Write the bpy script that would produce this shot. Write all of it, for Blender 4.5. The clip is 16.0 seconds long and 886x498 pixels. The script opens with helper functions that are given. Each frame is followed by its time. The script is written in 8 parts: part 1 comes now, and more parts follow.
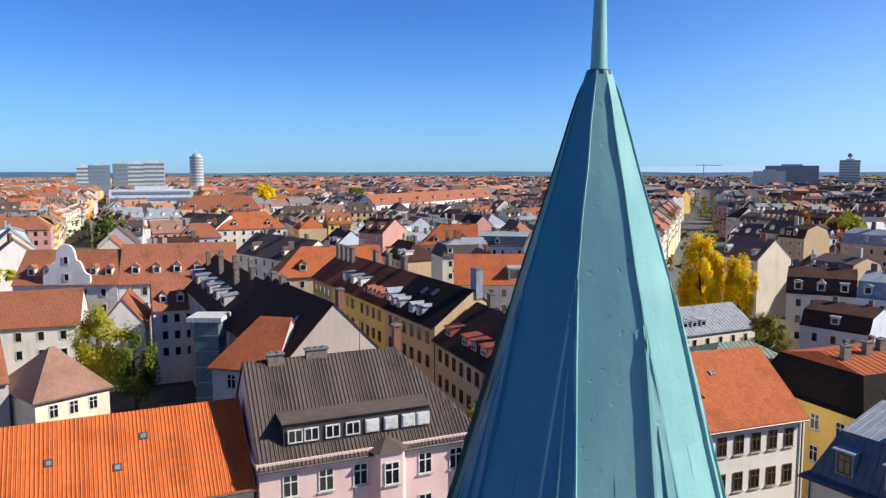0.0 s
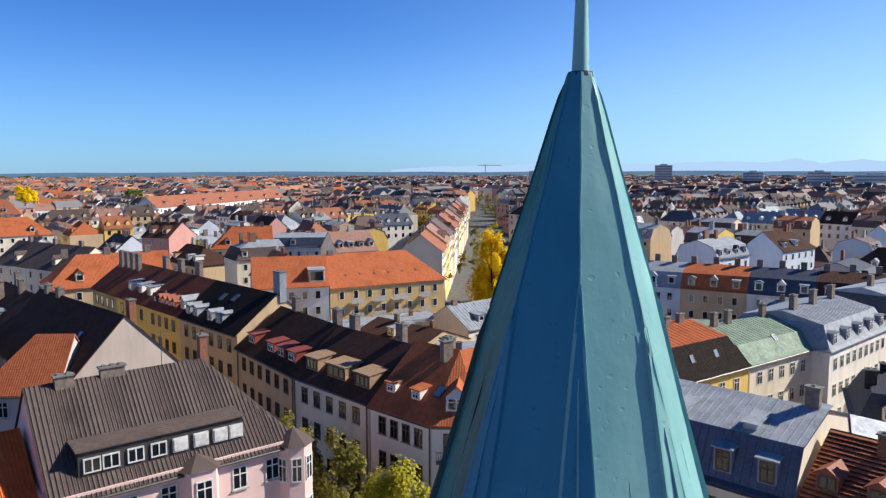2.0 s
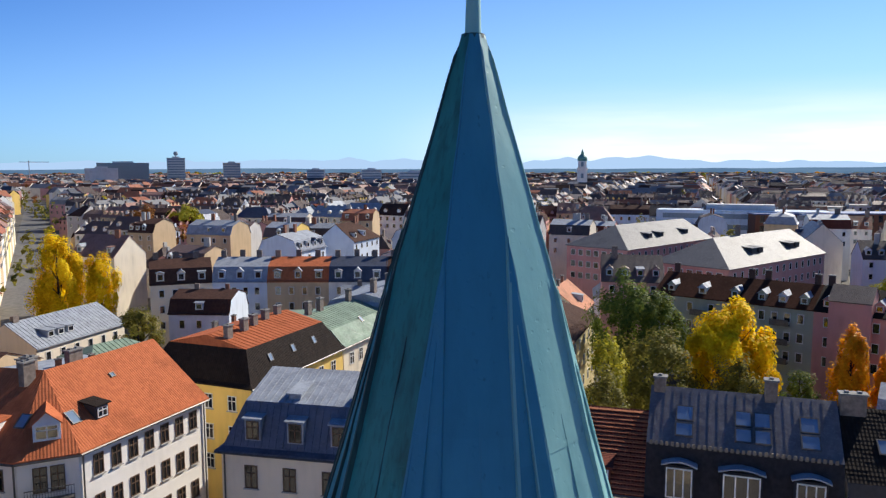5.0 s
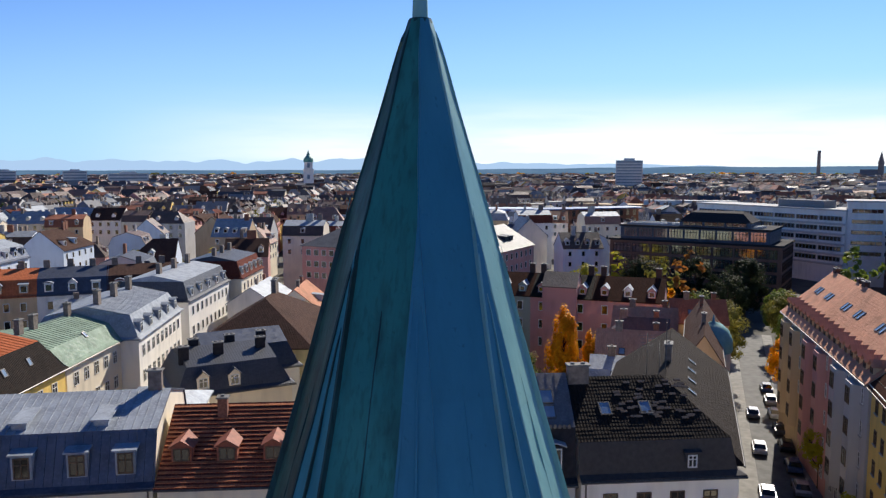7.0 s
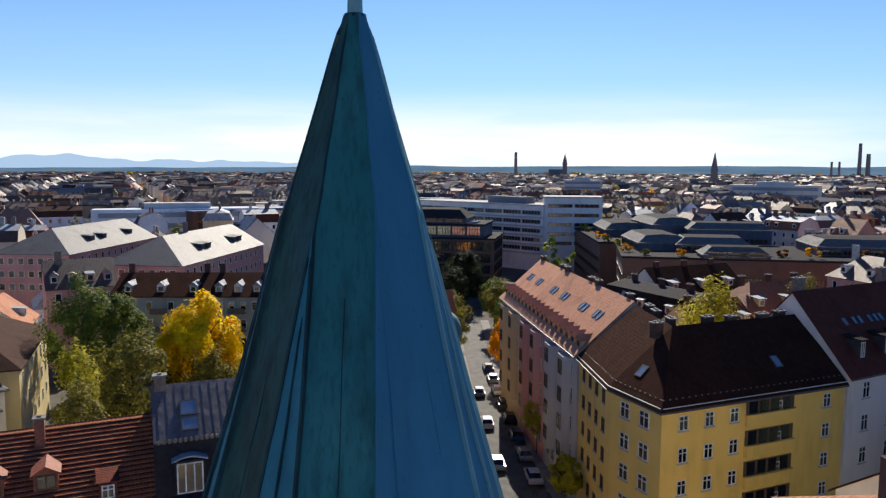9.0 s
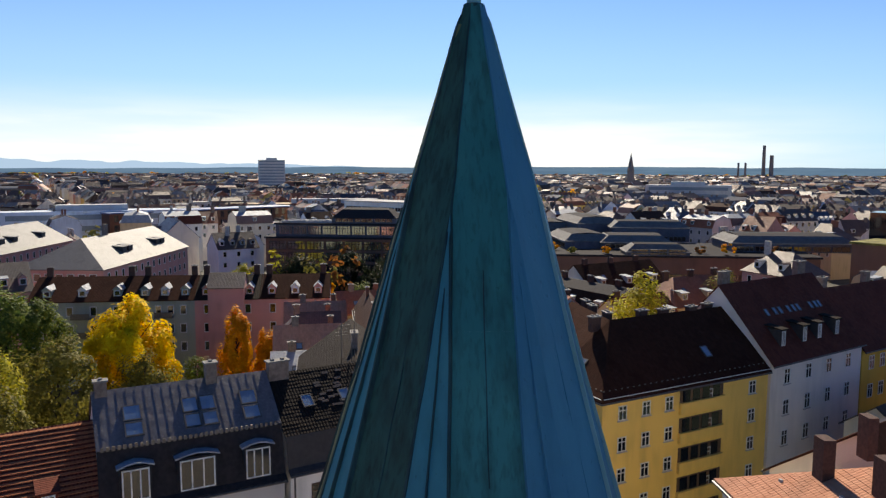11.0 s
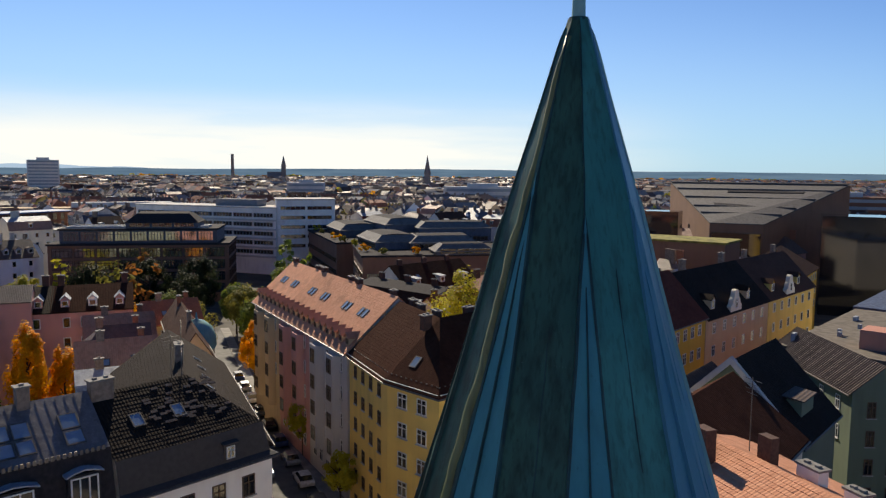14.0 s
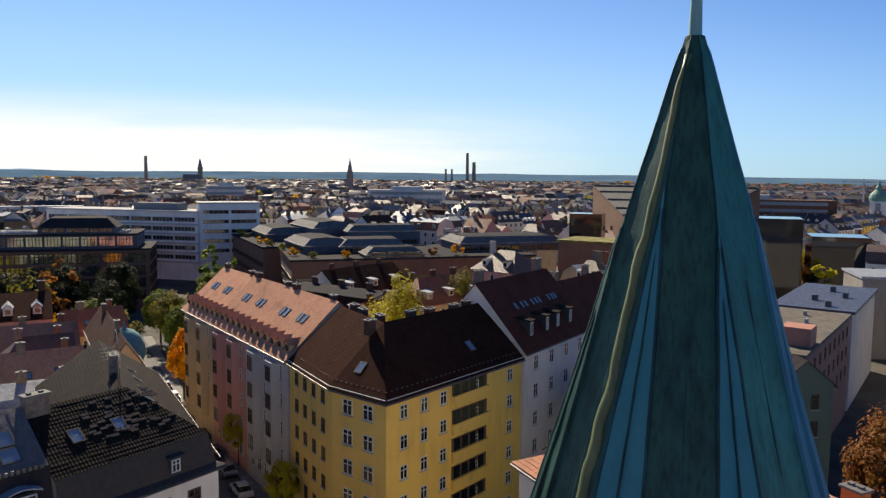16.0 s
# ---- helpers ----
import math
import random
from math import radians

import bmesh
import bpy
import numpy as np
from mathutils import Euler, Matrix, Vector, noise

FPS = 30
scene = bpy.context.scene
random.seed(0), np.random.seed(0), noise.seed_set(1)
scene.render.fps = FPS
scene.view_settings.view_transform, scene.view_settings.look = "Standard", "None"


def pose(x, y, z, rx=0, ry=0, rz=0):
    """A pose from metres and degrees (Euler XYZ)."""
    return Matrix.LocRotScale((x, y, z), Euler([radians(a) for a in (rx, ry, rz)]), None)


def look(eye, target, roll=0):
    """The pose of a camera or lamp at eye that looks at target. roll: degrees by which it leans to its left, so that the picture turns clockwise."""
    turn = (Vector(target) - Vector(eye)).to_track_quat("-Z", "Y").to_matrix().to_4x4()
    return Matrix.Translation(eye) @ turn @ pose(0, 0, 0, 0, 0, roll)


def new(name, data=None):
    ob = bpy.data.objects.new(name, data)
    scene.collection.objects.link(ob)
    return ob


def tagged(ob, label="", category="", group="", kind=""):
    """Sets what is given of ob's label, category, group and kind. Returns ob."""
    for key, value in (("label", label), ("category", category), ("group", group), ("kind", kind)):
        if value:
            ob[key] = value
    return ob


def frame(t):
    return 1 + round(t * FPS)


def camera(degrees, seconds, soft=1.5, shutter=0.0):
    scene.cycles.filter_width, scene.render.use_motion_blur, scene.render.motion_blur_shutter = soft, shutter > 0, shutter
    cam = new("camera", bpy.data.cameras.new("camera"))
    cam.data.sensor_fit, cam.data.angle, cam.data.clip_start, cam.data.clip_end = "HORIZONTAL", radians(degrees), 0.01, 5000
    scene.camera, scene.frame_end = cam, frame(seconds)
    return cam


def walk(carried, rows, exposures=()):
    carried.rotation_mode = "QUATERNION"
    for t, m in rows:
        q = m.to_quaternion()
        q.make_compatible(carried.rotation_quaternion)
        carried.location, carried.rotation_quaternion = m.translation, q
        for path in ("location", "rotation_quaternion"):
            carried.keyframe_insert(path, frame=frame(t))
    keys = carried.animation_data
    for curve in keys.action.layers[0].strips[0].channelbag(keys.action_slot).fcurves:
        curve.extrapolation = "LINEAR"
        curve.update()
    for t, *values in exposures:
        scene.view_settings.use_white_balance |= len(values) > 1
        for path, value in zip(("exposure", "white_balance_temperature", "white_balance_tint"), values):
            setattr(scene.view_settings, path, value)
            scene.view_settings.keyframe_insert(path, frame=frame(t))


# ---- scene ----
cam = camera(61.2, 16.0, 1.3)
# seconds, x, y, z, yaw, pitch, roll
PATH = [
    (0, -1.215, -6.427, 38.000, -0.00, -5.93, -0.02),
    (0.5, -1.566, -6.292, 38.026, -3.81, -5.94, -0.02),
    (1, -1.965, -6.134, 38.031, -8.25, -5.96, -0.06),
    (1.5, -2.346, -5.997, 38.034, -11.94, -5.94, -0.12),
    (2, -2.758, -5.779, 38.029, -15.92, -5.95, -0.13),
    (2.5, -3.112, -5.558, 38.004, -22.59, -6.00, -0.12),
    (3, -3.471, -5.289, 37.965, -29.47, -6.06, -0.15),
    (3.5, -3.839, -5.011, 37.904, -34.85, -6.07, -0.24),
    (4, -4.221, -4.666, 37.821, -38.76, -6.11, -0.16),
    (4.5, -4.598, -4.448, 37.753, -43.15, -6.15, -0.18),
    (5, -5.009, -4.191, 37.704, -48.02, -6.18, -0.08),
    (5.2, -5.154, -4.064, 37.687, -50.98, -6.17, -0.06),
    (7.3, -6.433, -2.374, 37.502, -70.99, -6.15, 0.08),
    (7.5, -6.531, -2.190, 37.500, -72.60, -6.18, 0.18),
    (8, -6.725, -1.706, 37.466, -76.52, -6.14, 0.14),
    (8.5, -6.961, -1.275, 37.468, -79.84, -6.20, 0.41),
    (9, -7.037, -0.792, 37.437, -89.79, -6.17, 0.24),
    (9.2, -7.015, -0.604, 37.418, -90.51, -6.12, 0.24),
    (11.3, -7.434, 1.414, 37.234, -97.66, -6.07, 0.28),
    (11.5, -7.434, 1.626, 37.248, -99.13, -6.05, 0.32),
    (12, -7.389, 2.163, 37.244, -102.13, -6.03, 0.31),
    (12.5, -7.326, 2.673, 37.232, -104.56, -5.96, 0.38),
    (13, -7.181, 3.216, 37.213, -108.38, -5.92, 0.40),
    (13.5, -7.032, 3.709, 37.223, -109.99, -5.91, 0.37),
    (14, -6.835, 4.222, 37.248, -111.06, -5.85, 0.44),
    (14.5, -6.655, 4.712, 37.270, -111.64, -5.80, 0.47),
    (15, -6.445, 5.249, 37.311, -112.23, -5.74, 0.39),
    (15.5, -6.238, 5.716, 37.331, -113.19, -5.66, 0.48),
    (16, -5.985, 6.180, 37.342, -117.04, -5.58, 0.53),
]
walk(cam, [(t, pose(x, y, z, 0, 0, w) @ pose(0, 0, 0, 90 + p) @ pose(0, 0, 0, 0, 0, r)) for t, x, y, z, w, p, r in PATH], [(0.0, 0.42, 6450, 10), (5.0, 0.38, 6500, 10), (9.0, 0.27, 6800, 10), (11.5, 0.31, 7500, 10), (12.3, 0.21, 7600, 10), (14.5, 0.17, 7600, 10), (15.5, 0.25, 7600, 10), (16.0, 0.27, 7600, 10)])

# ---- sky and sun ----
SUN_AZ, SUN_EL = 94.0, 35.0
world = bpy.data.worlds.new("sky")
scene.world = world
world.use_nodes = True
wn = world.node_tree.nodes
sky = wn.new("ShaderNodeTexSky")
sky.sky_type = "NISHITA"
sky.sun_disc = False
sky.sun_elevation, sky.sun_rotation = radians(SUN_EL), radians(SUN_AZ)
sky.altitude, sky.air_density, sky.dust_density, sky.ozone_density = 520, 1.0, 0.3, 3.0
wn["Background"].inputs["Strength"].default_value = 0.076
tint = wn.new("ShaderNodeMix")
tint.data_type, tint.blend_type = "RGBA", "MULTIPLY"
tint.inputs[0].default_value = 1.0
tint.inputs[7].default_value = (0.42, 0.86, 1.58, 1)
world.node_tree.links.new(sky.outputs[0], tint.inputs[6])
# pale haze over the horizon and a thin bright veil of cloud on the sun's side
wl = world.node_tree.links
geo = wn.new("ShaderNodeTexCoord")
sep = wn.new("ShaderNodeSeparateXYZ")
wl.new(geo.outputs["Generated"], sep.inputs[0])


def wmath(op, a, b=None):
    n = wn.new("ShaderNodeMath")
    n.operation = op
    for k, v in enumerate((a, b)):
        if isinstance(v, bpy.types.NodeSocket):
            wl.new(v, n.inputs[k])
        elif v is not None:
            n.inputs[k].default_value = v
    return n.outputs[0]


def wrange(v, a, b, c, d):
    n = wn.new("ShaderNodeMapRange")
    n.interpolation_type = "SMOOTHSTEP"
    n.inputs[1].default_value, n.inputs[2].default_value, n.inputs[3].default_value, n.inputs[4].default_value = a, b, c, d
    wl.new(v, n.inputs[0])
    return n.outputs[0]


veil_dir = Vector((math.sin(radians(87)), math.cos(radians(87)), 0))
toward = wmath("ADD", wmath("MULTIPLY", sep.outputs[0], veil_dir.x), wmath("MULTIPLY", sep.outputs[1], veil_dir.y))
stretch = wn.new("ShaderNodeVectorMath")
stretch.operation = "MULTIPLY"
stretch.inputs[1].default_value = (3.0, 3.0, 26.0)
wl.new(geo.outputs["Generated"], stretch.inputs[0])
cloud = wn.new("ShaderNodeTexNoise")
cloud.inputs["Scale"].default_value, cloud.inputs["Detail"].default_value = 1.6, 6
wl.new(stretch.outputs[0], cloud.inputs["Vector"])
low = wrange(sep.outputs[2], 0.0, 0.20, 1.0, 0.0)
band = wmath("MULTIPLY", wrange(sep.outputs[2], 0.015, 0.115, 1.0, 0.0), wrange(toward, 0.70, 0.98, 0.0, 1.0))
band = wmath("MULTIPLY", band, wrange(cloud.outputs[0], 0.30, 0.62, 0.62, 1.0))
glow = wmath("ADD", wmath("MULTIPLY", low, 0.20), wmath("MULTIPLY", wmath("MULTIPLY", wrange(sep.outputs[2], 0.0, 0.42, 1.0, 0.0), wrange(toward, 0.1, 1.0, 0.0, 1.0)), 0.56))
haze = wn.new("ShaderNodeMix")
haze.data_type = "RGBA"
wl.new(glow, haze.inputs[0])
# the blue deepens towards the zenith
deep = wn.new("ShaderNodeMix")
deep.data_type, deep.blend_type = "RGBA", "MULTIPLY"
deep.inputs[0].default_value = 1.0
shade = wrange(sep.outputs[2], 0.0, 0.85, 1.0, 0.45)
grey = wn.new("ShaderNodeCombineColor")
for k in range(3):
    wl.new(shade, grey.inputs[k])
wl.new(tint.outputs[2], deep.inputs[6])
wl.new(grey.outputs[0], deep.inputs[7])
wl.new(deep.outputs[2], haze.inputs[6])
haze.inputs[7].default_value = (6.2, 9.1, 12.0, 1)
veil = wn.new("ShaderNodeMix")
veil.data_type = "RGBA"
wl.new(band, veil.inputs[0])
wl.new(haze.outputs[2], veil.inputs[6])
veil.inputs[7].default_value = (12.2, 12.5, 12.6, 1)
wl.new(veil.outputs[2], wn["Background"].inputs["Color"])
sun_dir = Vector((math.sin(radians(SUN_AZ)) * math.cos(radians(SUN_EL)), math.cos(radians(SUN_AZ)) * math.cos(radians(SUN_EL)), math.sin(radians(SUN_EL))))
sun = new("sun", bpy.data.lights.new("sun", "SUN"))
sun.data.energy, sun.data.angle, sun.data.color = 5.0, radians(0.53), (1.0, 0.93, 0.82)
sun.matrix_world = look(sun_dir * 200, (0, 0, 0))

# ---- materials ----
MATS = {}


def principled(name):
    m = bpy.data.materials.new(name)
    m.use_nodes = True
    nt = m.node_tree
    return m, nt, nt.nodes["Principled BSDF"]


def mix_node(nt, a, b, fac, kind="MIX"):
    n = nt.nodes.new("ShaderNodeMix")
    n.data_type, n.blend_type = "RGBA", kind
    for sock, v in ((0, fac), (6, a), (7, b)):
        if isinstance(v, bpy.types.NodeSocket):
            nt.links.new(v, n.inputs[sock])
        elif sock == 0:
            n.inputs[0].default_value = v
        else:
            n.inputs[sock].default_value = (*v, 1)
    return n.outputs[2]


def noise_node(nt, vec, scale, detail=4, lo=0.35, hi=0.65):
    n = nt.nodes.new("ShaderNodeTexNoise")
    n.inputs["Scale"].default_value, n.inputs["Detail"].default_value = scale, detail
    if vec:
        nt.links.new(vec, n.inputs["Vector"])
    r = nt.nodes.new("ShaderNodeMapRange")
    r.inputs[1].default_value, r.inputs[2].default_value = lo, hi
    nt.links.new(n.outputs[0], r.inputs[0])
    return r.outputs[0]


def bump_node(nt, height, strength, dist):
    n = nt.nodes.new("ShaderNodeBump")
    n.inputs["Strength"].default_value, n.inputs["Distance"].default_value = strength, dist
    nt.links.new(height, n.inputs["Height"])
    return n.outputs[0]


def position(nt):
    return nt.nodes.new("ShaderNodeNewGeometry").outputs["Position"]


def scaled(nt, vec, s):
    n = nt.nodes.new("ShaderNodeVectorMath")
    n.operation = "MULTIPLY"
    nt.links.new(vec, n.inputs[0])
    n.inputs[1].default_value = s
    return n.outputs[0]


def random_value(nt, col, amount=0.25, island=False):
    """The colour made a little lighter or darker, object by object or piece by piece."""
    if island:
        out = nt.nodes.new("ShaderNodeNewGeometry").outputs["Random Per Island"]
    else:
        out = nt.nodes.new("ShaderNodeObjectInfo").outputs["Random"]
    r = nt.nodes.new("ShaderNodeMapRange")
    r.inputs[3].default_value, r.inputs[4].default_value = 1 - amount, 1 + amount
    nt.links.new(out, r.inputs[0])
    h = nt.nodes.new("ShaderNodeHueSaturation")
    nt.links.new(r.outputs[0], h.inputs["Value"])
    nt.links.new(col, h.inputs["Color"])
    return h.outputs[0]


def plaster(name, col, dirt=0.25, rough=0.9):
    """Painted render with soft stains and a fine grain."""
    if name in MATS:
        return MATS[name]
    m, nt, b = principled(name)
    p = position(nt)
    streak = noise_node(nt, scaled(nt, p, (1.1, 1.1, 0.16)), 1.0, 5, 0.42, 0.78)
    big = noise_node(nt, p, 0.22, 4)
    c = mix_node(nt, col, [v * (1 - dirt) for v in col], streak)
    c = mix_node(nt, c, [min(1, v * 1.06) for v in col], big)
    nt.links.new(c, b.inputs["Base Color"])
    b.inputs["Roughness"].default_value = rough
    nt.links.new(bump_node(nt, noise_node(nt, p, 9, 3), 0.25, 0.02), b.inputs["Normal"])
    MATS[name] = m
    return m


def tiles(name, col, alt, w=0.24, h=0.36, rough=0.88, rows=True, deep=0.5, spec=0.1):
    """Roof tiles in metres along the slope: columns with a rounded back, courses with a lower edge, tile by tile a little different."""
    if name in MATS:
        return MATS[name]
    m, nt, b = principled(name)
    uv = nt.nodes.new("ShaderNodeUVMap").outputs[0]
    brick = nt.nodes.new("ShaderNodeTexBrick")
    brick.offset = 0.0
    brick.inputs["Scale"].default_value = 1.0
    brick.inputs["Brick Width"].default_value, brick.inputs["Row Height"].default_value = w, h
    brick.inputs["Mortar Size"].default_value = 0.0
    brick.inputs["Color1"].default_value, brick.inputs["Color2"].default_value = (*col, 1), (*alt, 1)
    brick.inputs["Bias"].default_value = -0.15
    nt.links.new(uv, brick.inputs["Vector"])
    p = position(nt)
    c = mix_node(nt, brick.outputs["Color"], [v * 0.6 for v in col], noise_node(nt, p, 0.35, 6, 0.5, 0.78))
    c = mix_node(nt, c, [v * 1.35 + 0.008 for v in alt], noise_node(nt, p, 1.7, 6, 0.55, 0.8))
    c = random_value(nt, c, 0.1)
    nt.links.new(c, b.inputs["Base Color"])
    b.inputs["Roughness"].default_value = rough
    b.inputs["Specular IOR Level"].default_value = spec
    sep = nt.nodes.new("ShaderNodeSeparateXYZ")
    nt.links.new(uv, sep.inputs[0])

    def saw(sock, size, fn):
        d = nt.nodes.new("ShaderNodeMath")
        d.operation = "DIVIDE"
        nt.links.new(sock, d.inputs[0])
        d.inputs[1].default_value = size
        f = nt.nodes.new("ShaderNodeMath")
        f.operation = fn
        nt.links.new(d.outputs[0], f.inputs[0])
        if fn == "PINGPONG":
            f.inputs[1].default_value = 0.5
        return f.outputs[0]

    add = nt.nodes.new("ShaderNodeMath")
    add.operation = "ADD"
    nt.links.new(saw(sep.outputs[0], w, "PINGPONG"), add.inputs[0])
    if rows:
        k = nt.nodes.new("ShaderNodeMath")
        k.operation = "MULTIPLY"
        nt.links.new(saw(sep.outputs[1], h, "FRACT"), k.inputs[0])
        k.inputs[1].default_value = -0.5
        nt.links.new(k.outputs[0], add.inputs[1])
    nt.links.new(bump_node(nt, add.outputs[0], deep, 0.09), b.inputs["Normal"])
    MATS[name] = m
    return m


def sheet_metal(name, col, seam=0.55, rough=0.42, metal=0.6):
    """Folded sheet metal with standing seams up the slope and cloudy weathering."""
    if name in MATS:
        return MATS[name]
    m, nt, b = principled(name)
    uv = nt.nodes.new("ShaderNodeUVMap").outputs[0]
    p = position(nt)
    c = mix_node(nt, col, [v * 0.7 for v in col], noise_node(nt, p, 0.8, 6))
    c = mix_node(nt, c, [min(1, v * 1.25) for v in col], noise_node(nt, p, 5, 5, 0.5, 0.8))
    nt.links.new(random_value(nt, c, 0.12), b.inputs["Base Color"])
    b.inputs["Metallic"].default_value = metal
    r = nt.nodes.new("ShaderNodeMapRange")
    r.inputs[3].default_value, r.inputs[4].default_value = rough - 0.12, rough + 0.15
    nt.links.new(noise_node(nt, p, 2.0, 5), r.inputs[0])
    nt.links.new(r.outputs[0], b.inputs["Roughness"])
    nt.links.new(bump_node(nt, noise_node(nt, p, 1.3, 3), 0.2, 0.05), b.inputs["Normal"])
    MATS[name] = m
    return m


def plain(name, col, rough=0.7, metal=0.0, var=0.15, scale=3.0, spec=0.5):
    if name in MATS:
        return MATS[name]
    m, nt, b = principled(name)
    p = position(nt)
    c = mix_node(nt, col, [v * (1 - 2 * var) for v in col], noise_node(nt, p, scale, 5))
    nt.links.new(random_value(nt, c, 0.08), b.inputs["Base Color"])
    b.inputs["Roughness"].default_value, b.inputs["Metallic"].default_value = rough, metal
    b.inputs["Specular IOR Level"].default_value = spec
    MATS[name] = m
    return m


def foliage(name, col, alt, rough=0.6):
    if name in MATS:
        return MATS[name]
    m, nt, b = principled(name)
    ri = nt.nodes.new("ShaderNodeNewGeometry").outputs["Random Per Island"]
    c = mix_node(nt, col, alt, ri)
    c = mix_node(nt, c, [v * 0.7 for v in col], noise_node(nt, position(nt), 0.5, 3, 0.5, 0.75))
    nt.links.new(c, b.inputs["Base Color"])
    b.inputs["Roughness"].default_value = rough
    b.inputs["Specular IOR Level"].default_value = 0.12
    t = nt.nodes.new("ShaderNodeBsdfTranslucent")
    nt.links.new(c, t.inputs["Color"])
    mx = nt.nodes.new("ShaderNodeMixShader")
    mx.inputs[0].default_value = 0.42
    nt.links.new(b.outputs[0], mx.inputs[1])
    nt.links.new(t.outputs[0], mx.inputs[2])
    nt.links.new(mx.outputs[0], nt.nodes["Material Output"].inputs[0])
    MATS[name] = m
    return m


GLASS = plain("window_glass", (0.012, 0.014, 0.018), 0.06, 0.0, 0.1, 1.0, 0.9)
FRAME = plain("window_paint", (0.75, 0.75, 0.72), 0.5)
FRAME_DARK = plain("window_wood", (0.12, 0.07, 0.04), 0.55)
CAPSTONE = plain("chimney_cap_concrete", (0.21, 0.20, 0.185), 0.85)
STEEL = sheet_metal("grey_steel_sheet", (0.20, 0.185, 0.19), rough=0.5, metal=0.3)
STONE = plain("sill_stone", (0.5, 0.48, 0.44), 0.8)
BRICK = plain("chimney_brick", (0.30, 0.12, 0.07), 0.85, var=0.2, scale=6)
RENDERED = plain("chimney_render", (0.24, 0.19, 0.155), 0.9, var=0.2, scale=3)
ZINC = sheet_metal("zinc", (0.33, 0.36, 0.40), rough=0.68, metal=0.12)
LEAD = sheet_metal("dark_zinc", (0.085, 0.10, 0.14), rough=0.5, metal=0.3)
GUTTER = plain("gutter_metal", (0.16, 0.15, 0.14), 0.5, 0.6)
ORANGE = tiles("orange_tiles", (0.57, 0.145, 0.042), (0.48, 0.115, 0.034))
ORANGE_OLD = tiles("weathered_orange_tiles", (0.47, 0.14, 0.058), (0.37, 0.105, 0.045))
SALMON = tiles("salmon_tiles", (0.60, 0.30, 0.19), (0.50, 0.23, 0.14))
RED = tiles("dark_red_tiles", (0.16, 0.046, 0.03), (0.11, 0.033, 0.023), deep=0.9)
BROWN = tiles("brown_tiles", (0.085, 0.043, 0.031), (0.06, 0.031, 0.023))
GREY = tiles("grey_brown_tiles", (0.11, 0.083, 0.074), (0.082, 0.063, 0.057), w=0.33, deep=0.9, rough=0.78, spec=0.18)
BLACK = tiles("black_tiles", (0.028, 0.020, 0.016), (0.018, 0.014, 0.012), deep=0.8)
RUSSET = tiles("russet_tiles", (0.27, 0.085, 0.045), (0.20, 0.06, 0.035), deep=0.5)
DARKBROWN = tiles("dark_brown_tiles", (0.062, 0.026, 0.017), (0.046, 0.02, 0.013), spec=0.02)
# Sunlit copy of the dark red tiles, its light put into the colour.
LIT_TILE = tiles("sunlit_red_tiles", (0.44, 0.17, 0.085), (0.34, 0.125, 0.065), w=0.3, deep=0.4)
SLATE = tiles("slate", (0.06, 0.063, 0.075), (0.04, 0.044, 0.055), w=0.3, h=0.2, deep=0.3, rough=0.5, spec=0.5)
COPPER_ROOF = sheet_metal("green_copper_roof", (0.21, 0.29, 0.21), rough=0.75, metal=0.0)
# Muted roof colours; on the far houses they stand in for haze.
MUTED = tiles("muted_red_tiles", (0.33, 0.18, 0.13), (0.26, 0.14, 0.105), rough=0.65, spec=0.35)
RUST = tiles("rust_red_tiles", (0.35, 0.125, 0.065), (0.27, 0.095, 0.05), rough=0.65, spec=0.3)
DUSKY = tiles("dusky_brown_tiles", (0.15, 0.095, 0.075), (0.11, 0.072, 0.06), rough=0.6, spec=0.4)
PALE_ROOF = plain("pale_grey_roofing", (0.27, 0.268, 0.27), 0.9, spec=0.1)
DARKROOF = plain("dark_roof_sheet", (0.04, 0.037, 0.04), 0.9, spec=0.1)
BRICK_DARK = plain("dark_brick", (0.10, 0.05, 0.036), 0.9, var=0.2, scale=6)


# ---- builders ----
def mesh_of(name, bm):
    me = bpy.data.meshes.new(name)
    bm.normal_update()
    bm.to_mesh(me)
    bm.free()
    return me


def adopt(ob, parent):
    """Hangs ob, which is placed in the world, under its thing."""
    ob.parent = parent
    if parent.type == "EMPTY":
        ob.matrix_parent_inverse = Matrix.Translation(-parent.location)
    return ob


def part(name, bm, material, parent, label=""):
    me = mesh_of(name, bm) if isinstance(bm, bmesh.types.BMesh) else bm
    if material and not me.materials:
        me.materials.append(material)
    return tagged(adopt(new(name, me), parent), label)


def thing(name, x, y, z, label, category, group="", kind=""):
    ob = new(name)
    ob.location = (x, y, z)
    ob.empty_display_size = 0.1
    return tagged(ob, label, category, group, kind)


def box(bm, x0, y0, z0, x1, y1, z1, m=None):
    vs = [bm.verts.new(p) for p in ((x0, y0, z0), (x1, y0, z0), (x1, y1, z0), (x0, y1, z0), (x0, y0, z1), (x1, y0, z1), (x1, y1, z1), (x0, y1, z1))]
    for f in ((0, 3, 2, 1), (4, 5, 6, 7), (0, 1, 5, 4), (1, 2, 6, 5), (2, 3, 7, 6), (3, 0, 4, 7)):
        bm.faces.new([vs[i] for i in f])
    if m is not None:
        for v in vs:
            v.co = m @ v.co
    return vs


TEMPLATES = {}


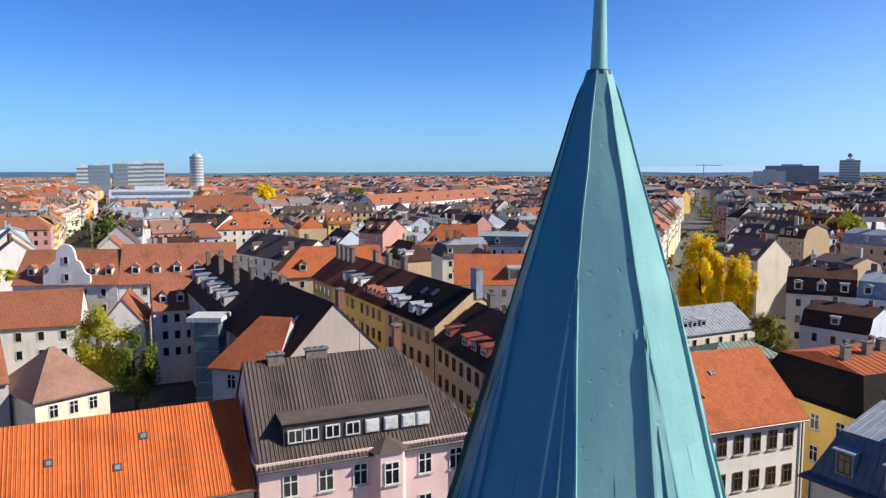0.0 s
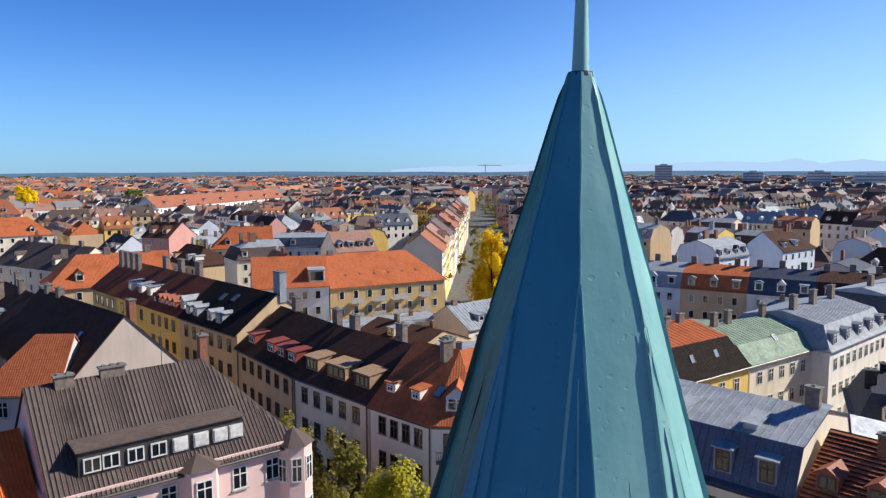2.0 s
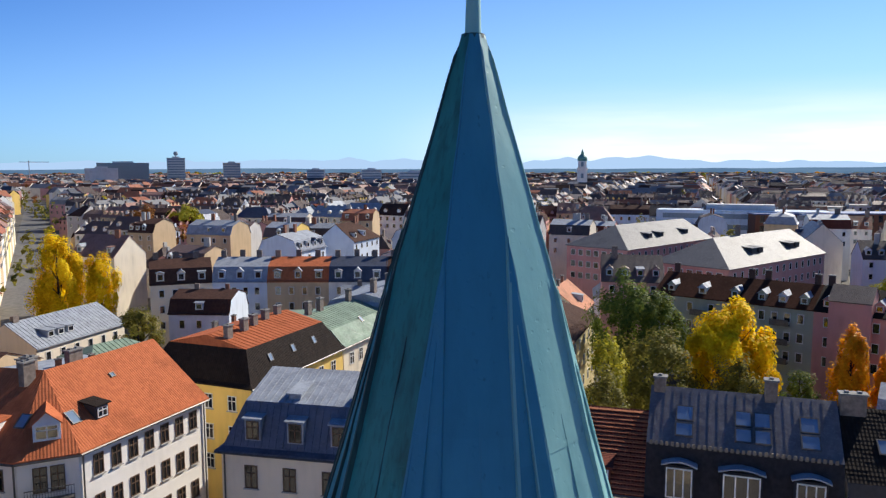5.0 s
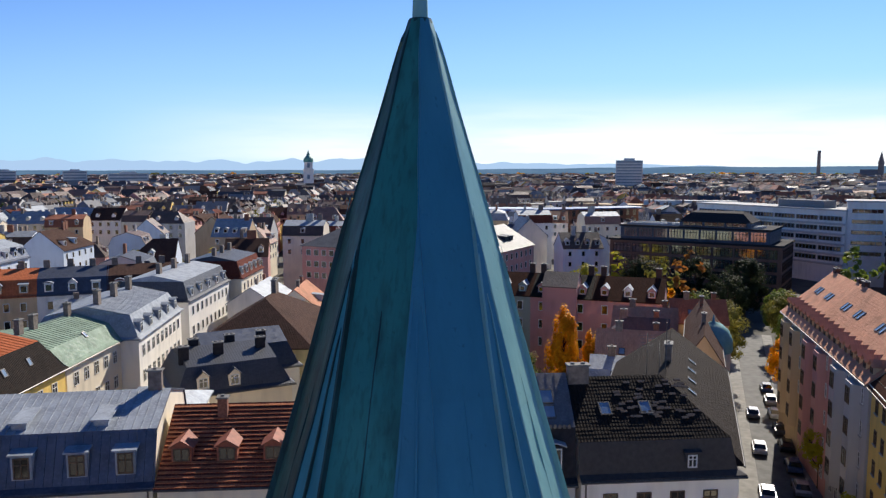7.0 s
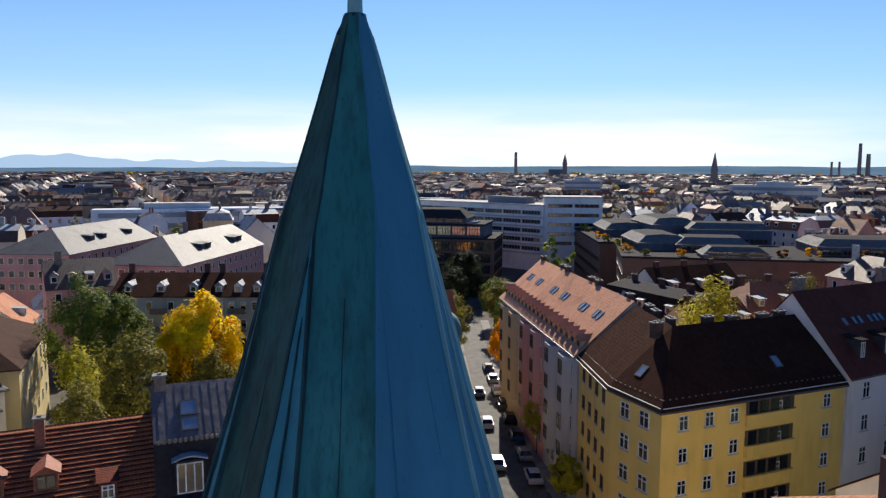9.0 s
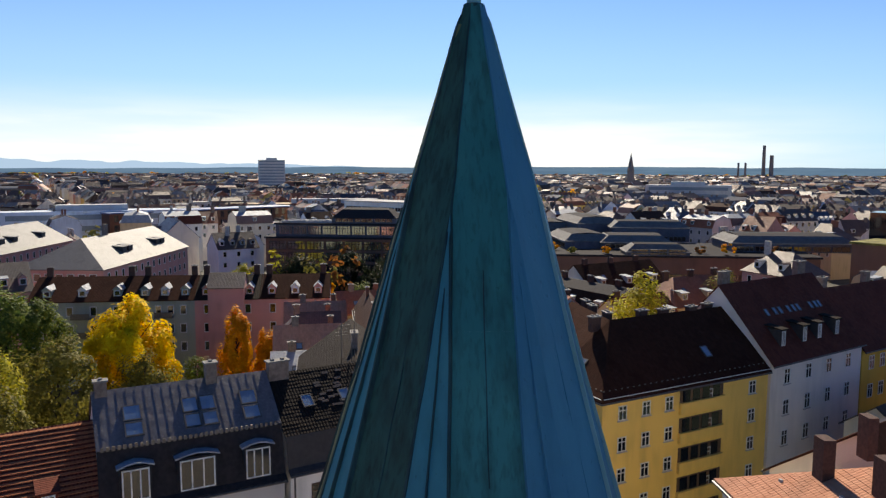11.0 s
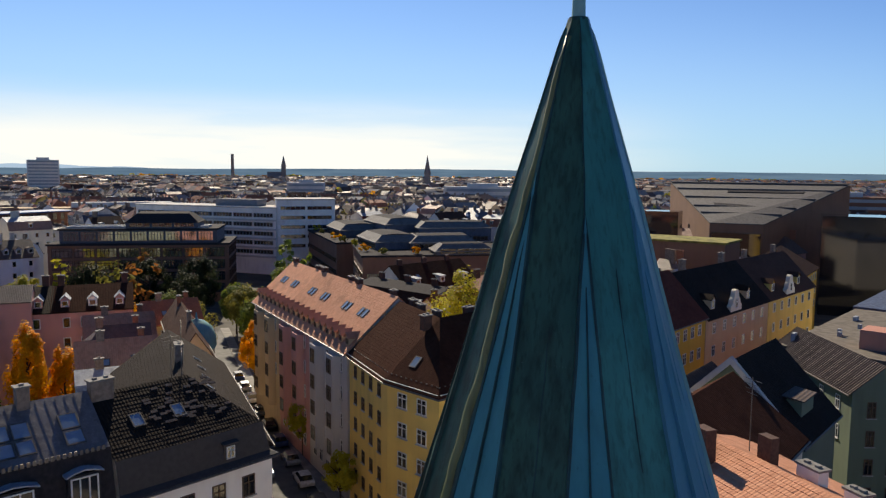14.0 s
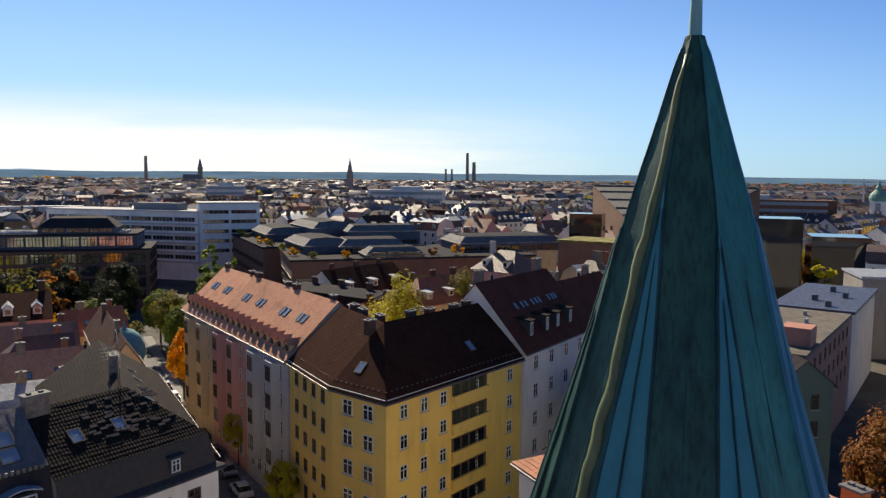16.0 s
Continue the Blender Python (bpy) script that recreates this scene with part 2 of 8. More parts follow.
def lattice(xs, zs, y0, y1):
    """One connected grid of bars in the x-z plane: every second cell is open."""
    bm = bmesh.new()
    nx, nz = len(xs), len(zs)
    fr = [[bm.verts.new((x, y0, z)) for z in zs] for x in xs]
    bk = [[bm.verts.new((x, y1, z)) for z in zs] for x in xs]
    solid = lambda i, k: 0 <= i < nx - 1 and 0 <= k < nz - 1 and not (i % 2 and k % 2)
    for i in range(nx - 1):
        for k in range(nz - 1):
            if not solid(i, k):
                continue
            bm.faces.new((fr[i][k], fr[i + 1][k], fr[i + 1][k + 1], fr[i][k + 1]))
            if not solid(i - 1, k):
                bm.faces.new((bk[i][k], fr[i][k], fr[i][k + 1], bk[i][k + 1]))
            if not solid(i + 1, k):
                bm.faces.new((fr[i + 1][k], bk[i + 1][k], bk[i + 1][k + 1], fr[i + 1][k + 1]))
            if not solid(i, k - 1):
                bm.faces.new((bk[i][k], bk[i + 1][k], fr[i + 1][k], fr[i][k]))
            if not solid(i, k + 1):
                bm.faces.new((fr[i][k + 1], fr[i + 1][k + 1], bk[i + 1][k + 1], bk[i][k + 1]))
    return bm


def window_meshes(w, h, kind, fmat):
    """Frame and panes of a window, standing in the x-z plane, looking to -y."""
    key = (w, h, kind, fmat.name)
    if key in TEMPLATES:
        return TEMPLATES[key]
    f, d = 0.09, 0.07
    cols = {"one": 1, "wide": 3}.get(kind, 2)
    xs = [-w / 2, -w / 2 + f]
    for i in range(1, cols):
        x = -w / 2 + w * i / cols
        xs += [x - 0.045, x + 0.045]
    xs += [w / 2 - f, w / 2]
    zs = [0, f] + ([h * 0.66 - 0.04, h * 0.66 + 0.04] if kind == "cross" else []) + [h - f, h]
    bm = lattice(xs, zs, -d, 0.05)
    frame_me = mesh_of("window_frame", bm)
    frame_me.materials.append(fmat)
    bm = bmesh.new()
    box(bm, -w / 2 + f, -0.025, f, w / 2 - f, 0.02, h - f)
    pane_me = mesh_of("pane", bm)
    pane_me.materials.append(GLASS)
    bm = bmesh.new()
    box(bm, -w / 2 - 0.1, -0.16, -0.09, w / 2 + 0.1, 0.0, 0.0)
    sill_me = mesh_of("window_sill", bm)
    sill_me.materials.append(STONE)
    TEMPLATES[key] = frame_me, pane_me, sill_me
    return TEMPLATES[key]


def far_window(w, h, fmat):
    """A small window for houses far off, frame and glass in one mesh."""
    key = (w, h, "far", fmat.name)
    if key not in TEMPLATES:
        bm = bmesh.new()
        o = [(-w / 2, 0), (w / 2, 0), (w / 2, h), (-w / 2, h)]
        i = [(-w / 2 + 0.12, 0.12), (w / 2 - 0.12, 0.12), (w / 2 - 0.12, h - 0.12), (-w / 2 + 0.12, h - 0.12)]
        back = [bm.verts.new((x, 0.05, z)) for x, z in o]
        outer = [bm.verts.new((x, -0.07, z)) for x, z in o]
        inner = [bm.verts.new((x, -0.07, z)) for x, z in i]
        deep = [bm.verts.new((x, -0.02, z)) for x, z in i]
        for k in range(4):
            j = (k + 1) % 4
            bm.faces.new((back[k], back[j], outer[j], outer[k]))
            bm.faces.new((outer[k], outer[j], inner[j], inner[k]))
            bm.faces.new((inner[k], inner[j], deep[j], deep[k]))
        f = bm.faces.new(deep)
        f.material_index = 1
        me = mesh_of("window", bm)
        me.materials.append(fmat)
        me.materials.append(GLASS)
        TEMPLATES[key] = me
    return TEMPLATES[key]


def window(parent, m, w=1.1, h=1.6, kind="cross", fmat=None, sill=True):
    if m.translation.length > 118 and w < 1.8:
        a = adopt(new("window", far_window(w, h, fmat or FRAME)), parent)
        a.matrix_basis = m
        return a
    fr, pa, si = window_meshes(w, h, kind, fmat or FRAME)
    a = adopt(new("window", fr), parent)
    a.matrix_basis = m
    b = new("pane", pa)
    b.parent = a
    if sill and m.translation.length < 82:
        c = new("window_sill", si)
        c.parent = a
    return a


FOOT = []


def taken(x, y, margin=4.0):
    """Whether a place lies on a plot that is built on already."""
    for a, u, n, l, d in FOOT:
        q = Vector((x - a.x, y - a.y, 0))
        if -margin < q.dot(u) < l + margin and -margin < q.dot(n) < d + margin:
            return True
    return False


class House:
    """A town house over a four-cornered plan. Its front runs from a to b, its depth lies to the left of that line (side=1) or to the right (-1).
    rings: (inset front and back, inset at a's end, inset at b's end, height) of the roof, from the eave upwards; the last one is the ridge or the flat top."""

    def __init__(self, a, b, depth, eave, roof, wall, label, rise=5.0, hips=(0, 0), mansard=None, flat=False, side=1, over=0.4, back_eave=None, name="house", group="", base=0.0, cornice=None):
        self.a, self.b = Vector((*a, 0)), Vector((*b, 0))
        self.L, self.D, self.e, self.base = (self.b - self.a).length, depth, eave, base
        self.u = (self.b - self.a).normalized()
        self.n = Vector((-self.u.y, self.u.x, 0)) * side
        self.side, self.wall, self.hips, self.over = side, wall, hips, over
        self.roof_mats = roof if isinstance(roof, tuple) else (roof,)
        self.roof_mat = self.roof_mats[0]
        mid = self.at(self.L / 2, depth / 2, base)
        self.root = thing(name, mid.x, mid.y, base, label, "house", group)
        D, h0, h1, ov = depth, hips[0], hips[1], 0.12
        e0, e1 = (-over if h0 else -ov), (-over if h1 else -ov)
        if flat:
            self.rings = [(-over, -over, -over, eave), (-over, -over, -over, eave + 0.35)]
        elif mansard:
            hm, im, top = mansard
            self.rings = [(-over, e0, e1, eave), (0.1, 0.1 if h0 else -ov, 0.1 if h1 else -ov, eave + 0.25), (im, im if h0 else -ov, im if h1 else -ov, eave + hm),
                          (D / 2, max(im, h0) if h0 else -ov, max(im, h1) if h1 else -ov, eave + hm + top)]
        else:
            s = rise / (D / 2)
            self.rings = [(-over, e0, e1, eave - over * s), (D / 2, h0 if h0 else -ov, h1 if h1 else -ov, eave + rise)]
        self.flat = flat
        FOOT.append((self.a, self.u, self.n, self.L, depth))
        self.build_walls()
        self.build_roof()
        if cornice:
            bm = bmesh.new()
            self.band(bm, eave - 0.45, eave - 0.05, 0.22)
            part("cornice", bm, cornice, self.root)

    def at(self, s, d, z):
        p = self.a + self.u * s + self.n * d
        return Vector((p.x, p.y, z))

    def corner_ring(self, r):
        i, x0, x1, z = r
        return [self.at(x0, i, z), self.at(self.L - x1, i, z), self.at(self.L - x1, self.D - i, z), self.at(x0, self.D - i, z)]

    def band(self, bm, z0, z1, out):
        pts = [(-out, -out), (self.L + out, -out), (self.L + out, self.D + out), (-out, self.D + out)]
        lo = [bm.verts.new(self.at(s, d, z0)) for s, d in pts]
        hi = [bm.verts.new(self.at(s, d, z1)) for s, d in pts]
        for i in range(4):
            j = (i + 1) % 4
            bm.faces.new((lo[i], lo[j], hi[j], hi[i]))
        bm.faces.new(hi)
        bm.faces.new(lo[::-1])

    def build_walls(self):
        bm = bmesh.new()
        L, D, e = self.L, self.D, self.e
        top = e - 0.1
        lo = [bm.verts.new(self.at(s, d, self.base)) for s, d in ((0, 0), (L, 0), (L, D), (0, D))]
        hi = [bm.verts.new(self.at(s, d, top)) for s, d in ((0, 0), (L, 0), (L, D), (0, D))]
        bm.faces.new((lo[0], lo[1], hi[1], hi[0]))
        bm.faces.new((lo[2], lo[3], hi[3], hi[2]))
        for end, i, j in ((0, 3, 0), (1, 1, 2)):
            pts = [lo[i], lo[j], hi[j]]
            if not self.hips[end] and not self.flat:
                s = L if end else 0
                f = 1 if i == 3 else -1
                seq = [(r[0], r[3]) for r in self.rings if r[0] > 0.05]
                near = [(d, z - 0.16) for d, z in seq]
                far = [(D - d, z - 0.16) for d, z in seq if abs(D - 2 * d) > 0.05]
                line = near + far[::-1]
                if j == 2:
                    line = line[::-1]
                pts += [bm.verts.new(self.at(s, d, z)) for d, z in line]
            pts.append(hi[i])
            bm.faces.new(pts)
        bmesh.ops.recalc_face_normals(bm, faces=bm.faces)
        self.wall_ob = part("wall", bm, self.wall, self.root)

    def build_roof(self):
        bm = bmesh.new()
        uvl = bm.loops.layers.uv.new("UVMap")
        th = Vector((0, 0, -0.16))
        top = len(self.roof_mats) - 1
        rings = [self.corner_ring(r) for r in self.rings]
        up = [[bm.verts.new(p) for p in r] for r in rings]

        def face(vs, idx=0):
            out = []
            for v in vs:
                if all((v.co - o.co).length > 0.02 for o in out):
                    out.append(v)
            if len(out) < 3:
                return
            f = bm.faces.new(out)
            e = (out[1].co - out[0].co).normalized()
            nrm = (out[1].co - out[0].co).cross(out[2].co - out[0].co).normalized()
            g = nrm.cross(e)
            o = out[0].co
            f.material_index = idx
            for lp in f.loops:
                lp[uvl].uv = ((lp.vert.co - o).dot(e), (lp.vert.co - o).dot(g))

        for k in range(len(up) - 1):
            lo, hi = up[k], up[k + 1]
            for i in range(4):
                j = (i + 1) % 4
                if i == 1 and not self.hips[1] and not self.flat or i == 3 and not self.hips[0] and not self.flat:
                    continue
                face([lo[i], lo[j], hi[j], hi[i]], top if k == len(up) - 2 else 0)
        if abs(self.D - 2 * self.rings[-1][0]) > 0.05:
            face(up[-1], top)
        # thickness at the eave and the verges
        dn = [bm.verts.new(v.co + th) for v in up[0]]
        for i in range(4):
            j = (i + 1) % 4
            if not (i == 1 and not self.hips[1] and not self.flat or i == 3 and not self.hips[0] and not self.flat):
                face([dn[i], dn[j], up[0][j], up[0][i]])
        if not self.flat:
            for end, i, j in ((0, 0, 3), (1, 1, 2)):
                if self.hips[end]:
                    continue
                line = [r[i] for r in up] + [r[j] for r in up[::-1]]
                low = [dn[i]] + [bm.verts.new(v.co + th) for v in line[1:-1]] + [dn[j]]
                for k in range(len(line) - 1):
                    face([line[k], line[k + 1], low[k + 1], low[k]])
        self.roof_ob = part("roof", bm, None, self.root)
        for mm in self.roof_mats:
            self.roof_ob.data.materials.append(mm)
        # gutters along both eaves
        if not self.flat and self.root.location.length < 110:
            for d in (self.rings[0][0] - 0.06, self.D - self.rings[0][0] + 0.06):
                g = bmesh.new()
                z = self.rings[0][3] - 0.16
                p, q = self.at(self.rings[0][1], d, z), self.at(self.L - self.rings[0][2], d, z)
                tube(g, [p, q], 0.09, 6)
                part("gutter", g, GUTTER, self.root)

    def span(self, k, f):
        """From where to where the front slope above ring k runs, at the fraction f of its rise."""
        a, b = self.rings[k], self.rings[k + 1]
        return a[1] + (b[1] - a[1]) * f, self.L - a[2] - (b[2] - a[2]) * f

    def slope_point(self, k, s, f, lift):
        a, b = self.rings[k], self.rings[k + 1]
        d, z = a[0] + (b[0] - a[0]) * f, a[3] + (b[3] - a[3]) * f
        run, rise = b[0] - a[0], b[3] - a[3]
        q = math.hypot(run, rise)
        p = self.at(s, d, z)
        return p + (self.n * (-rise / q) + Vector((0, 0, run / q))) * lift

    def ribs(self, spacing, mat, k=-2, high=0.05, wide=0.1, name="tile_rib"):
        """Raised backs of the tile columns, or standing seams, up the front slope."""
        k = k % len(self.rings)
        bm = bmesh.new()
        lo0, hi0 = self.span(k, 0)
        s = lo0 + spacing / 2
        while s < hi0:
            f1 = 1.0
            for f in (1.0, 0.9, 0.8, 0.7, 0.6, 0.5, 0.4, 0.3, 0.2, 0.1):
                f1 = f
                if self.span(k, f)[0] <= s <= self.span(k, f)[1]:
                    break
            a = [bm.verts.new(self.slope_point(k, s + x, 0.0, z)) for x, z in ((-wide / 2, 0.0), (0, high), (wide / 2, 0.0))]
            b = [bm.verts.new(self.slope_point(k, s + x, f1, z)) for x, z in ((-wide / 2, 0.0), (0, high), (wide / 2, 0.0))]
            bm.faces.new((a[0], a[1], b[1], b[0]))
            bm.faces.new((a[1], a[2], b[2], b[1]))
            bm.faces.new((a[2], a[1], a[0]))
            s += spacing
        bmesh.ops.recalc_face_normals(bm, faces=bm.faces)
        return tagged(part(name, bm, mat, self.root), kind="stuff")

    def courses(self, pitch, mat, k=-2, lip=0.06, jag=0.3, curl=1.05):
        """Tile courses that overlap down the front slope, each with its own lower edge."""
        k = k % len(self.rings)
        a, b = self.rings[k], self.rings[k + 1]
        n = int(math.hypot(b[0] - a[0], b[3] - a[3]) / pitch)
        bm = bmesh.new()
        uvl = bm.loops.layers.uv.new("UVMap")
        rg = random.Random(n)
        for i in range(n):
            f0, f1 = i / n, (i + curl) / n
            s0, s1 = self.span(k, f0)
            t0, t1 = self.span(k, min(1, f1))
            m = max(1, int((s1 - s0) / 1.2))
            for j in range(m):
                x0, x1 = s0 + (s1 - s0) * j / m, s0 + (s1 - s0) * (j + 1) / m
                y0, y1 = t0 + (t1 - t0) * j / m, t0 + (t1 - t0) * (j + 1) / m
                l = lip * rg.uniform(1 - jag, 1 + jag)
                v = [bm.verts.new(self.slope_point(k, x, f, z)) for x, f, z in ((x0, f0, l), (x1, f0, l), (y1, min(1, f1), 0.012), (y0, min(1, f1), 0.012), (x0, f0, 0.0), (x1, f0, 0.0))]
                for q in ((0, 1, 2, 3), (4, 5, 1, 0)):
                    fc = bm.faces.new([v[w] for w in q])
                    for lp in fc.loops:
                        lp[uvl].uv = ((lp.vert.co - self.a).dot(self.u), i * pitch + (0.9 * pitch if lp.vert in (v[2], v[3]) else 0.05))
        return tagged(part("tile_course", bm, mat, self.root), kind="stuff")

    def antenna(self, s, d, top):
        """A roof aerial: a mast with cross bars."""
        bm = bmesh.new()
        zb = self.height(min(d, self.D - d)) - 0.2
        p = self.at(s, d, zb)
        tube(bm, [p, (p.x, p.y, top)], 0.03, 6)
        an = part("aerial", bm, GUTTER, self.root)
        bm = bmesh.new()
        for i in range(4):
            z = top - 0.15 - i * 0.28
            w = 0.75 - 0.1 * i
            q = Vector((p.x, p.y, z))
            tube(bm, [q - self.u * w, q + self.u * w], 0.015, 4)
        part("aerial_bars", bm, GUTTER, an)

    def height(self, d):
        """Height of the front slope at d metres behind the front."""
        pts = [(r[0], r[3]) for r in self.rings]
        for (d0, z0), (d1, z1) in zip(pts, pts[1:]):
            if d <= d1 and d1 > d0:
                return z0 + (z1 - z0) * (d - d0) / (d1 - d0)
        return pts[-1][1]

    def depth_at(self, z):
        pts = [(r[0], r[3]) for r in self.rings]
        for (d0, z0), (d1, z1) in zip(pts, pts[1:]):
            if z <= z1:
                return d0 + (d1 - d0) * max(0, z - z0) / max(1e-6, z1 - z0)
        return pts[-1][0]

    def face_pose(self, where, s, z, out=0.0):
        """A pose on a wall, x along it and -y outwards."""
        if where == "front":
            p, x, y = self.at(s, -out, z), self.u, self.n
        elif where == "back":
            p, x, y = self.at(s, self.D + out, z), -self.u, -self.n
        elif where == "left":
            p, x, y = self.at(-out, s, z), -self.n, self.u
        else:
            p, x, y = self.at(self.L + out, s, z), self.n, -self.u
        if self.side < 0:
            x = -x
        m = Matrix.Identity(4)
        for k in range(3):
            m[k][0], m[k][1], m[k][3] = x[k], y[k], p[k]
        return m

    def windows(self, where="front", n=5, floors=4, first=None, storey=3.1, w=1.1, h=1.65, kind="cross", fmat=None, start=None, end=None, skip=(), sill=True, top_gap=1.15):
        """Rows of windows, the top row top_gap under the eave."""
        length = self.L if where in ("front", "back") else self.D
        if self.root.location.length > 95:
            floors = min(floors, 3)
        s0, s1 = start if start is not None else 0.9, end if end is not None else length - 0.9
        for f in range(floors):
            z = self.e - top_gap - h - f * storey
            if z < self.base + 0.3:
                break
            for i in range(n):
                if (f, i) in skip or (-1, i) in skip:
                    continue
                s = s0 + (s1 - s0) * (i + 0.5) / n
                window(self.root, self.face_pose(where, s, z, 0.0), w, h, kind, fmat, sill)

    def chimney(self, s, d, top, w=0.7, l=1.1, mat=None, cap=True):
        bm = bmesh.new()
        zb = self.height(min(d, self.D - d)) - 0.6
        m = self.face_pose("front", s, 0)
        m.translation = self.at(s, d, 0)
        box(bm, -l / 2, -w / 2, zb, l / 2, w / 2, top, m)
        c = part("chimney", bm, mat or RENDERED, self.root)
        if cap and self.root.location.length < 140:
            bm = bmesh.new()
            box(bm, -l / 2 - 0.1, -w / 2 - 0.1, top, l / 2 + 0.1, w / 2 + 0.1, top + 0.12, m)
            k = max(1, int(l / 0.55))
            for i in range(k):
                x = -l / 2 + l * (i + 0.5) / k
                box(bm, x - 0.13, -0.13, top + 0.12, x + 0.13, 0.13, top + 0.24, m)
            cp = part("chimney_cap", bm, CAPSTONE, c)
        return c

    def dormer(self, s, z, w=1.3, h=1.4, kind="gable", wall=None, roof=None, win=True, fmat=None, back=False, ww=None, wkind="cross", pitch=0.45):
        """A dormer whose sill stands at height z on the front slope."""
        d0 = self.depth_at(z)
        inner = max(0.6, min(self.D / 2 - 0.1, self.depth_at(z + h + 0.2)) - d0 + 0.25)
        m = self.face_pose("front", s, 0)
        m.translation = self.at(s, d0, z)
        if back:
            m = self.face_pose("back", s, 0)
            m.translation = self.at(s, self.D - d0, z)
        bm = bmesh.new()
        low = -0.5
        pk = pitch * w if kind == "gable" else 0.0
        vs = [(-w / 2, 0, low), (w / 2, 0, low), (w / 2, 0, h)] + ([(0, 0, h + pk)] if pk else []) + [(-w / 2, 0, h)]
        f = [bm.verts.new(m @ Vector(v)) for v in vs]
        g = [bm.verts.new(m @ Vector((v[0], inner + (1.2 if pk and v[0] == 0 else 0), v[2]))) for v in vs]
        bm.faces.new(f)
        for i in range(len(f)):
            j = (i + 1) % len(f)
            bm.faces.new((f[i], f[j], g[j], g[i]))
        bmesh.ops.recalc_face_normals(bm, faces=bm.faces)
        dm = part("dormer", bm, wall or self.wall, self.root)
        bm = bmesh.new()
        uvl = bm.loops.layers.uv.new("UVMap")
        o, t = 0.16, 0.1
        if kind == "gable":
            prof = [(-w / 2 - o, h - o * 0.9), (0, h + pk), (w / 2 + o, h - o * 0.9)]
        elif kind == "arch":
            prof = [(-w / 2 - o, h - 0.02), (-w / 4, h + 0.2), (0, h + 0.27), (w / 4, h + 0.2), (w / 2 + o, h - 0.02)]
        else:
            prof = [(-w / 2 - o, h), (w / 2 + o, h)]
        ext = inner + (1.2 if kind == "gable" else 0.5)
        lift = 0.28 if kind == "shed" else 0.0
        a = [bm.verts.new(m @ Vector((x, -0.22, zz + t))) for x, zz in prof]
        b = [bm.verts.new(m @ Vector((x, ext, zz + t + lift))) for x, zz in prof]
        c = [bm.verts.new(m @ Vector((x, -0.22, zz))) for x, zz in prof]
        e = [bm.verts.new(m @ Vector((x, ext, zz + lift))) for x, zz in prof]
        for i in range(len(prof) - 1):
            for q in ((a[i], a[i + 1], b[i + 1], b[i]), (c[i + 1], c[i], e[i], e[i + 1]), (c[i], c[i + 1], a[i + 1], a[i])):
                fc = bm.faces.new(q)
                for lp in fc.loops:
                    v = m.inverted() @ lp.vert.co
                    lp[uvl].uv = (v.y, v.x)
        bm.faces.new((c[0], a[0], b[0], e[0]))
        bm.faces.new((a[-1], c[-1], e[-1], b[-1]))
        part("dormer_roof", bm, roof or self.roof_mat, dm)
        if win:
            ww = ww or w - 0.3
            if self.root.location.length > 118:
                x = new("window", far_window(round(ww, 2), round(h - 0.25, 2), fmat or FRAME))
                x.parent, x.matrix_basis = dm, m @ Matrix.Translation((0, -0.01, 0.1))
                return dm
            fr, pa, _ = window_meshes(round(ww, 2), round(h - 0.25, 2), wkind, fmat or FRAME)
            x = new("window", fr)
            x.parent, x.matrix_basis = dm, m @ Matrix.Translation((0, -0.01, 0.1))
            # the pane is kept with its window as one more part of the dormer
            y = new("pane", pa)
            y.parent, y.matrix_basis = dm, m @ Matrix.Translation((0, -0.01, 0.1))
        return dm

    def skylight(self, s, z, w=0.9, l=1.3, back=False):
        d = self.depth_at(z)
        d1 = d + 0.3
        slope = math.atan2(self.height(d1) - self.height(d), 0.3)
        m = self.face_pose("front", s, 0)
        m.translation = self.at(s, d, self.height(d))
        m = m @ pose(0, 0, 0, math.degrees(slope))
        bm = bmesh.new()
        f = 0.09
        for q in ((-w / 2, 0, -w / 2 + f, l), (w / 2 - f, 0, w / 2, l), (-w / 2 + f, 0, w / 2 - f, f), (-w / 2 + f, l - f, w / 2 - f, l)):
            box(bm, q[0], q[1], -0.02, q[2], q[3], 0.1, m)
        sk = part("skylight", bm, GUTTER, self.root)
        bm = bmesh.new()
        box(bm, -w / 2 + f, f, -0.02, w / 2 - f, l - f, 0.07, m)
        part("pane", bm, GLASS_SKY, sk)


# Sky reflection is painted into the roof panes as a pale blue.
GLASS_SKY = plain("sky_reflection_glass", (0.22, 0.30, 0.40), 0.12, 0.0, 0.1, 1.0, 0.9)


def tube(bm, pts, r, sides=8, r1=None, caps=True):
    """A round bar along points, tapering from r to r1."""
    rings = []
    for k, p in enumerate(pts):
        p = Vector(p)
        a = Vector(pts[max(0, k - 1)])
        b = Vector(pts[min(len(pts) - 1, k + 1)])
        t = (b - a).normalized()
        x = t.orthogonal().normalized()
        y = t.cross(x)
        q = r + ((r1 if r1 is not None else r) - r) * k / max(1, len(pts) - 1)
        rings.append([bm.verts.new(p + (x * math.cos(2 * math.pi * i / sides) + y * math.sin(2 * math.pi * i / sides)) * q) for i in range(sides)])
    for a, b in zip(rings, rings[1:]):
        for i in range(sides):
            j = (i + 1) % sides
            bm.faces.new((a[i], a[j], b[j], b[i]))
    if caps:
        bm.faces.new(rings[0][::-1])
        bm.faces.new(rings[-1])

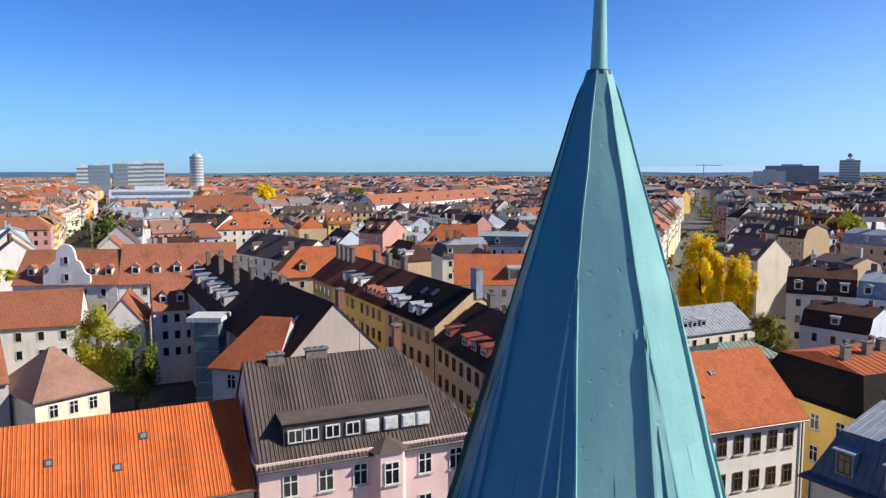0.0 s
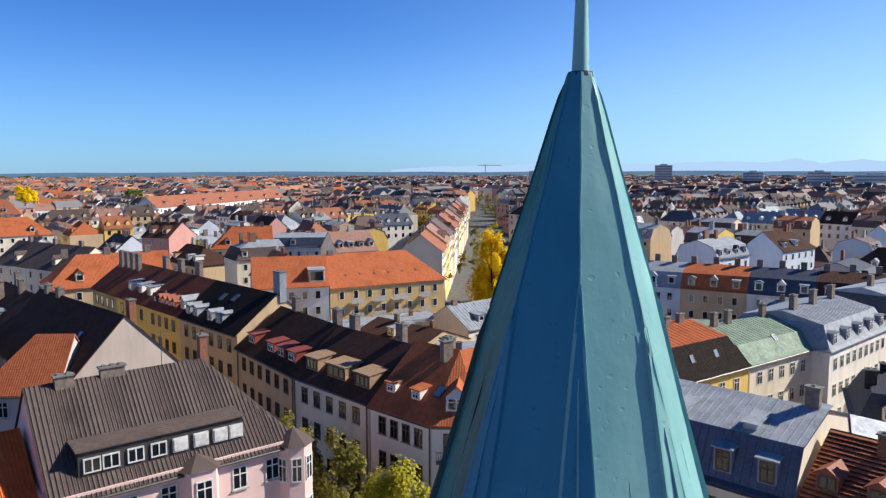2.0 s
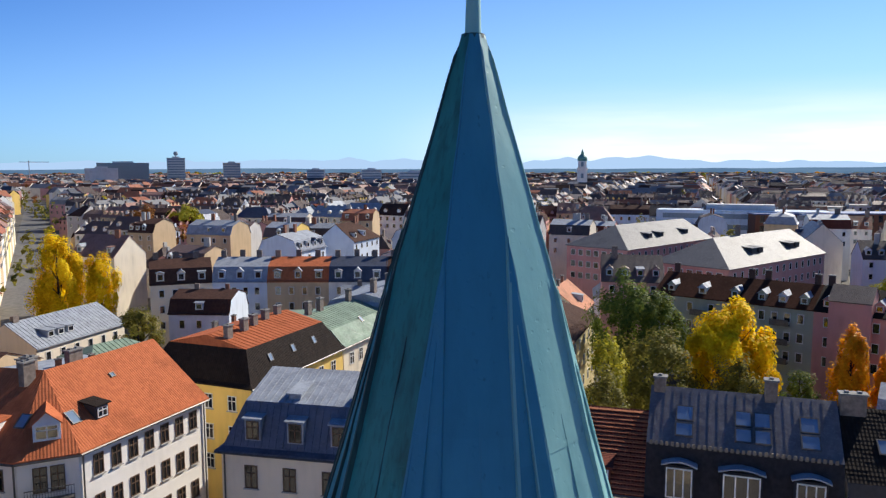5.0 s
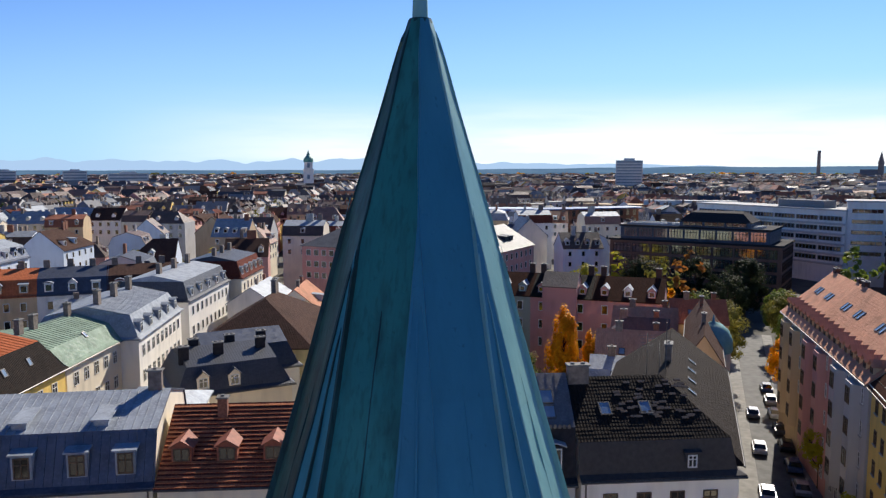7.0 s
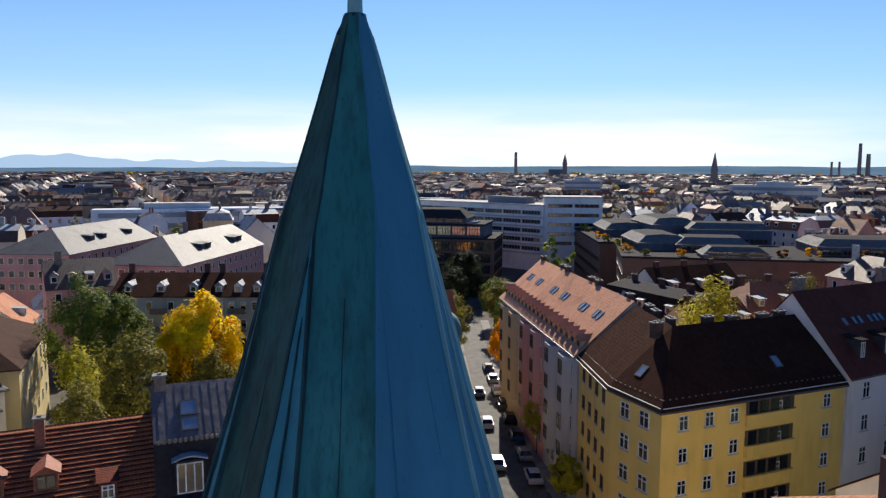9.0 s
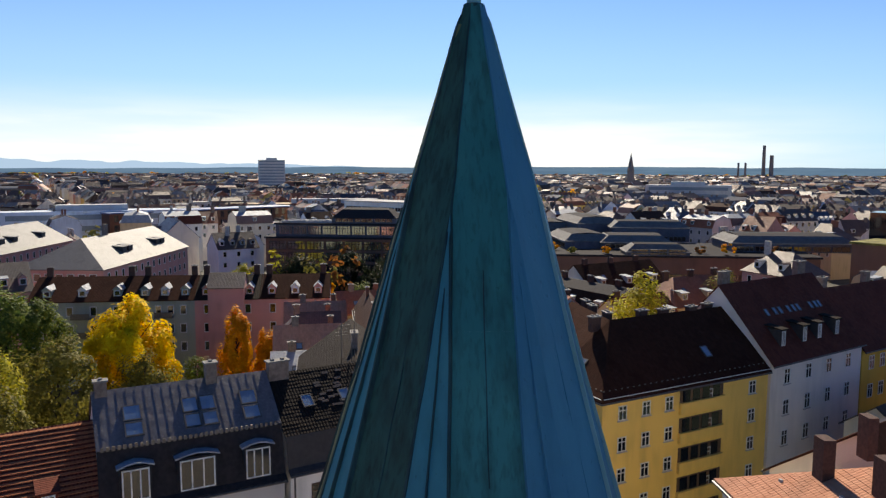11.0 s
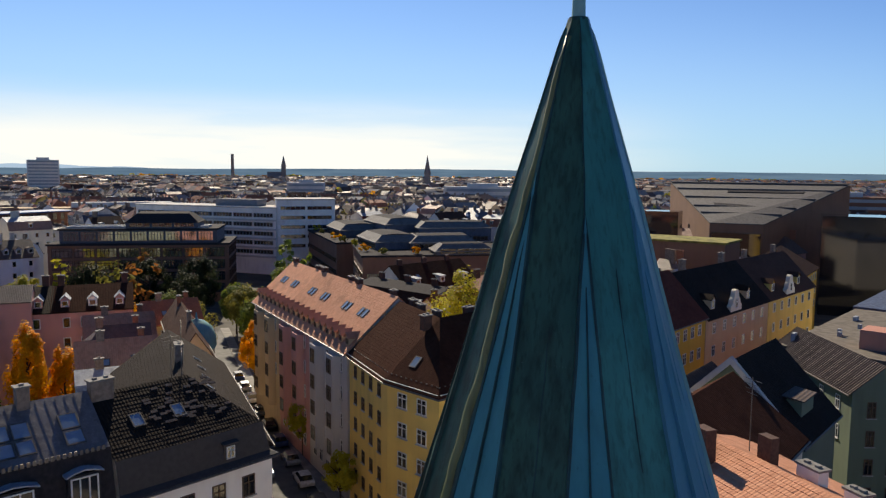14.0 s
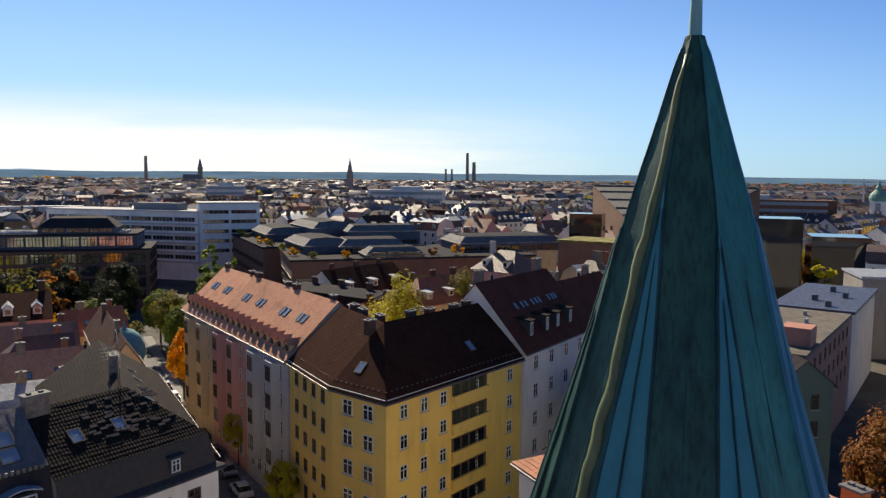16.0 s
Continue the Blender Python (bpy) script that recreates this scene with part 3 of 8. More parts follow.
# ---- ground ----
ASPHALT = plain("asphalt", (0.13, 0.128, 0.125), 0.85, var=0.2, scale=0.6)
PAVING = plain("pavement_slabs", (0.25, 0.24, 0.22), 0.9, var=0.15, scale=0.8)
YARD = plain("yard_ground", (0.11, 0.10, 0.08), 0.95, var=0.25, scale=0.15)


def sheet(name, pts, z, mat, label, thick=0.0):
    bm = bmesh.new()
    top = [bm.verts.new((x, y, z)) for x, y in pts]
    bm.faces.new(top)
    if thick:
        low = [bm.verts.new((x, y, z - thick)) for x, y in pts]
        for i in range(len(pts)):
            j = (i + 1) % len(pts)
            bm.faces.new((top[i], low[i], low[j], top[j]))
    bmesh.ops.recalc_face_normals(bm, faces=bm.faces)
    if bm.faces[0].normal.z < 0:
        bmesh.ops.reverse_faces(bm, faces=bm.faces)
    ob = new(name, mesh_of(name, bm))
    ob.data.materials.append(mat)
    return tagged(ob, label, name, kind="structure")


sheet("ground", [(4950 * math.cos(k * math.pi / 24), 4950 * math.sin(k * math.pi / 24)) for k in range(48)], 0.0, YARD, "dark earth and paving between the houses")

# ---- the copper spire ----
AX, AY, APEX = 0.11, 0.06, 38.84
PROFILE = [(0.0, 0.098), (0.10, 0.128), (0.36, 0.212), (0.84, 0.352), (1.81, 0.655), (2.8, 0.945), (3.7, 1.22), (6.0, 1.96), (9.0, 3.0), (11.6, 4.0)]


def spire_radius(h):
    for (h0, r0), (h1, r1) in zip(PROFILE, PROFILE[1:]):
        if h <= h1:
            return r0 + (r1 - r0) * (h - h0) / (h1 - h0)
    return PROFILE[-1][1]


def patina(name, col, dark, light, amount):
    m, nt, b = principled(name)
    p = position(nt)
    streak = noise_node(nt, scaled(nt, p, (7.0, 7.0, 0.55)), 1.0, 7, 0.45, 0.72)
    cloud = noise_node(nt, p, 0.9, 6, 0.4, 0.65)
    spots = noise_node(nt, scaled(nt, p, (16, 16, 9)), 1.0, 5, 0.66, 0.78)
    k = nt.nodes.new("ShaderNodeMath")
    k.operation = "MULTIPLY"
    nt.links.new(streak, k.inputs[0])
    k.inputs[1].default_value = amount * 0.8
    c = mix_node(nt, col, light, cloud)
    c = mix_node(nt, c, dark, k.outputs[0])
    k2 = nt.nodes.new("ShaderNodeMath")
    k2.operation = "MULTIPLY"
    nt.links.new(spots, k2.inputs[0])
    k2.inputs[1].default_value = 0.5
    c = mix_node(nt, c, [v * 0.5 for v in dark], k2.outputs[0])
    k3 = nt.nodes.new("ShaderNodeMath")
    k3.operation = "MULTIPLY"
    nt.links.new(noise_node(nt, scaled(nt, p, (24, 24, 1.3)), 1.0, 6, 0.5, 0.66), k3.inputs[0])
    k3.inputs[1].default_value = amount * amount * 0.55
    c = mix_node(nt, c, [v * 0.7 for v in dark], k3.outputs[0])
    c = random_value(nt, c, 0.05)
    nt.links.new(c, b.inputs["Base Color"])
    b.inputs["Metallic"].default_value = 0.05
    b.inputs["Specular IOR Level"].default_value = 0.28
    r = nt.nodes.new("ShaderNodeMapRange")
    r.inputs[3].default_value, r.inputs[4].default_value = 0.45, 0.7
    nt.links.new(cloud, r.inputs[0])
    nt.links.new(r.outputs[0], b.inputs["Roughness"])
    fine = nt.nodes.new("ShaderNodeMath")
    fine.operation = "ADD"
    grain = nt.nodes.new("ShaderNodeMath")
    grain.operation = "MULTIPLY"
    grain.inputs[1].default_value = 0.25
    nt.links.new(noise_node(nt, p, 11, 4), grain.inputs[0])
    nt.links.new(grain.outputs[0], fine.inputs[0])
    dents = nt.nodes.new("ShaderNodeMath")
    dents.operation = "MULTIPLY"
    nt.links.new(noise_node(nt, p, 12.0, 1, 0.68, 0.76), dents.inputs[0])
    dents.inputs[1].default_value = -0.9
    nt.links.new(dents.outputs[0], fine.inputs[1])
    nt.links.new(bump_node(nt, fine.outputs[0], 0.22, 0.012), b.inputs["Normal"])
    return m


# Faces turned from the sun get darker, bluer copies; shade is in their colour.
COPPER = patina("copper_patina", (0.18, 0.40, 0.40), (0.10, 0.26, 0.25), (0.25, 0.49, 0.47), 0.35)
# Blue of the reflected sky is put into this copy's colour.
COPPER_SKYLIT = patina("skylit_copper_patina", (0.038, 0.215, 0.315), (0.026, 0.15, 0.21), (0.056, 0.26, 0.36), 0.35)
# Real dark streaks, on a base also darkened for the shaded side.
COPPER_OLD_SHADED = patina("weathered_shaded_patina", (0.018, 0.085, 0.064), (0.010, 0.024, 0.018), (0.032, 0.12, 0.09), 0.9)
COPPER_STAINED_SHADED = patina("stained_shaded_patina", (0.02, 0.18, 0.168), (0.012, 0.055, 0.046), (0.036, 0.235, 0.22), 0.75)
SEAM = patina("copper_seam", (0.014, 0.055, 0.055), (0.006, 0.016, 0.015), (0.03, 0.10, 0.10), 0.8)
COPPER_SHADE = patina("shaded_copper_patina", (0.03, 0.23, 0.27), (0.02, 0.12, 0.14), (0.05, 0.29, 0.33), 0.4)
# Olive highlight colour for the tube that imitates a sun glint.
COPPER_GLINT = patina("sun_glint_copper", (0.15, 0.185, 0.08), (0.06, 0.08, 0.04), (0.21, 0.24, 0.12), 0.7)
spire = thing("church_spire", AX, AY, 0, "pointed eight-sided church spire clad in green copper sheets with standing seams", "spire")


def on_spire(az, h, out=0.0):
    r = spire_radius(h) + out
    return Vector((AX - 0.0105 * h + r * math.cos(az), AY + 0.006 * h + r * math.sin(az), APEX - h))


TIPS = [1.72, 1.95, 1.6, 2.0, 1.85, 1.7, 2.05, 1.75]


def ridge_point(k, side, h):
    """The edge of the gusset at ridge k, on its side -1 or 1; above the tip it is the ridge itself."""
    az = radians(22.5 + 45 * k)
    tip = TIPS[k % 8]
    p = on_spire(az, h)
    if h <= tip:
        return p
    q = on_spire(az + side * radians(45), h)
    g = min(0.085 * (h - tip), 0.25 * (q - p).length)
    return p + (q - p).normalized() * g


def wavy(p, axis_out, amp):
    return p + axis_out * (noise.noise(p * 1.7) * amp + noise.noise(p * 5.0) * amp * 0.55)


def spire_panel(name, left, right, h0, h1, mat, nx, nz, amp, out):
    """A copper sheet between two edge lines, slightly buckled."""
    bm = bmesh.new()
    grid = []
    for j in range(nz + 1):
        h = h0 + (h1 - h0) * j / nz
        a, b = left(h), right(h)
        row = []
        for i in range(nx + 1):
            p = a.lerp(b, i / nx)
            o = Vector((p.x - AX, p.y - AY, 0.3 * spire_radius(h))).normalized()
            edge = min(i, nx - i) / (nx / 2)
            row.append(bm.verts.new(wavy(p, o, amp * (0.25 + 0.75 * edge)) + o * out))
        grid.append(row)
    for j in range(nz):
        for i in range(nx):
            f = bm.faces.new((grid[j][i], grid[j + 1][i], grid[j + 1][i + 1], grid[j][i + 1]))
            f.smooth = True
    # folded lower hem
    o = Vector((grid[-1][nx // 2].co.x - AX, grid[-1][nx // 2].co.y - AY, 0)).normalized()
    edge_v = [bm.verts.new(v.co) for v in grid[-1]]
    hem = [bm.verts.new(v.co - o * 0.012) for v in grid[-1]]
    for i in range(nx):
        bm.faces.new((edge_v[i], hem[i], hem[i + 1], edge_v[i + 1]))
    return part(name, bm, mat, spire)


def spire_seam(line, h0, h1, mat, wide=0.014, high=0.03, n=26, amp=0.008):
    bm = bmesh.new()
    rows = []
    for j in range(n + 1):
        h = h0 + (h1 - h0) * j / n
        p = line(h)
        o = Vector((p.x - AX, p.y - AY, 0.3 * spire_radius(h))).normalized()
        t = Vector((-o.y, o.x, 0)).normalized()
        p = p + t * noise.noise(p * 2.3) * amp
        k = min(1, (h - h0) / 0.15 + 0.2)
        rows.append([bm.verts.new(p + t * x * k + o * z * k) for x, z in ((-wide, -0.01), (-wide * 0.6, high), (wide * 0.6, high), (wide, -0.01))])
    for a, b in zip(rows, rows[1:]):
        for i in range(3):
            bm.faces.new((a[i], b[i], b[i + 1], a[i + 1]))
    part("standing_seam", bm, mat, spire)


BOTTOM = 11.5
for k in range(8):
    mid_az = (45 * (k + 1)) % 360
    # The patina copy is picked by how each face stands to the sun.
    mat = {135: COPPER_OLD_SHADED, 180: COPPER_STAINED_SHADED, 90: COPPER_OLD_SHADED, 225: COPPER_SKYLIT}.get(mid_az, COPPER)
    lf = lambda h, k=k: ridge_point(k, 1, h)
    rg = lambda h, k=k: ridge_point(k + 1, -1, h)
    cuts = [0.0, 3.05 + 0.18 * (k % 3), 5.2 + 0.2 * (k % 2), 8.2, BOTTOM]
    for c, (h0, h1) in enumerate(zip(cuts, cuts[1:])):
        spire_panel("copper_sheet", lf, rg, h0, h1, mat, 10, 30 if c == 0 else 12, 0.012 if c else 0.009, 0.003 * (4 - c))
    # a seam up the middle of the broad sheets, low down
    # Seams on the shaded faces use a darker copper too.
    edge = SEAM if 60 < mid_az < 200 else COPPER_SKYLIT if mid_az == 225 else COPPER
    spire_seam(lambda h, a=lf, b=rg: a(h).lerp(b(h), 0.52), 2.3 + 0.3 * (k % 3), BOTTOM, edge, 0.008, 0.012)
    tip = TIPS[k]
    ga = lambda h, k=k: ridge_point(k, -1, h)
    gb = lambda h, k=k: ridge_point(k, 1, h)
    gcuts = [tip, 3.2 + 0.25 * (k % 2), 6.0, BOTTOM]
    for h0, h1 in zip(gcuts, gcuts[1:]):
        # Shaded and sky-blue copies again; ridge 1 is painted dark as well.
        spire_panel("copper_gusset", ga, gb, h0, h1, COPPER_OLD_SHADED if k == 1 else COPPER_SHADE if 60 < (22.5 + 45 * k) % 360 < 190 else COPPER_SKYLIT if k in (4, 5) else COPPER, 4, 40, 0.02, 0.04)
    spire_seam(lambda h, k=k: ridge_point(k, 0, h), 0.05, tip, edge, 0.011, 0.025)
    spire_seam(lambda h, k=k: ridge_point(k, 0, h) * 0.5 + (ridge_point(k, -1, h) + ridge_point(k, 1, h)) * 0.25, tip + 0.5, BOTTOM, edge, 0.01, 0.035)
    tall = 0.05 if edge is SEAM else 0.04
    spire_seam(ga, tip - 0.1, BOTTOM, edge, 0.02, tall)
    spire_seam(gb, tip - 0.1, BOTTOM, edge, 0.018, tall)
# a wavy tube along one ridge, added to imitate a sun glint on the sheet
bm = bmesh.new()
glint = []
for j in range(70):
    h = 0.2 + j * 0.16
    p = ridge_point(1, 1, h).lerp(ridge_point(2, -1, h), 0.72)
    o = Vector((p.x - AX, p.y - AY, 0)).normalized()
    p = p + Vector((-o.y, o.x, 0)) * noise.noise(p * 2.4) * 0.06 + o * (noise.noise(p * 2.7) * 0.02 - 0.012 - 0.004 * h)
    glint.append(tuple(p))
tube(bm, glint, 0.045, 12, 0.15)
for f in bm.faces:
    f.smooth = True
part("rolled_fold", bm, COPPER_GLINT, spire)
bm = bmesh.new()
tube(bm, [(AX, AY, APEX - 0.06), (AX, AY, APEX + 0.02), (AX, AY, APEX + 0.65), (AX, AY, APEX + 2.6)], 0.094, 20, 0.03)
for f in bm.faces:
    f.smooth = True
part("finial_shaft", bm, COPPER, spire)
bm = bmesh.new()
tube(bm, [(AX, AY, APEX - 0.03), (AX, AY, APEX + 0.012)], 0.112, 20, 0.102)
part("collar", bm, SEAM, spire)
TOWER_WALL = plaster("tower_render", (0.55, 0.47, 0.36))
bm = bmesh.new()
n8 = [(AX - 0.12 + 3.9 * math.cos(radians(22.5 + 45 * k)), AY + 3.9 * math.sin(radians(22.5 + 45 * k))) for k in range(8)]
lo = [bm.verts.new((x, y, 0)) for x, y in n8]
hi = [bm.verts.new((x, y, APEX - BOTTOM + 0.1)) for x, y in n8]
for i in range(8):
    bm.faces.new((lo[i], lo[(i + 1) % 8], hi[(i + 1) % 8], hi[i]))
bm.faces.new(hi)
part("tower_wall", bm, TOWER_WALL, spire)

# ---- unseen church body under the spire and its square, added to bounce light ----
sheet("pavement_3", [(-22, -32), (34, -30), (40, -2), (31, 22), (20, 46), (8, 50), (-14, 42), (-24, 20)], 0.02, plain("bounce_gravel", (0.40, 0.37, 0.32), 0.95, var=0.12, scale=0.8), "unseen pale gravel round the church, added to bounce light").name = "pavement"
nave = thing("church_nave", -26, 0, 0, "unseen cream church nave added under the spire to bounce light", "church")
bm = bmesh.new()
lo = [bm.verts.new(p) for p in ((-48, -13, 0), (-4.2, -13, 0), (-4.2, 13, 0), (-48, 13, 0))]
hi = [bm.verts.new((v.co.x, v.co.y, 17)) for v in lo]
ra, rb = bm.verts.new((-48, 0, 25.6)), bm.verts.new((-4.2, 0, 25.6))
for f in ((lo[0], lo[1], hi[1], hi[0]), (lo[1], lo[2], hi[2], rb, hi[1]), (lo[2], lo[3], hi[3], hi[2]), (lo[3], lo[0], hi[0], ra, hi[3])):
    bm.faces.new(f)
part("wall", bm, plaster("church_render", (0.72, 0.64, 0.50)), nave)
for sgn in (-1, 1):
    bm = bmesh.new()
    a = [bm.verts.new(p) for p in ((-48.3, sgn * 13.5, 16.75), (-3.95, sgn * 13.5, 16.75), (-3.95, 0, 25.75), (-48.3, 0, 25.75))]
    b = [bm.verts.new(v.co + Vector((0, 0, 0.3))) for v in a]
    bm.faces.new(b)
    bm.faces.new(a[::-1])
    for i in range(4):
        bm.faces.new((a[i], a[(i + 1) % 4], b[(i + 1) % 4], b[i]))
    bmesh.ops.recalc_face_normals(bm, faces=bm.faces)
    part("roof", bm, RED, nave)

# ---- the houses round the church ----
PINK = plaster("pink_render", (0.72, 0.52, 0.48))
CREAM = plaster("cream_render", (0.78, 0.69, 0.54))
WHITE = plaster("white_render", (0.82, 0.78, 0.72))
YELLOW = plaster("yellow_render", (0.80, 0.55, 0.15))
SUNYELLOW = plaster("bright_yellow_render", (0.68, 0.42, 0.06))
TAN = plaster("tan_render", (0.59, 0.43, 0.26))
OLIVE = plaster("olive_yellow_render", (0.45, 0.38, 0.20))
GREYW = plaster("grey_render", (0.50, 0.48, 0.46))
ROSE = plaster("rose_render", (0.58, 0.30, 0.26))
GREENW = plaster("green_grey_render", (0.34, 0.38, 0.30))
PALEBLUE = plaster("pale_blue_render", (0.60, 0.66, 0.74))
BRICKW = plaster("brown_brick_wall", (0.14, 0.065, 0.042))
DARKWOOD = plain("dark_boards", (0.05, 0.045, 0.045), 0.7)
REDMETAL = plain("red_dormer_sheet", (0.32, 0.07, 0.05), 0.6)
TANMETAL = plain("tan_dormer_sheet", (0.42, 0.27, 0.16), 0.6)
TERRA = plain("terracotta_dormer", (0.34, 0.10, 0.055), 0.7)


class Wing(House):
    """One face of a corner house, to put windows and dormers on."""

    def __init__(self, whole, p, q, n, depth):
        self.a, self.b, self.L, self.D, self.e, self.base = p, q, (q - p).length, depth, whole.e, 0.0
        self.u, self.n, self.side = (q - p).normalized(), n, 1
        self.root, self.wall, self.roof_mat, self.rings = whole.root, whole.wall, whole.roof_mat, whole.rings
        self.hips, self.flat = (0, 0), False


class Corner(House):
    """A corner house: a front of three faces with the middle one cut off across the corner, two wings behind it."""

    def __init__(self, pts, depth, eave, roof, wall, label, rise=5.0, over=0.45, cornice=None):
        self.P = [Vector((*p, 0)) for p in pts]
        a, b, c, d = self.P
        self.e, self.base, self.D = eave, 0.0, depth
        n0 = Vector((-(b - a).normalized().y, (b - a).normalized().x, 0))
        n2 = Vector((-(d - c).normalized().y, (d - c).normalized().x, 0))

        def meet(p, u, q, v):
            den = u.x * v.y - u.y * v.x
            t = ((q - p).x * v.y - (q - p).y * v.x) / den
            return p + u * t

        def line(off):
            return meet(a + n0 * off, b - a, c + n2 * off, d - c)

        h = depth / 2
        self.n0, self.n2 = n0, n2
        self.R = [a + n0 * h, line(h), d + n2 * h]
        self.B = [a + n0 * depth, line(depth), d + n2 * depth]
        m = (a + d) / 2 * 0.3 + (b + c) / 2 * 0.7
        self.root = thing("house", m.x, m.y, 0, label, "house")
        up = lambda p, z: (p.x, p.y, z)
        bm = bmesh.new()
        loop = [a, b, c, d, self.B[2], self.B[1], self.B[0]]
        lo = [bm.verts.new(up(p, 0)) for p in loop]
        hi = [bm.verts.new(up(p, eave - 0.1)) for p in loop]
        r0, r2 = bm.verts.new(up(self.R[0], eave + rise - 0.2)), bm.verts.new(up(self.R[2], eave + rise - 0.2))
        for i in range(7):
            j = (i + 1) % 7
            if i == 3:
                bm.faces.new((lo[3], lo[4], hi[4], r2, hi[3]))
            elif i == 6:
                bm.faces.new((lo[6], lo[0], hi[0], r0, hi[6]))
            else:
                bm.faces.new((lo[i], lo[j], hi[j], hi[i]))
        part("wall", bm, wall, self.root)
        s = rise / h
        mid = (b + c) / 2
        out = lambda p, n: p - n * over
        f0, f3 = out(a, n0), out(d, n2)
        nm = Vector((-(c - b).normalized().y, (c - b).normalized().x, 0))
        f1 = meet(f0, b - a, out(b, nm), c - b)
        f2 = meet(f3, d - c, out(b, nm), c - b)
        ez = eave - over * s
        bm = bmesh.new()
        uvl = bm.loops.layers.uv.new("UVMap")
        V = {n: bm.verts.new(p) for n, p in {"f0": up(f0, ez), "f1": up(f1, ez), "f2": up(f2, ez), "f3": up(f3, ez), "r0": up(self.R[0], eave + rise), "r1": up(self.R[1], eave + rise), "r2": up(self.R[2], eave + rise),
                                           "b0": up(self.B[0] + n0 * over, ez), "b1": up(self.B[1], ez), "b2": up(self.B[2] + n2 * over, ez)}.items()}
        low = {n: bm.verts.new(V[n].co + Vector((0, 0, -0.18))) for n in V}
        for q in ("f0 f1 r1 r0", "f1 f2 r1", "f2 f3 r2 r1", "r0 r1 b1 b0", "r1 r2 b2 b1"):
            vs = [V[k] for k in q.split()]
            f = bm.faces.new(vs)
            e = (vs[1].co - vs[0].co).normalized()
            g = (vs[1].co - vs[0].co).cross(vs[2].co - vs[0].co).normalized().cross(e)
            for lp in f.loops:
                lp[uvl].uv = ((lp.vert.co - vs[0].co).dot(e), (lp.vert.co - vs[0].co).dot(g))
        for q in ("f0 f1", "f1 f2", "f2 f3", "f3 r2", "r2 b2", "b0 r0", "r0 f0"):
            x, y = q.split()
            bm.faces.new((low[x], low[y], V[y], V[x]))
        part("roof", bm, roof, self.root)
        for p, q in ((f0, f1), (f1, f2), (f2, f3)):
            g = bmesh.new()
            tube(g, [up(p, ez - 0.2), up(q, ez - 0.2)], 0.1, 6)
            part("gutter", g, GUTTER, self.root)
        self.rings = [(-over, 0, 0, ez), (h, 0, 0, eave + rise)]
        self.wall, self.roof_mat = wall, roof
        self.wings = []
        FOOT.append((a, (b - a).normalized(), n0, (b - a).length, depth))
        FOOT.append((c, (d - c).normalized(), n2, (d - c).length, depth))
        for p, q, n in ((a, b, n0), (b, c, nm), (c, d, n2)):
            w = Wing(self, p, q, n, depth)
            self.wings.append(w)


# pink corner house with the long dormer
pink = House((-14.2, 44.5), (1.8, 51.7), 11.2, 17.5, GREY, PINK, "pink rendered house with a grey-brown tiled roof and long dormer", rise=6.0, hips=(0, 5.1), cornice=PINK)
pink.windows("front", 6, 4, storey=3.3, w=1.15, h=1.7)
pink.windows("right", 4, 4, storey=3.3, w=1.15, h=1.7)
# bright orange roof
orange = House((-44.5, 30.9), (-14.75, 45.0), 11.0, 16.0, ORANGE, CREAM, "long house under a bright orange tiled roof", rise=4.6)
orange.windows("front", 11, 4, storey=3.2)
# yellow row along the side street
row_a, row_b = Vector((-26.3, 136.6)), Vector((-2.3, 89.6))
cutsr = (0.0, 0.22, 0.46, 0.68, 1.0)
specs = ((OLIVE, RUSSET, "olive-yellow terraced house with a russet tiled roof"), (YELLOW, RUSSET, "yellow terraced house with a dark red roof and white dormers"),
         (YELLOW, RUSSET, "yellow-tan terraced house with a russet roof and red dormers"), (TAN, BLACK, "tan terraced house with a black roof and zinc dormers"))
rows_y = []
for (k0, k1), (w, r, lab) in zip(zip(cutsr, cutsr[1:]), specs):
    p, q = row_a.lerp(row_b, k0), row_a.lerp(row_b, k1)
    hh = House(p, q, 11.5, 18.0, r, w, lab, rise=4.3, group="terrace of the side street")
    hh.windows("front", max(3, int(hh.L / 2.6)), 5, storey=3.2, w=1.1, h=1.7, fmat=FRAME_DARK)
    rows_y.append(hh)
b4a = House((-2.3, 89.4), (3.4, 74.4), 12, 16.5, BROWN, TAN, "tan terraced house with a brown roof and red dormers", rise=4.3)
b4a.windows("front", 6, 4, storey=3.3, fmat=FRAME_DARK)
b4b = House((3.4, 74.2), (9.4, 62.5), 12, 16.5, BROWN, CREAM, "cream terraced house with a brown roof and tan dormers", rise=4.3)
b4b.windows("front", 5, 4, storey=3.3, fmat=FRAME_DARK)
b5 = Corner([(9.5, 62.3), (13.6, 55.2), (17.5, 53.7), (31.2, 58.7)], 12, 16.5, ORANGE_OLD, WHITE, "white corner house with a weathered orange tiled roof", rise=4.8)
b5.wings[0].windows("front", 4, 4, storey=3.3, w=1.0, h=1.7, fmat=FRAME_DARK)
b5.wings[1].windows("front", 2, 4, storey=3.3, w=1.0, h=2.0, fmat=FRAME_DARK)
b5.wings[2].windows("front", 7, 4, storey=3.3, w=1.0, h=1.7, fmat=FRAME_DARK)
b6 = House((15.4, 136.9), (40.0, 142.8), 13, 16.0, ORANGE_OLD, plaster("ochre_render", (0.56, 0.39, 0.17)), "ochre apartment house with balconies under an orange tiled roof", rise=5.5, hips=(0, 6))
b6.windows("front", 8, 4, storey=3.0)
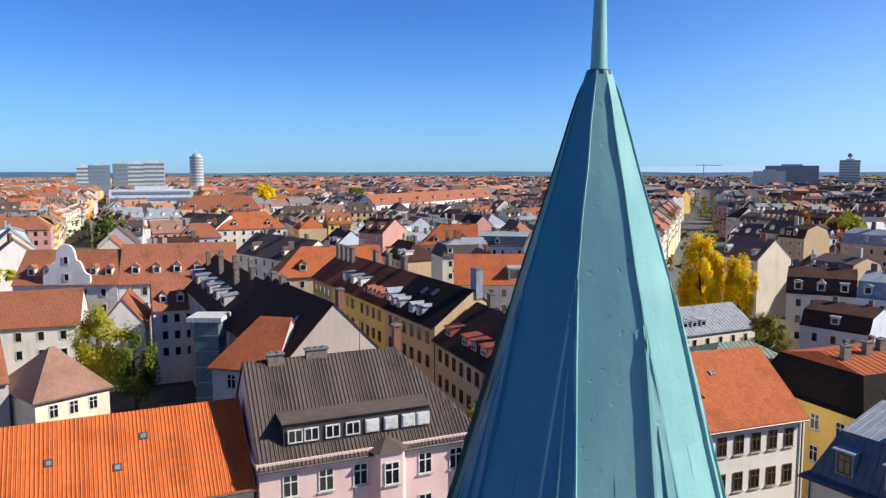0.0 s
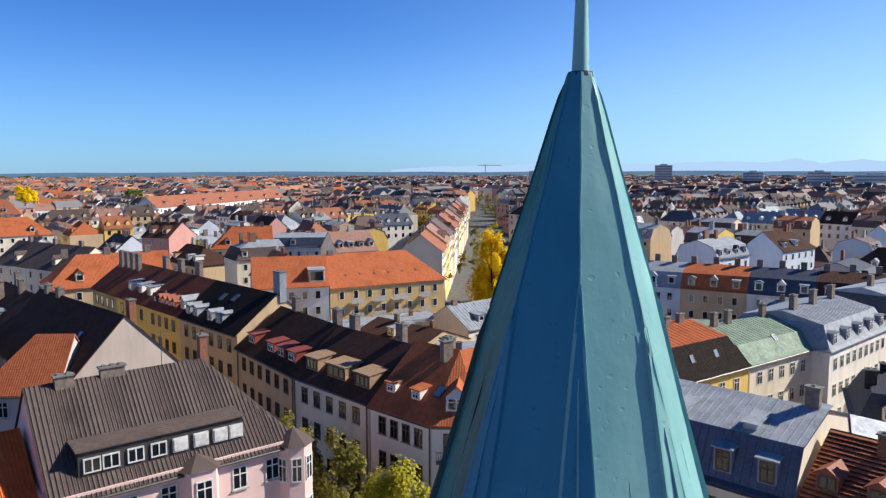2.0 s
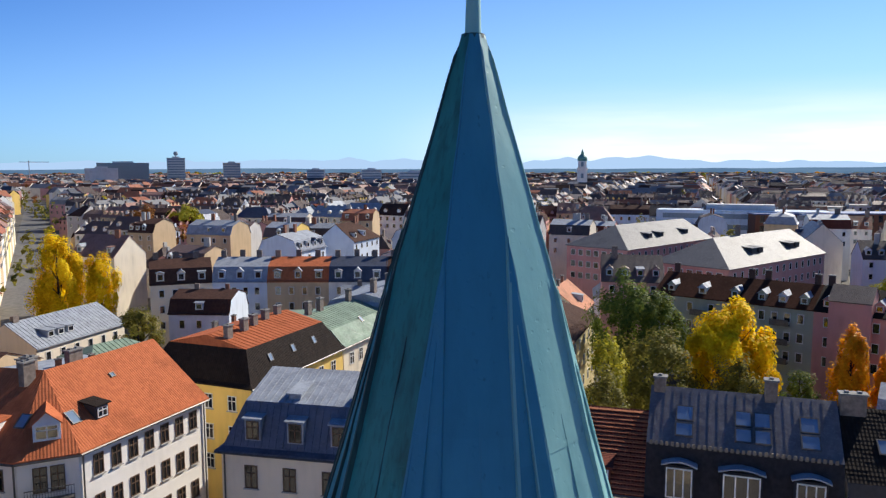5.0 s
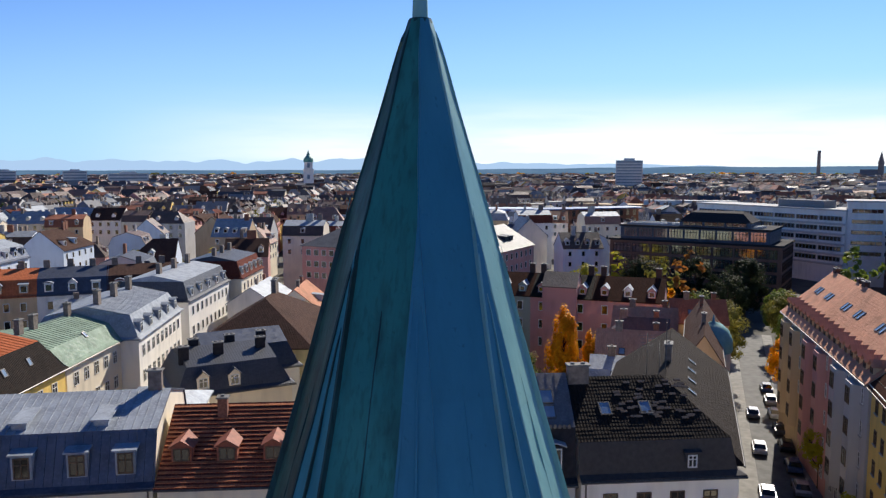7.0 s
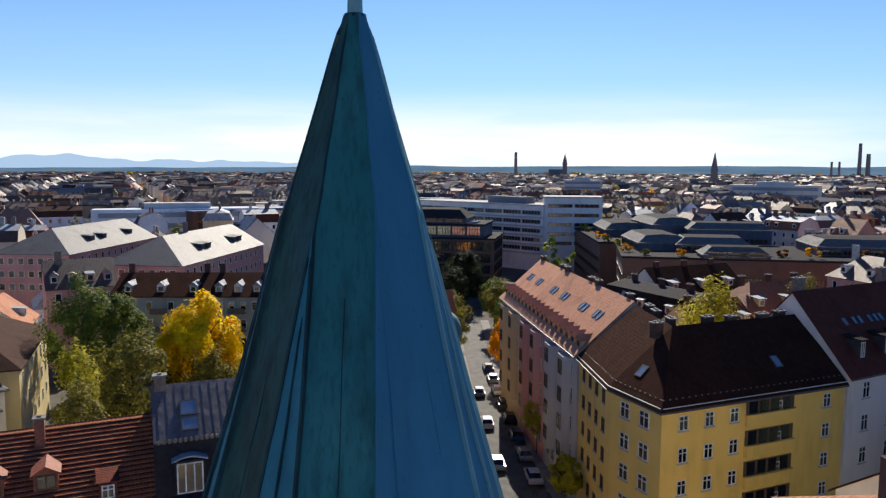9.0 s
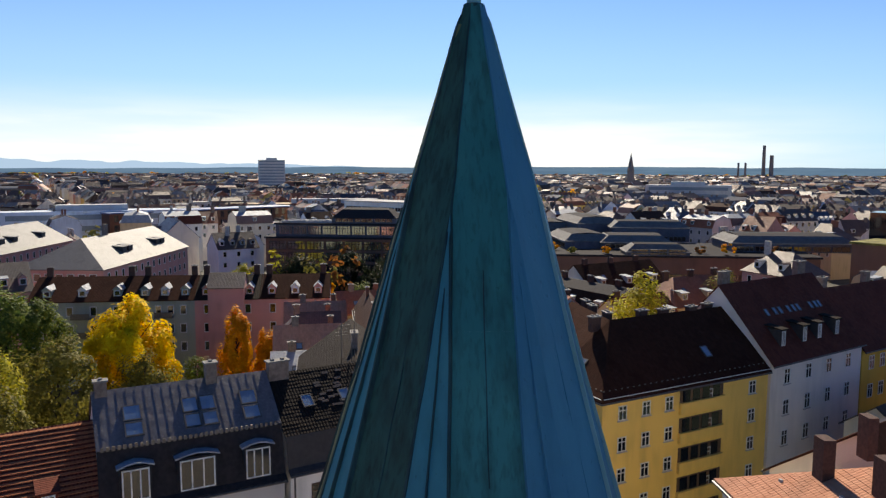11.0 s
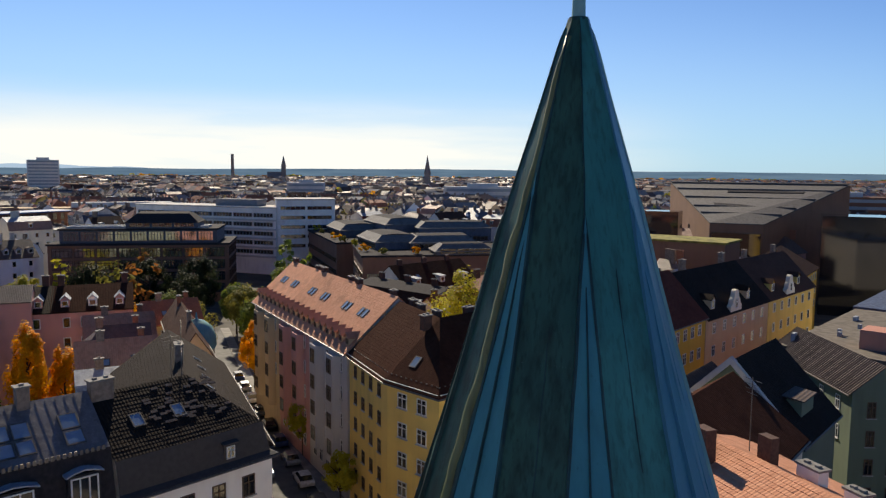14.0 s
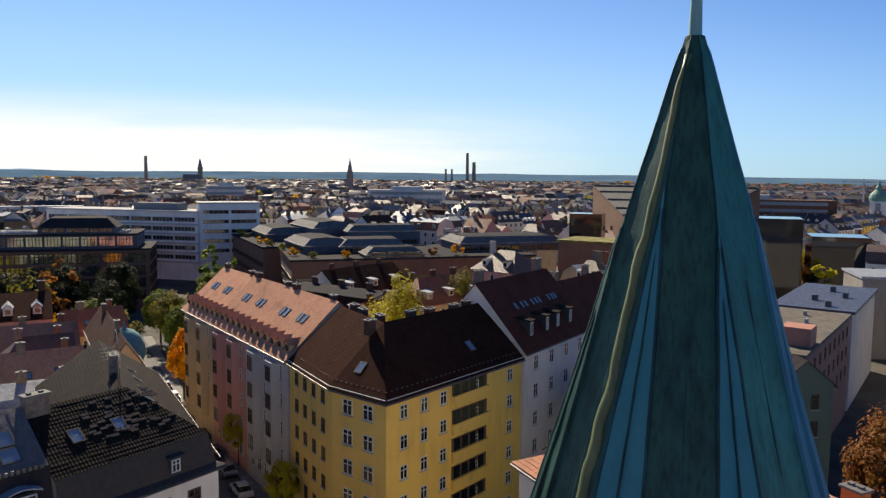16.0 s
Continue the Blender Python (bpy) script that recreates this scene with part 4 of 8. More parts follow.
b6l = House((1.0, 137.0), (15.2, 136.9), 12, 16.5, ORANGE_OLD, PALEBLUE, "pale blue house under an orange tiled roof", rise=5.0)
b6l.windows("front", 5, 4, storey=3.0)
b7 = House((38, 61.4), (56, 68.0), 14, 15.0, (BLACK, ORANGE_OLD), YELLOW, "ochre house with a dark brown mansard and an orange metal top", mansard=(3.5, 1.8, 1.2), hips=(1.8, 1.8))
b7b = House((56.3, 68.1), (72, 73.9), 13, 15.0, (COPPER_ROOF, COPPER_ROOF), CREAM, "cream house with a green copper roof", mansard=(2.0, 1.8, 1.4), hips=(0, 2))
b8 = House((26, 47.5), (33.3, 34.6), 13, 15.5, (LEAD, ZINC), CREAM, "cream house with a blue-grey zinc mansard and white dormers", mansard=(3.6, 1.5, 1.5), hips=(1.5, 0))
b8.windows("front", 4, 4, storey=3.4, w=1.1, h=1.9, fmat=FRAME_DARK)
b9 = House((33.4, 34.3), (41.05, 18.25), 11, 15.7, RED, CREAM, "house with a russet tiled roof and terracotta dormers", rise=3.9)
# Lower slope gets dark sheet for its shade; the upper one is steel.
b10 = House((40.4, 18.2), (45.0, 7.2), 10.0, 15.3, (DARKROOF, STEEL), GREYW, "house with a steel-grey sheet metal mansard and arched dormers", mansard=(3.7, 0.9, 2.9))
b11 = House((45.2, 6.8), (50.4, -3.7), 11, 15.5, (DARKWOOD, BLACK), WHITE, "white house with a black tiled roof and dark boarded attic", mansard=(2.5, 0.5, 3.4), hips=(0, 4))
b11.windows("front", 4, 4, storey=3.3, fmat=FRAME_DARK)
b12 = House((52, -3.6), (79, -2.2), 11, 16, BLACK, TAN, "tan street house with a blackish brown tiled roof", rise=4.0, hips=(5.5, 0))
b12.windows("front", 9, 4)
row13 = []
b13cut = ((110.5, -9.8), (98, -11.6), (85.5, -13.4), (72.9, -15.2))
for p, q, w in zip(b13cut, b13cut[1:], (TAN, ROSE, GREYW)):
    hh = House(p, q, 12.5, 17.5, SALMON, w, "street house with bays under a salmon tiled roof", rise=5.6, group="street row with salmon roofs")
    row13.append(hh)
    hh.windows("front", 5, 5, storey=3.2)
b14 = Corner([(72.7, -15.4), (61.3, -16.3), (54.7, -19.2), (63.3, -39.2)], 12, 17.5, DARKBROWN, YELLOW, "yellow corner apartment house with a dark brown tiled roof", rise=5.2)
b14.wings[0].windows("front", 4, 6, storey=2.9, w=0.85, h=1.35, fmat=FRAME_DARK)
b14.wings[1].windows("front", 2, 6, storey=2.9, w=1.3, h=1.5)
b14.wings[2].windows("front", 7, 6, storey=2.9, w=1.0, h=1.35, skip=((-1, 3), (-1, 5)))
b15 = House((63.3, -39.5), (71.8, -55.2), 13, 18, RED, plaster("warm_white_render", (0.74, 0.68, 0.62)), "light grey house with a tall dark roof", rise=7.0)
b15.windows("front", 4, 5, storey=3.3)
b16 = House((71.9, -55.4), (79.5, -70), 12, 17, RED, SUNYELLOW, "bright yellow house with a dark red roof", rise=6.0)
b16.windows("front", 6, 4, storey=3.4)
b17 = House((79.6, -70.2), (90, -92), 12, 16.5, BLACK, TAN, "tan house with ornate gables", rise=6.0)
b17.windows("front", 6, 4, storey=3.4)
b17b = House((90.1, -92.2), (100, -113), 12, 16.5, BROWN, YELLOW, "ochre house with ornate gables", rise=6.0)
b17b.windows("front", 6, 4, storey=3.4)
for a, b, d, e, r, w, lab, kw in (
    ((123, -28), (106, -37), 11, 14.2, (BLACK, DARKROOF), WHITE, "white rear house with a black mansard and dormers", dict(mansard=(3.0, 1.4, 0.8))),
    ((100, -38), (106, -49), 9, 13.6, RUSSET, CREAM, "cream rear house with a russet tiled roof", dict(rise=3.8)),
    ((112, -50), (118, -66), 10, 14.6, RUST, TAN, "tan rear house with a rust-red tiled roof", dict(rise=4.0, hips=(4, 0))),
    ((126, -40), (134, -58), 11, 15.0, DARKBROWN, GREYW, "grey rear house with a dark brown roof", dict(rise=4.2)),
):
    hh = House(a, b, d, e, r, w, lab, group="rear buildings", **kw)
    hh.windows("front", max(3, int(hh.L / 3)), 3)
    for i in range(3):
        hh.chimney(hh.L * (i + 0.4) / 3, d * 0.5, hh.rings[-1][3] + 1.0, 0.5, 1.1, BRICK_DARK)
        hh.dormer(hh.L * (i + 0.5) / 3, e + 0.6, 1.3, 1.2, "shed", w, ZINC)
    hh.skylight(hh.L * 0.25, e + 1.6, 0.8, 1.1)
b20 = House((82.3, 51.4), (105.5, 60.4), 17, 13, BROWN, plaster("pale_yellow_render", (0.66, 0.54, 0.27)), "pale yellow villa with a brown tiled hipped roof", rise=5.2, hips=(9, 9))
b20.windows("front", 6, 3, storey=3.3)
b20.windows("left", 4, 3, storey=3.3)
b21 = House((58, 54), (68, 45.5), 13, 12.4, (SLATE, SLATE), CREAM, "cream house with a black slate mansard and chimneys", mansard=(2.9, 1.4, 1.2), hips=(1.4, 1.4))
b22 = House((70.4, 70.8), (89.7, 80.3), 14, 15, (ZINC, ZINC), WHITE, "white stuccoed house with a zinc mansard", mansard=(3, 1.5, 1.2), hips=(1.5, 1.5))
b22.windows("front", 9, 4, storey=3.5)
b23 = House((96, 84), (118.9, 93), 13, 15, (SLATE, ZINC), WHITE, "white stuccoed house with a slate mansard", mansard=(3.2, 1.2, 1.0), hips=(1.5, 1.5))
b23.windows("front", 9, 4, storey=3.5)
b24 = House((122, 92.2), (139, 98.7), 13, 15, (RED, SLATE), CREAM, "cream house with a red mansard", mansard=(3.4, 1.2, 1.0), hips=(1.5, 1.5))
b24.windows("front", 6, 4, storey=3.5)
wrow = ((67.4, 141.5), (78.2, 135.8), (86.1, 127.6), (94.9, 118.1), (103, 109.1), (112, 99.5))
for p, q, w, r in zip(wrow, wrow[1:], (CREAM, PALEBLUE, TAN, WHITE, ROSE), (BROWN, ZINC, ORANGE_OLD, LEAD, BROWN)):
    hh = House(p, q, 12, 14, (r, r), w, "back street house with a low mansard and dormers", mansard=(3.0, 1.4, 1.6), group="back street row")
    for i in range(3):
        hh.dormer(hh.L * (i + 0.5) / 3, 14.6, 1.5, 1.6, ("arch", "gable", "shed")[i % 3], w, ZINC)
    for i in range(3):
        hh.chimney(hh.L * (i + 0.3) / 3, 6.0 + i % 2, 20.0, 0.6, 1.1)
    hh.windows("front", 4, 4, storey=3.3)
zinc1 = House((39, 123.6), (57.8, 132.9), 12, 9, ZINC, CREAM, "courtyard house with a bright zinc roof", rise=3.6)
zinc1.windows("front", 6, 2)
green1 = House((41, 107.6), (52.4, 109.6), 8, 9, COPPER_ROOF, ROSE, "red courtyard house with a pale green metal roof", rise=1.6, hips=(3, 3))
pkrow = ((122.5, 58), (123.2, 41), (123.5, 31), (123.8, 20), (124.2, 8))
for p, q, w, r in zip(pkrow, pkrow[1:], (GREENW, GREENW, ROSE, ROSE), (DARKBROWN, DARKBROWN, BLACK, DARKBROWN)):
    hh = House(p, q, 12, 15, r, w, "terraced house behind the yard trees", rise=3.2, group="terrace behind the yard")
    hh.windows("front", 4, 4, storey=3.2)
    for i in range(3):
        hh.dormer(hh.L * (i + 0.5) / 3, 15.4, 1.3, 1.2, "gable", WHITE if i % 2 else w, ZINC)
    for i in range(2):
        hh.chimney(hh.L * (0.1 + 0.8 * i), 6.2, 19.8, 0.5, 1.0, BRICK_DARK)
    for k in range(3):
        mb = hh.face_pose("front", hh.L * 0.5, 11.9 - 3.2 * k, 0.0)
        bm = bmesh.new()
        box(bm, -1.5, -1.1, -0.15, 1.5, 0, 0, mb)
        box(bm, -1.5, -1.1, 0, 1.5, -1.04, 0.9, mb)
        part("balcony", bm, GUTTER, hh.root)
# pedimented bay of the pink house
pedi = House((122.2, 28.5), (122.4, 22.5), 6, 17.2, DUSKY, ROSE, "pink projecting bay with a small pediment roof", rise=2.0)
# Paler copy of the slate, with sun glare put into its colour.
SLATE_LIT = tiles("sunlit_slate", (0.15, 0.148, 0.145), (0.125, 0.124, 0.122), w=0.3, h=0.2, deep=0.4, rough=0.6, spec=0.32)
L1 = House((148.5, 54.5), (194, 48.5), 18, 17, SLATE_LIT, ROSE, "long institutional building with a slate roof in sun glare", rise=5.2, hips=(9, 0))
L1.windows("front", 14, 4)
L2 = House((168, 88), (214, 85), 19, 17, SLATE_LIT, ROSE, "long institutional building with a slate roof in sun glare", rise=5.2, hips=(9, 0))
L2.windows("front", 14, 4)
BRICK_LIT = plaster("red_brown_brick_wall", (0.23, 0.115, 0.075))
COATED = plain("coated_window_glass", (0.38, 0.36, 0.34), 0.08, 0.85, 0.2, 0.35, 0.8)
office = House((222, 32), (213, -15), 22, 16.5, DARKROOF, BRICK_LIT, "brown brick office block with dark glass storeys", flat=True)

slab = House((306, 11), (264, -36), 14, 24, GREYW, WHITE, "long white hospital slab with window bands", flat=True)

slab2 = House((264, -36.5), (262, -57), 14, 27, GREYW, WHITE, "white hospital wing with plain walls", flat=True)
blueb = House((318, 109), (382, 39), 14, 18, plain("blue_roof_sheet", (0.05, 0.12, 0.30), 0.6), BRICKW, "long brown brick building with a blue metal roof", flat=True)
blueb.windows("front", 24, 3, storey=4.2, w=1.9, h=3.0, kind="wide", fmat=FRAME_DARK, top_gap=0.6)

g1 = House((263, -47.5), (210, -45.6), 30, 16, DARKROOF, BRICK_LIT, "terraced brown brick cultural centre with planted roofs", flat=True)
g2 = House((174.4, -44), (163, -108), 33, 16, DARKROOF, BRICK_LIT, "terraced brown brick cultural centre with planted roofs", flat=True)
dkm = House((-31.5, 96.5), (-18.8, 74.2), 12, 17, BROWN, plaster("beige_render", (0.52, 0.43, 0.36)), "long house with a dark roof and a bare beige gable", rise=6.2)
dkw = House((-27.2, 76.0), (-19.6, 74.0), 8, 16.6, ORANGE_OLD, GREYW, "grey wing with a small orange hipped roof", rise=4.8, hips=(4, 0))
dkw.windows("front", 2, 3)
yh1 = House((-53.1, 121.6), (-57.3, 135), 6.8, 12, RUST, WHITE, "white yard house with a tall plain gable", rise=4.2)
yh1.windows("left", 1, 4, storey=2.9)
yh4 = House((-52.6, 124.5), (-43.5, 128.5), 9, 13.8, RUST, WHITE, "white rear wing with an orange roof and dormers", rise=5)
yh4.windows("front", 4, 4, storey=3.0)
for i in range(3):
    yh4.dormer(1.8 + i * 2.9, 14.6, 1.3, 1.4, "gable", WHITE)
yh2 = House((-84, 112), (-63, 119), 12, 12.5, RUST, WHITE, "white house with an orange tiled roof behind the yard", rise=5)
yh3 = House((-77, 66), (-55, 84), 10, 12.5, RUST, GREYW, "grey house with a bare gable beside the yard", rise=5)
yh2.windows("front", 6, 3)
hl = House((-49.8, 80.3), (-44.0, 87.2), 11, 11, MUTED, CREAM, "small cream house with a worn brown hipped roof", rise=4.8, hips=(4.2, 4.2))
hl.windows("front", 3, 2)
wg = House((-86, 139.5), (-66, 141), 14, 16, RUST, WHITE, "house with a curved white gable", rise=6)
wg2 = House((-65.8, 141.3), (-44, 147), 14, 16, RUST, WHITE, "house with an orange tiled roof and white dormers", rise=7)
dkr = House((-51, 135), (-32, 97), 13, 17, BROWN, GREYW, "long house with dark brown roofs and many chimneys", rise=5)

# ---- roofs on the sunny side of the church, close to the spire ----
GRAVEL = plain("roof_gravel", (0.17, 0.145, 0.115), 0.95, var=0.2, scale=1.2)
b18 = House((34, -20), (14, -19.4), 14, 18.8, SALMON, CREAM, "church house with a low salmon tiled roof and brick chimneys", rise=2.7, hips=(5, 0))
for s, d, top, w, l in ((3.6, 4.0, 22.6, 0.7, 1.0), (7.2, 5.1, 22.8, 0.7, 1.1), (1.9, 7.6, 23.2, 0.6, 1.0), (9.0, 8.0, 22.6, 0.6, 1.0)):
    b18.chimney(s, d, top, w, l, BRICK_DARK, cap=False)
b18.chimney(11.4, 8.8, 21.6, 0.7, 1.5, WHITE)
b18.chimney(15.0, 8.0, 21.8, 0.6, 1.1, WHITE)
b18.chimney(16.6, 9.8, 21.7, 0.8, 1.1, plaster("orange_chimney_render", (0.62, 0.20, 0.05)))
for s, d in ((2.5, 2.2), (5.6, 2.6), (6.0, 3.6), (10.0, 3.0), (12.5, 4.4)):
    b18.chimney(s, d, b18.height(d) + 0.14, 0.16, 0.22, STONE, cap=False)
DGREEN = plaster("dark_green_render", (0.15, 0.19, 0.13))
wing2 = House((29, -31), (35, -41.5), 11, 17.5, DARKBROWN, CREAM, "wing with a dark red tiled roof round the yard", rise=4)
gabh = House((36, -42.2), (41.2, -52), 11, 16.5, BLACK, DGREEN, "house with a black roof and green walls", rise=5.6)
gabh.windows("right", 4, 4, storey=3.1)
greenh = House((47.4, -61.3), (65.5, -68.5), 6.4, 15.5, GREY, DGREEN, "green rendered house with a striped tiled roof", rise=2.6, side=-1)
greenh.windows("left", 2, 5, storey=3.0, w=0.9, h=1.7, fmat=FRAME_DARK)
greenh.windows("front", 5, 2, storey=3.1, w=0.9, h=1.5)
DUSK_PINK = plaster("dusky_pink_render", (0.30, 0.15, 0.12))
flat1 = House((53, -73.0), (68.5, -104), 11.5, 15.9, GRAVEL, DUSK_PINK, "dusky pink house with a flat gravel roof", flat=True, over=0.15)
flat1.windows("front", 9, 4, w=0.9, fmat=FRAME_DARK)
for s, d, l, h in ((3.0, 8.0, 1.3, 0.5), (7.0, 4.2, 0.5, 0.7), (10.5, 7.6, 0.6, 0.6), (11.6, 7.9, 0.5, 0.8), (15.5, 3.6, 1.4, 0.5), (18.0, 7.0, 0.6, 0.6), (22.0, 4.0, 0.6, 0.7), (24.0, 9.0, 1.5, 0.6), (29.0, 5.5, 0.7, 0.7), (1.2, 10.4, 1.0, 1.5)):
    flat1.chimney(s, d, 16.25 + h, 0.45, l, ZINC, cap=False)
bm = bmesh.new()
box(bm, -1.9, 0.0, 15.8, 1.9, 3.6, 18.6, flat1.face_pose("front", 6.5, 0, -0.3))
part("stair_tower", bm, plaster("salmon_render", (0.50, 0.23, 0.17)), flat1.root)
PLANTED = plain("planted_roof", (0.30, 0.27, 0.06), 0.95, var=0.3, scale=0.5)
hallfront = House((159, -113), (139, -126), 14, 20.2, PLANTED, plaster("hall_front_brick", (0.22, 0.12, 0.08)), "brown brick block with a flat planted roof", flat=True)

flat3 = House((69.5, -106), (84, -134), 12, 16.0, LEAD, GREYW, "grey house with a flat blue-grey sheet roof", flat=True)
for s, d in ((3, 4), (9, 7), (15, 3), (22, 6)):
    flat3.chimney(s, d, 17.3, 0.8, 1.4, GUTTER)
gabh.dormer(5.2, 17.4, 3.4, 1.3, "shed", DGREEN, GREY, win=False)
bm = bmesh.new()
for d0, d1 in ((0.0, 5.5), (5.5, 11.0)):
    z0, z1 = (16.5, 22.1) if d0 == 0 else (22.1, 16.5)
    pts = [gabh.at(0, d0, z0 - 0.3), gabh.at(0, d1, z1 - 0.3), gabh.at(0, d1, z1 + 0.35), gabh.at(0, d0, z0 + 0.35)]
    a, b = [bm.verts.new(p - gabh.u * 0.32) for p in pts], [bm.verts.new(p + gabh.u * 0.12) for p in pts]
    bm.faces.new(a)
    bm.faces.new(b[::-1])
    for i in range(4):
        bm.faces.new((a[(i + 1) % 4], a[i], b[i], b[(i + 1) % 4]))
part("parapet", bm, GREYW, gabh.root)
flat2 = House((92, -142), (76, -160), 15, 17, ZINC, plaster("drab_render", (0.24, 0.22, 0.21)), "drab grey house with a flat roof beyond the yard", flat=True)
low1 = House((57, -50), (63.4, -61), 6, 12, GREY, CREAM, "low yard building with a striped tiled roof", rise=2.2)
yblk = House((113, -124), (124, -140), 14, 16, BROWN, SUNYELLOW, "yellow house with a hipped brown roof", rise=5, hips=(6, 6))
yblk.windows("front", 6, 4)

# ---- yards and rear buildings ----
for a, b, d, e, r, w, lab, kw in (
    ((16.1, 116.3), (23.7, 102.4), 12, 11, BROWN, TAN, "low tan rear building with a brown roof", dict(rise=2.2)),
    ((26.0, 91.4), (33.0, 90.8), 9, 12, ZINC, PALEBLUE, "rear building with a pale flat metal roof", dict(flat=True)),
    ((34.5, 97.5), (42, 99.6), 8, 10, ZINC, WHITE, "low white rear building with a flat metal roof", dict(flat=True)),
    ((13.5, 127.5), (36.0, 132.6), 6, 9.5, ZINC, CREAM, "long low wing with a flat pale roof", dict(flat=True)),
    ((62.4, 124.7), (69.5, 115.8), 11, 11, (BROWN, BROWN), PALEBLUE, "pale blue rear house with a brown mansard", dict(mansard=(2.6, 1.2, 1.2))),
    ((70, 99), (83, 91), 10, 11.5, COPPER_ROOF, CREAM, "rear building with a flat green metal roof", dict(flat=True)),
    ((56, 95), (67, 100), 9, 10.5, BROWN, TAN, "low rear building with a brown roof", dict(rise=2.0)),
    ((88, 106), (97, 98), 9, 12, ZINC, WHITE, "white rear house with a zinc roof", dict(rise=2.5)),
    ((110, 66), (121.5, 70.5), 10, 12, SALMON, WHITE, "white rear house with a salmon tiled roof", dict(rise=4.0)),
    ((114, 79), (128, 84), 9, 12, ZINC, WHITE, "white rear house with a zinc roof", dict(rise=3.0)),
    ((60, 8.9), (71, 9.4), 3.4, 9.5, ZINC, WHITE, "low rear building with a zinc roof", dict(rise=0.8)),
    ((80.0, 12.6), (80.9, 4.5), 8, 12.0, (ZINC, ZINC), CREAM, "rear house with a pale zinc mansard", dict(mansard=(1.8, 1.6, 1.2))),
    ((88.8, 13.4), (89.8, 4.0), 8, 12.8, SALMON, CREAM, "narrow rear house with a salmon roof", dict(rise=3.6)),
    ((97.8, 14.0), (98.6, 5.0), 8, 13.0, DUSKY, ROSE, "rear house with a brown roof and dormers", dict(rise=3.4, hips=(3, 0))),
    ((106.6, 14.0), (107.4, 4.5), 8, 13.2, SALMON, WHITE, "white rear house with a salmon roof", dict(rise=3.2)),
    ((116, 6.0), (117.5, -2.5), 8, 13.5, RUST, TAN, "street house with a rust-red tiled roof", dict(rise=3.0)),
    ((86, -1.9), (114, -0.6), 4.0, 15, BROWN, TAN, "tan street house with a brown tiled roof", dict(rise=3.0)),
):
    hh = House(a, b, d, e, r, w, lab, group="rear buildings", **kw)
    hh.windows("front", max(2, int(hh.L / 3)), 3)
    hh.chimney(hh.L * 0.3, d * 0.5, hh.rings[-1][3] + 1.0, 0.5, 0.9)
    hh.chimney(hh.L * 0.8, d * 0.55, hh.rings[-1][3] + 0.9, 0.5, 0.7, BRICK)
    if not kw.get("flat") and d > 9:
        hh.dormer(hh.L * 0.5, e + 0.7, 1.5, 1.3, "shed", w, ZINC)
    if d == 8 and a[0] > 79:
        hh.skylight(hh.L * 0.35, e + 0.9, 0.8, 1.0)
        hh.skylight(hh.L * 0.68, e + 1.1, 0.7, 0.9)
# landmarks of the middle distance
for a, b, d, e, r, w, lab, kw, nw in (
    ((-28, 277), (-15, 319), 14, 14, GREYW, WHITE, "long white school wing with rows of windows", dict(flat=True), 12),
    ((-42, 444), (40, 600), 14, 18, RUST, WHITE, "long white row with orange roofs far off", dict(rise=6), 24),
    ((-141, 392), (-100, 400), 14, 18, RUST, CREAM, "large cream house with an orange roof far off", dict(rise=7, hips=(6, 6)), 9),
    ((-88, 282), (-64, 292), 14, 16, ORANGE_OLD, CREAM, "cream corner house with an orange hipped roof", dict(rise=6, hips=(7, 7)), 7),
    ((-112, 300), (-89, 282), 14, 16, GREY, WHITE, "white street house with a grey roof", dict(rise=5), 7),
    ((-8, 230), (10, 230), 14, 15, ORANGE_OLD, CREAM, "cream house with a weathered orange hipped roof", dict(rise=6, hips=(6, 0)), 6),
    ((10.2, 230), (33, 226), 13, 14.5, (LEAD, ZINC), PALEBLUE, "pale blue house with a zinc mansard", dict(mansard=(3, 1.4, 1.2), hips=(0, 1.5)), 8),
    ((-36.5, 150.0), (-14, 156.5), 13, 16, ORANGE_OLD, TAN, "tan corner house with an orange hipped roof", dict(rise=5.5, hips=(6, 0)), 7),
    ((-28, 232), (-20, 226), 12, 19, BROWN, ROSE, "pink gabled house above the roofs", dict(rise=4), 2),
    ((-60, 205), (-38, 180), 13, 15.5, GREY, CREAM, "cream terraced house with a grey roof", dict(rise=5), 7),
):
    hh = House(a, b, d, e, r, w, lab, group="houses of the town", **kw)
    hh.windows("front", nw, 2)
    for k in range(3):
        hh.chimney(hh.L * (k + 0.5) / 3, d * 0.5, hh.rings[-1][3] + 1.2, 0.7, 1.2)
    if not kw.get("flat"):
        for k in range(max(2, nw // 3)):
            hh.dormer(hh.L * (k + 0.5) / max(2, nw // 3), e + 0.8, 1.6, 1.5, "gable", w)
# a long street leading away, its sunny side lined with house fronts
AV, AD, AR = Vector((52, 187, 0)), Vector((0.335, 0.942, 0)), Vector((0.942, -0.335, 0))
